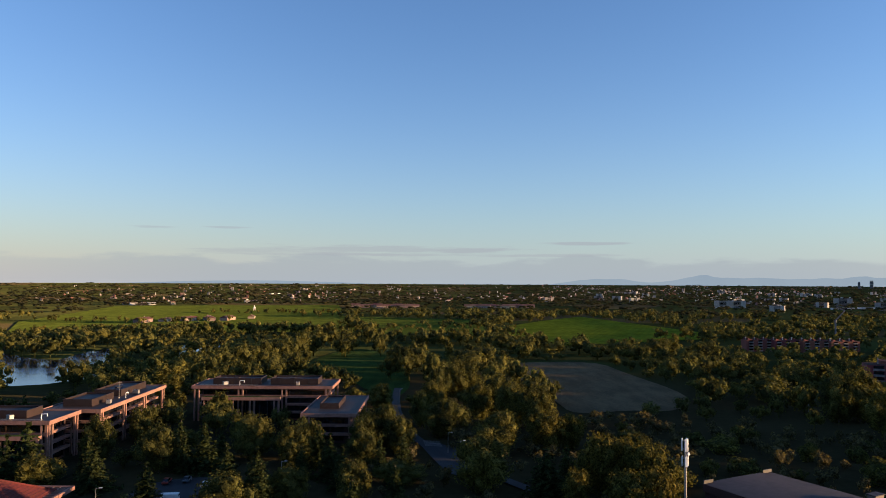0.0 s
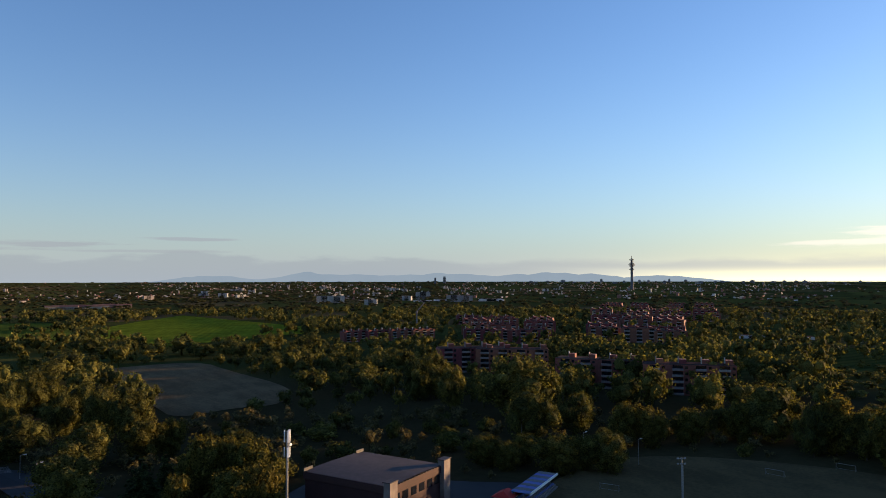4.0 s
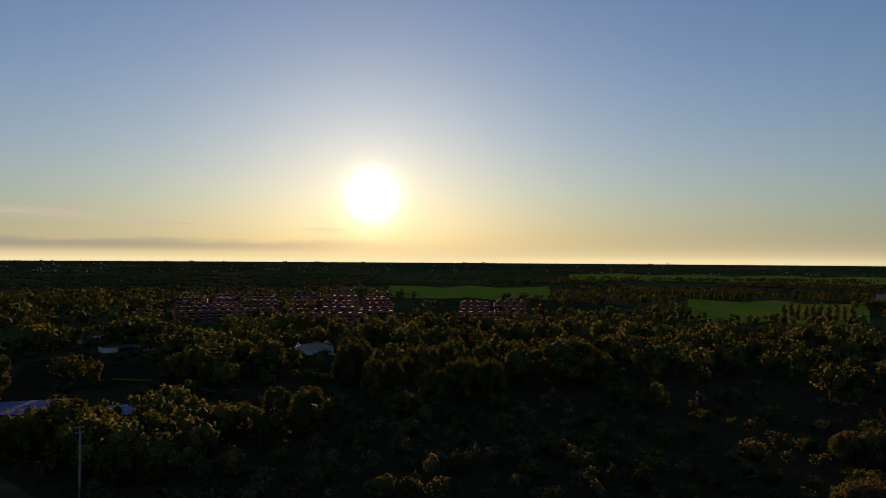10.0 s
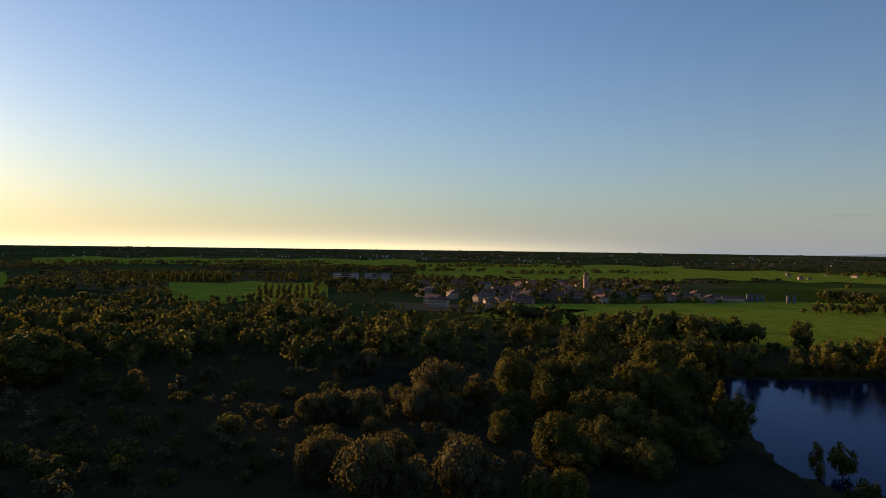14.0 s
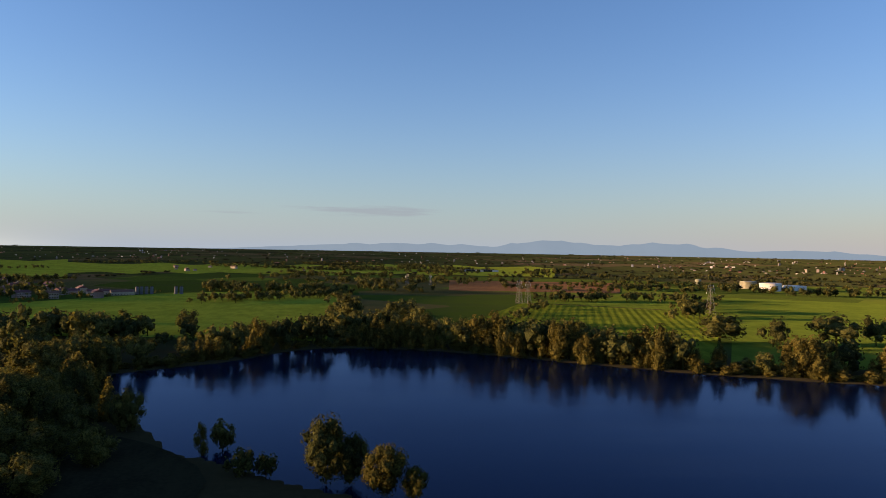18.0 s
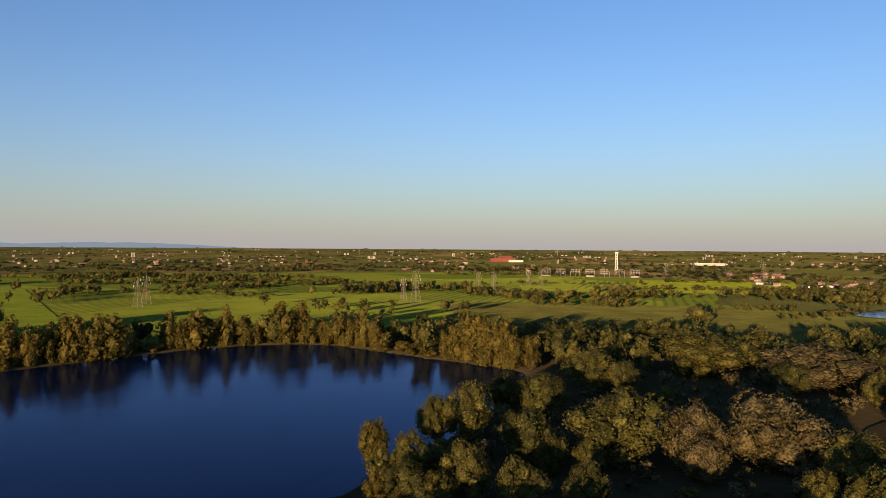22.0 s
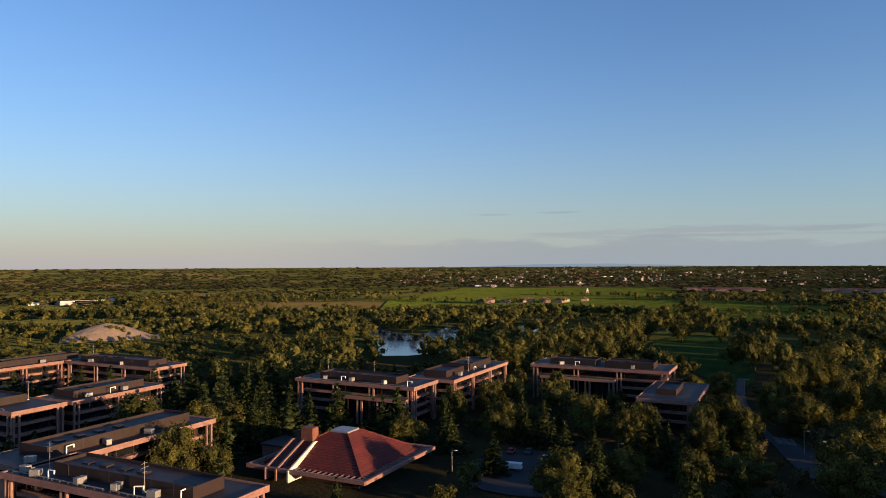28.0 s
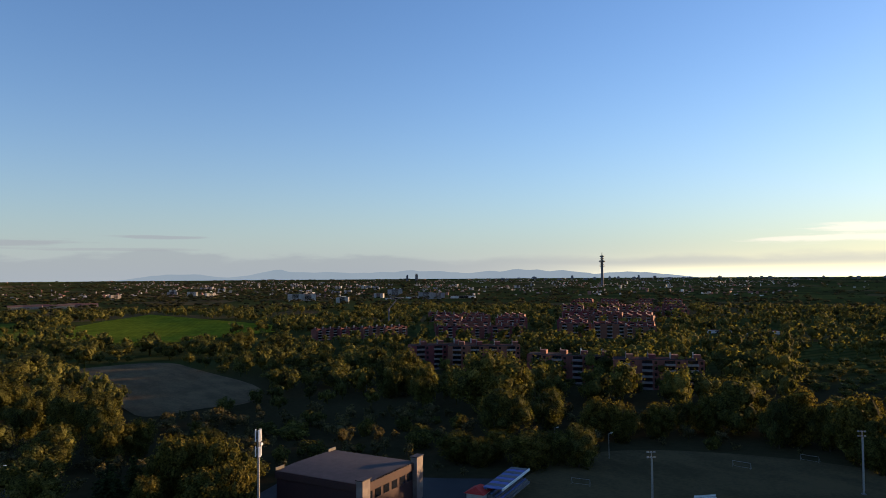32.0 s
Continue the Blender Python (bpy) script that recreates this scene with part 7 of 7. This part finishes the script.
def block(length, depth, floors, wall_mat, label, bands=M_PAINT, stacks=3, gables=True, name="apartment_block", category="apartment building", group="apartment blocks", fine=False):
    """A brick apartment block: pale balcony fronts in stacks, dark openings behind them, stepped roof walls."""
    o = thing(name, 0, 0, 0, 0, label, category, group)
    w, d, h = length / 2, depth / 2, floors * 3.0
    part("wall", box(-w, w, -d, d, 0, h), wall_mat, o)
    part("roof", box(-w + 0.3, w - 0.3, -d + 0.3, d - 0.3, h, h + 0.25), M_FLATROOF, o)
    pitch = length / stacks
    for j in range(stacks):
        s = -w + (j + 0.5) * pitch
        for k in range(floors if fine else 0):
            part("balcony", box(s - pitch * 0.24, s + pitch * 0.24, -d - 1.2, -d + 0.05, k * 3.0 + 0.2, k * 3.0 + 1.2, 0.03), bands, o, "pale balcony front")
            part("opening", box(s - pitch * 0.22, s + pitch * 0.22, -d - 0.06, -d + 0.06, k * 3.0 + 1.25, k * 3.0 + 2.8), M_GLASS, o)
            if k == 0:
                part("stair_head", box(s + pitch * 0.1, s + pitch * 0.1 + 3.4, -2.4, 2.4, h, h + 2.3), M_RED, o, "red brick stair head on the roof")
                part("chimney", box(s + pitch * 0.1 - 0.5, s + pitch * 0.1, -0.6, 0.6, h, h + 3.4), M_PALE, o)
            part("window", box(s + pitch * 0.32, s + pitch * 0.44, -d - 0.06, -d + 0.06, k * 3.0 + 1.0, k * 3.0 + 2.4), M_GLASS, o)
        if not fine:
            pale = bmesh.new()
            rim = [(-d + 0.3, 0.2), (-d + 0.3, floors * 3.0 - 1.8)]
            for k in range(floors - 1, -1, -1):
                rim += [(-d - 1.2, k * 3.0 + 1.2), (-d - 1.2, k * 3.0 + 0.2)] + ([(-d + 0.1, k * 3.0 + 0.2), (-d + 0.1, k * 3.0 - 1.8)] if k else [])
            sides = [[pale.verts.new((s + e * pitch * 0.24, y, z)) for y, z in rim] for e in (-1, 1)]
            pale.faces.new(sides[0])
            pale.faces.new(sides[1][::-1])
            for k in range(len(rim)):
                pale.faces.new((sides[0][k], sides[1][k], sides[1][(k + 1) % len(rim)], sides[0][(k + 1) % len(rim)]))
            bmesh.ops.recalc_face_normals(pale, faces=pale.faces)
            dark = box(s - pitch * 0.2, s + pitch * 0.2, -d - 0.06, -d + 0.06, 1.0, floors * 3.0 - 0.3)
            part("balcony_front" if category != "industrial building" else "loading_canopy", pale, bands, o)
            if not gables and name == "apartment_block" and length < 40:
                part("stair_head", box(s - 1.6, s + 1.6, -2.0, 2.0, h, h + 1.8), M_RED, o)
            part("glazing", dark, M_GLASS, o)
        if gables:
            bm = bmesh.new()
            x0, x1 = s - pitch * 0.30, s + pitch * 0.12
            p = [bm.verts.new(q) for q in ((x0, -d, h), (x1, -d, h), (x1, d, h), (x0, d, h), (x0, -d + 1, h + 2.0), (x0, d - 1, h + 2.0), (x1, d - 1, h + 0.5), (x1, -d + 1, h + 0.5))]
            for f in ((0, 1, 7, 4), (1, 2, 6, 7), (2, 3, 5, 6), (3, 0, 4, 5), (4, 7, 6, 5)):
                bm.faces.new([p[i] for i in f])
            bmesh.ops.recalc_face_normals(bm, faces=bm.faces)
            part("stepped_roof", bm, M_TILE, o, "red brick stepped roof")
            part("chimney", box(x0 - 0.35, x0 + 0.35, -0.8, 0.8, h, h + 3.0), M_PALE, o)
    return o


def settle(proto, spots):
    """Put the first thing at the first spot and copies at the rest: x, y, turn, scale."""
    for k, (x, y, turn, s) in enumerate(spots):
        m = pose(x, y, terrain(math.hypot(x, y)) + 0.1, 0, 0, turn) @ Matrix.Scale(s, 4)
        if k == 0:
            proto.matrix_basis = m
        else:
            copy_thing(proto, Matrix()).matrix_basis = m


def facing(x, y, extra=0.0):
    """The turn that shows a thing's front to the middle of the plan."""
    return math.degrees(math.atan2(-x, y)) + extra


def bilinear(q, u, v):
    (ax, ay), (bx, by), (cx, cy), (dx, dy) = q
    return ((1 - u) * (1 - v) * ax + u * (1 - v) * bx + u * v * cx + (1 - u) * v * dx, (1 - u) * (1 - v) * ay + u * (1 - v) * by + u * v * cy + (1 - u) * v * dy)


def estates():
    r = np.random.default_rng(21)
    dull = material("dull_balconies", (0.26, 0.22, 0.20), grain=0.8, vary=0.2)
    a = block(44, 12, 5, M_RED, "red brick apartment block with pale balconies among trees", bands=dull, stacks=4, gables=False, fine=True)
    b = block(30, 11, 4, M_RED, "red brick terrace of flats with pale balcony fronts", bands=dull, stacks=3)
    c = block(34, 11, 3, M_RED, "low red brick terrace with pale balconies", bands=dull, stacks=4, gables=False)
    aa, bb, cc = [], [], []
    for x, y, turn in ((268, 283, -10), (290, 242, 6), (246, 372, 14), (262, 352, 0)):
        aa.append((x, y, facing(x, y, turn), 1.0))
    for k in range(4):
        x, y = 268 + k * 22, 604 - k * 4
        bb.append((x, y, facing(x, y, 30), 0.8))
    for q, nu, nv, low in ((((345, 540), (395, 470), (586, 693), (502, 805)), 3, 5, 0), (((430, 463), (477, 399), (830, 695), (747, 806)), 3, 6, 0), (((660, 690), (750, 569), (1205, 916), (1058, 1106)), 4, 5, 1),
                           (((692, 108), (733, 53), (1115, 79), (1052, 164)), 2, 5, 1), (((644, 98), (649, 15), (1009, 24), (997, 151)), 3, 6, 1), (((596, 5), (601, -82), (1100, -150), (1085, 8)), 3, 7, 1),
                           (((594, -138), (597, -200), (858, -288), (851, -197)), 2, 5, 1)):
        for i in range(nu):
            for j in range(nv):
                x, y = bilinear(q, (i + 0.5) / nu + r.uniform(-0.05, 0.05), (j + 0.5) / nv + r.uniform(-0.04, 0.04))
                (cc if low else bb).append((x, y, facing(x, y, r.uniform(-14, 14)), r.uniform(0.85, 1.1)))
    settle(a, aa)
    settle(b, bb)
    settle(c, cc)
    # villages: houses with tiled roofs
    stucco = material("weathered_stucco", (0.34, 0.26, 0.20), (0.22, 0.16, 0.13), grain=0.5, vary=0.3)
    roofs = material("old_tiles", (0.16, 0.07, 0.05), (0.10, 0.05, 0.04), grain=1.5, vary=0.2)
    h1 = gable_house(12, 9, 6.0, 8.6, stucco, roofs, "weathered stucco village house with a dull tiled roof")
    h2 = gable_house(18, 10, 6.5, 9.2, stucco, roofs, "dull cream farmhouse with a tiled roof", bays=6)
    h3 = gable_house(30, 13, 5.0, 8.0, stucco, roofs, "long farm building with dull tiles", bays=8, storeys=1)
    one, two, three = [], [], []
    for _ in range(900):
        if len(one) + len(two) >= 74:
            break
        x, y = r.uniform(200, 670), r.uniform(-1120, -520)
        if inside(x, y, ESTATES[-1]) and all(math.hypot(x - s[0], y - s[1]) > 22 for s in one + two):
            (one if r.uniform() < 0.6 else two).append((x, y, r.uniform(0, 180), r.uniform(0.85, 1.15)))
    for x, y in ((-406, 960), (-385, 985), (-360, 1005), (-330, 1010), (-311, 1025), (-345, 1040), (-290, 1075)):
        three.append((x, y, r.uniform(60, 110), r.uniform(0.7, 1.0)))
    for k in range(9):
        x, y = -185 + k * 15, 1506 + r.uniform(-20, 25)
        (three if k % 3 else two).append((x, y, facing(x, y, r.uniform(-8, 8)), r.uniform(0.9, 1.1)))
    for k in range(10):
        x, y = 60 + k * 14, 1535 + r.uniform(-15, 25)
        three.append((x, y, facing(x, y, r.uniform(-8, 8)), r.uniform(0.8, 1.0)))
    for b0, b1, r0, r1, n in ((250, 262, 1500, 2100, 12), (276, 296, 1150, 1500, 26), (275.2, 279.5, 1480, 1620, 16), (222, 238, 1700, 2500, 26), (330, 352, 1700, 2600, 18), (168, 178, 1500, 2200, 8)):
        for _ in range(n):
            x, y = polar(r.uniform(b0, b1), r.uniform(r0, r1))
            (one if r.uniform() < 0.5 else two).append((x, y, r.uniform(0, 180), r.uniform(0.55, 0.9)))
    for b, q in ((161.0, 905), (163.0, 890), (164.6, 875)):
        x, y = polar(b, q)
        three.append((x, y, facing(x, y, 8), 0.8))
    settle(h1, one)
    settle(h2, two)
    settle(h3, three)
    # far town: pale blocks
    t1 = block(40, 13, 6, M_PALE, "pale far apartment block of the town", bands=M_PALE, stacks=1, gables=False, group="far town blocks")
    t2 = block(18, 16, 9, M_PALE, "pale far tower block of the town", bands=M_PALE, stacks=1, gables=False, name="tower_block", group="far town blocks")
    t3 = block(60, 24, 2, M_WHITE, "long white industrial shed far off", bands=M_ROOF, stacks=1, gables=False, name="industrial_shed", category="industrial building", group="far sheds")
    s1, s2, s3 = [], [], []
    for b0, b1, r0, r1, n in ((8, 24, 1900, 4200, 38), (20, 36, 1500, 3400, 40), (36, 60, 2600, 4500, 34), (60, 78, 3200, 4600, 14), (236, 285, 2600, 4500, 30), (340, 360, 2600, 4300, 18),
                              (205, 235, 2700, 4300, 20), (135, 170, 2600, 4300, 12)):
        for _ in range(n):
            x, y = polar(r.uniform(b0, b1), r.uniform(r0, r1))
            k = r.uniform()
            (s1 if k < 0.62 else s2 if k < 0.72 else s3).append((x, y, facing(x, y, r.uniform(-35, 35)), r.uniform(0.35, 0.7) * min(1.0, 2600 / math.hypot(x, y))))
    for b, q, s in ((21.6, 1690, 0.9), (22.6, 1700, 0.9), (134.4, 1085, 0.95), (136.9, 1078, 0.95), (29.5, 1950, 1.0), (32.0, 1720, 0.9), (33.0, 1745, 0.8)):
        x, y = polar(b, q)
        s1.append((x, y, facing(x, y), s))
    for b, q, s in ((304.2, 1215, 0.8), (306.6, 1195, 1.1), (309.6, 1265, 1.0), (311.4, 1250, 0.9), (191.2, 1800, 0.9), (192.6, 1815, 0.9),
                    (281, 1180, 0.5), (278, 1240, 0.6), (282.5, 1210, 0.5), (35.0, 1760, 1.0), (337, 1720, 0.9), (345, 1850, 0.7)):
        x, y = polar(b, q)
        s3.append((x, y, facing(x, y, 8), s))
    for x, y in ((504, 169), (513, 150), (545, 130), (472, 102), (433, -64), (612, 431), (633, 402)):
        s3.append((x, y, facing(x, y, 12), 0.5))
    settle(t1, s1)
    settle(t2, s2)
    settle(t3, s3)


estates()


def arched_hall():
    x, y = polar(91.6, 446)
    o = thing("arched_hall", x, y, 0.2, facing(x, y, 90), "hall with a shining arched metal roof", "hall")
    for s, w in ((-4.5, 6.0), (5.5, 5.5)):
        bm = bmesh.new()
        row = []
        for k in range(15):
            t = math.pi * k / 14
            yy, z = -math.cos(t) * 9, 2.4 + math.sin(t) * 2.9
            row.append((bm.verts.new((s - w, yy, z)), bm.verts.new((s + w, yy, z * (0.94 if s > 0 else 1)))))
        for a, c in zip(row, row[1:]):
            bm.faces.new((a[0], a[1], c[1], c[0]))
        bm.faces.new([a[0] for a in row])
        bm.faces.new([a[1] for a in reversed(row)])
        part("roof_vault", bm, M_SHINE, o, "shining arched metal roof")
    part("wall", box(-10, 10.5, -8.8, 8.8, 0, 2.6), M_WHITE, o)
    part("rib", box(0.9, 1.3, -9.2, 9.2, 2.2, 2.6), M_DARKSTEEL, o)
    o.matrix_basis = o.matrix_basis @ Matrix.Scale(1.3, 4)


M_SHINE = material("polished_sheet", (0.72, 0.72, 0.72), rough=0.3, metal=0.9, bump=0.05)
arched_hall()


def silos():
    first = None
    for b in (165.6, 165.9, 166.25, 166.6, 168.3, 168.7):
        x, y = polar(b, 885)
        if first is None:
            first = thing("silo", x, y, 0.2, 0, "grey concrete silo in a farmyard", "silo", "farm silos")
            part("shaft", rod((0, 0, 0), (0, 0, 8.5), 2.0, None, 14), M_TOWER, first)
            part("cap", rod((0, 0, 8.5), (0, 0, 9.4), 2.1, 0.6, 14), M_ROOF, first)
            part("ladder", box(-0.3, 0.3, -2.2, -2.0, 0.5, 8.4), M_DARKSTEEL, first)
        else:
            copy_thing(first, pose(x, y, 0.2))


silos()


def far_works():
    x, y = polar(258.1, 2390)
    o = thing("factory", x, y, terrain(2390), facing(x, y, 12), "large orange-red brick works far off in the fields", "factory")
    part("wall", box(-42, 42, -14, 14, 0, 13), M_RED, o)
    part("upper_floor", box(-14, 30, -9, 9, 13, 21), M_RED, o)
    part("roof", box(-42.5, 42.5, -14.5, 14.5, 13, 13.6), M_FLATROOF, o)
    part("chimney", rod((-24, 4, 13), (-24, 4, 27), 1.8, 1.3, 10), M_RED, o)
    part("loading_bay", box(18, 66, -24, -15, 0, 7), M_WHITE, o, "white loading bay")
    x, y = polar(274.0, 2250)
    o = thing("long_shed", x, y, terrain(2250), facing(x, y, 4), "long pale greenhouse shed on the plain", "shed")
    part("wall", box(-42, 42, -9, 9, 0, 6), M_PALE, o)
    part("roof", box(-43, 43, -9.6, 9.6, 6, 7.2), M_WHITE, o)
    first = None
    for b in (246.5, 249.2, 251.5, 254.5, 262.5):
        x, y = polar(b, 3400)
        if first is None:
            first = thing("radio_mast", x, y, terrain(3400), 0, "thin white radio mast on the far plain", "radio mast", "far masts")
            part("pole", rod((0, 0, 0), (0, 0, 30), 0.8, 0.5, 8), M_STEEL, first)
            part("platform", rod((0, 0, 24), (0, 0, 25), 1.6, 1.6, 8), M_STEEL, first)
        else:
            copy_thing(first, pose(x, y, terrain(3400)))


far_works()


def sand_mound():
    x, y = -486, 386
    bm = bmesh.new()
    n = 16
    vs = [[bm.verts.new((-36 + 72 * i / n, -20 + 40 * j / n, max(-0.4, 12 * (1 - abs(i / n * 2 - 0.9) ** 1.6) * (1 - abs(j / n * 2 - 1) ** 1.4) + 0.6 * noise.noise((i * 0.6, j * 0.6, 0))))) for j in range(n + 1)] for i in range(n + 1)]
    for i in range(n):
        for j in range(n):
            bm.faces.new((vs[i][j], vs[i + 1][j], vs[i + 1][j + 1], vs[i][j + 1]))
    ob = part("sand_hill", bm, material("sand", (0.27, 0.20, 0.14), (0.21, 0.155, 0.11), grain=0.4, vary=0))
    ob.matrix_basis = pose(x, y, 0.3, 0, 0, facing(x, y))
    tagged(ob, "big bare heap of pale sand behind the woods", "sand heap")


sand_mound()


def chapel():
    b, r = 345.1, 1398.0
    o = thing("chapel", *polar(b, r), terrain(r), facing(*polar(b, r)), "white chapel with a pointed roof among fields", "chapel")
    part("wall", box(-2.2, 2.2, -3, 3, 0, 4.5), M_WHITE, o)
    part("spire", rod((0, 0, 4.5), (0, 0, 10.5), 2.6, 0.15, 4), M_WHITE, o)
    part("door", box(-0.8, 0.8, -3.06, -2.95, 0, 2.2), M_BROWN, o)


chapel()


# ---------------------------------------------------------------- vehicles and road marks
def car(x, y, turn, paint, label, van=False):
    o = thing("van" if van else "car", x, y, 0.42, turn, label, "van" if van else "car", "parked cars")
    h = 2.0 if van else 0.95
    body = box(-2.3, 2.3, -0.9, 0.9, 0.35, h, 0.18)
    part("body", body, paint, o)
    if not van:
        bm = bmesh.new()
        a = [bm.verts.new(p) for p in ((-1.7, -0.8, 0.94), (1.1, -0.8, 0.94), (1.1, 0.8, 0.94), (-1.7, 0.8, 0.94))]
        c = [bm.verts.new(p) for p in ((-1.1, -0.65, 1.48), (0.4, -0.65, 1.48), (0.4, 0.65, 1.48), (-1.1, 0.65, 1.48))]
        for k in range(4):
            bm.faces.new((a[k], a[(k + 1) % 4], c[(k + 1) % 4], c[k]))
        part("windows", bm, M_GLASS, o)
        part("roof", box(-1.15, 0.45, -0.68, 0.68, 1.47, 1.52), paint, o)
    else:
        part("windscreen", box(2.2, 2.33, -0.75, 0.75, 1.25, 1.8), M_GLASS, o)
    for sx in (-1.4, 1.4):
        for sy in (-0.85, 0.85):
            wheel = part("wheel", rod((sx, sy - 0.1, 0.32), (sx, sy + 0.1, 0.32), 0.32, None, 14), M_DARKSTEEL, o)
            part("rim", rod((sx, sy - 0.11, 0.32), (sx, sy + 0.11, 0.32), 0.18, None, 10), M_STEEL, wheel)
    for sy in (-0.6, 0.6):
        part("headlight", box(2.26, 2.33, sy - 0.16, sy + 0.16, 0.6, 0.78), M_PAINT, o)


M_CARGREY = material("grey_car_paint", (0.10, 0.11, 0.13), rough=0.3, spec=0.5)
M_CARRED = material("red_car_paint", (0.30, 0.03, 0.03), rough=0.3, spec=0.5)
car(-71, 187, 10, M_PAINT, "white van parked on the asphalt", van=True)
car(-78, 203, 95, M_CARRED, "red car parked by the trees")
car(-73, 205, 95, M_CARGREY, "dark grey car parked by the trees")
car(-58, 178, 15, M_CARGREY, "dark grey car on the car park")
car(-66, 200, 92, M_PAINT, "white car parked by the trees")
for k in range(7):
    t = k * 0.9
    road("road_mark", [(-7.0 + t * 0.2, 258 - t * 1.4), (-1.0 + t * 0.2, 257 - t * 1.4)], 0.5, M_PAVING, "white zebra stripe on the road", "road marking", 0.46)
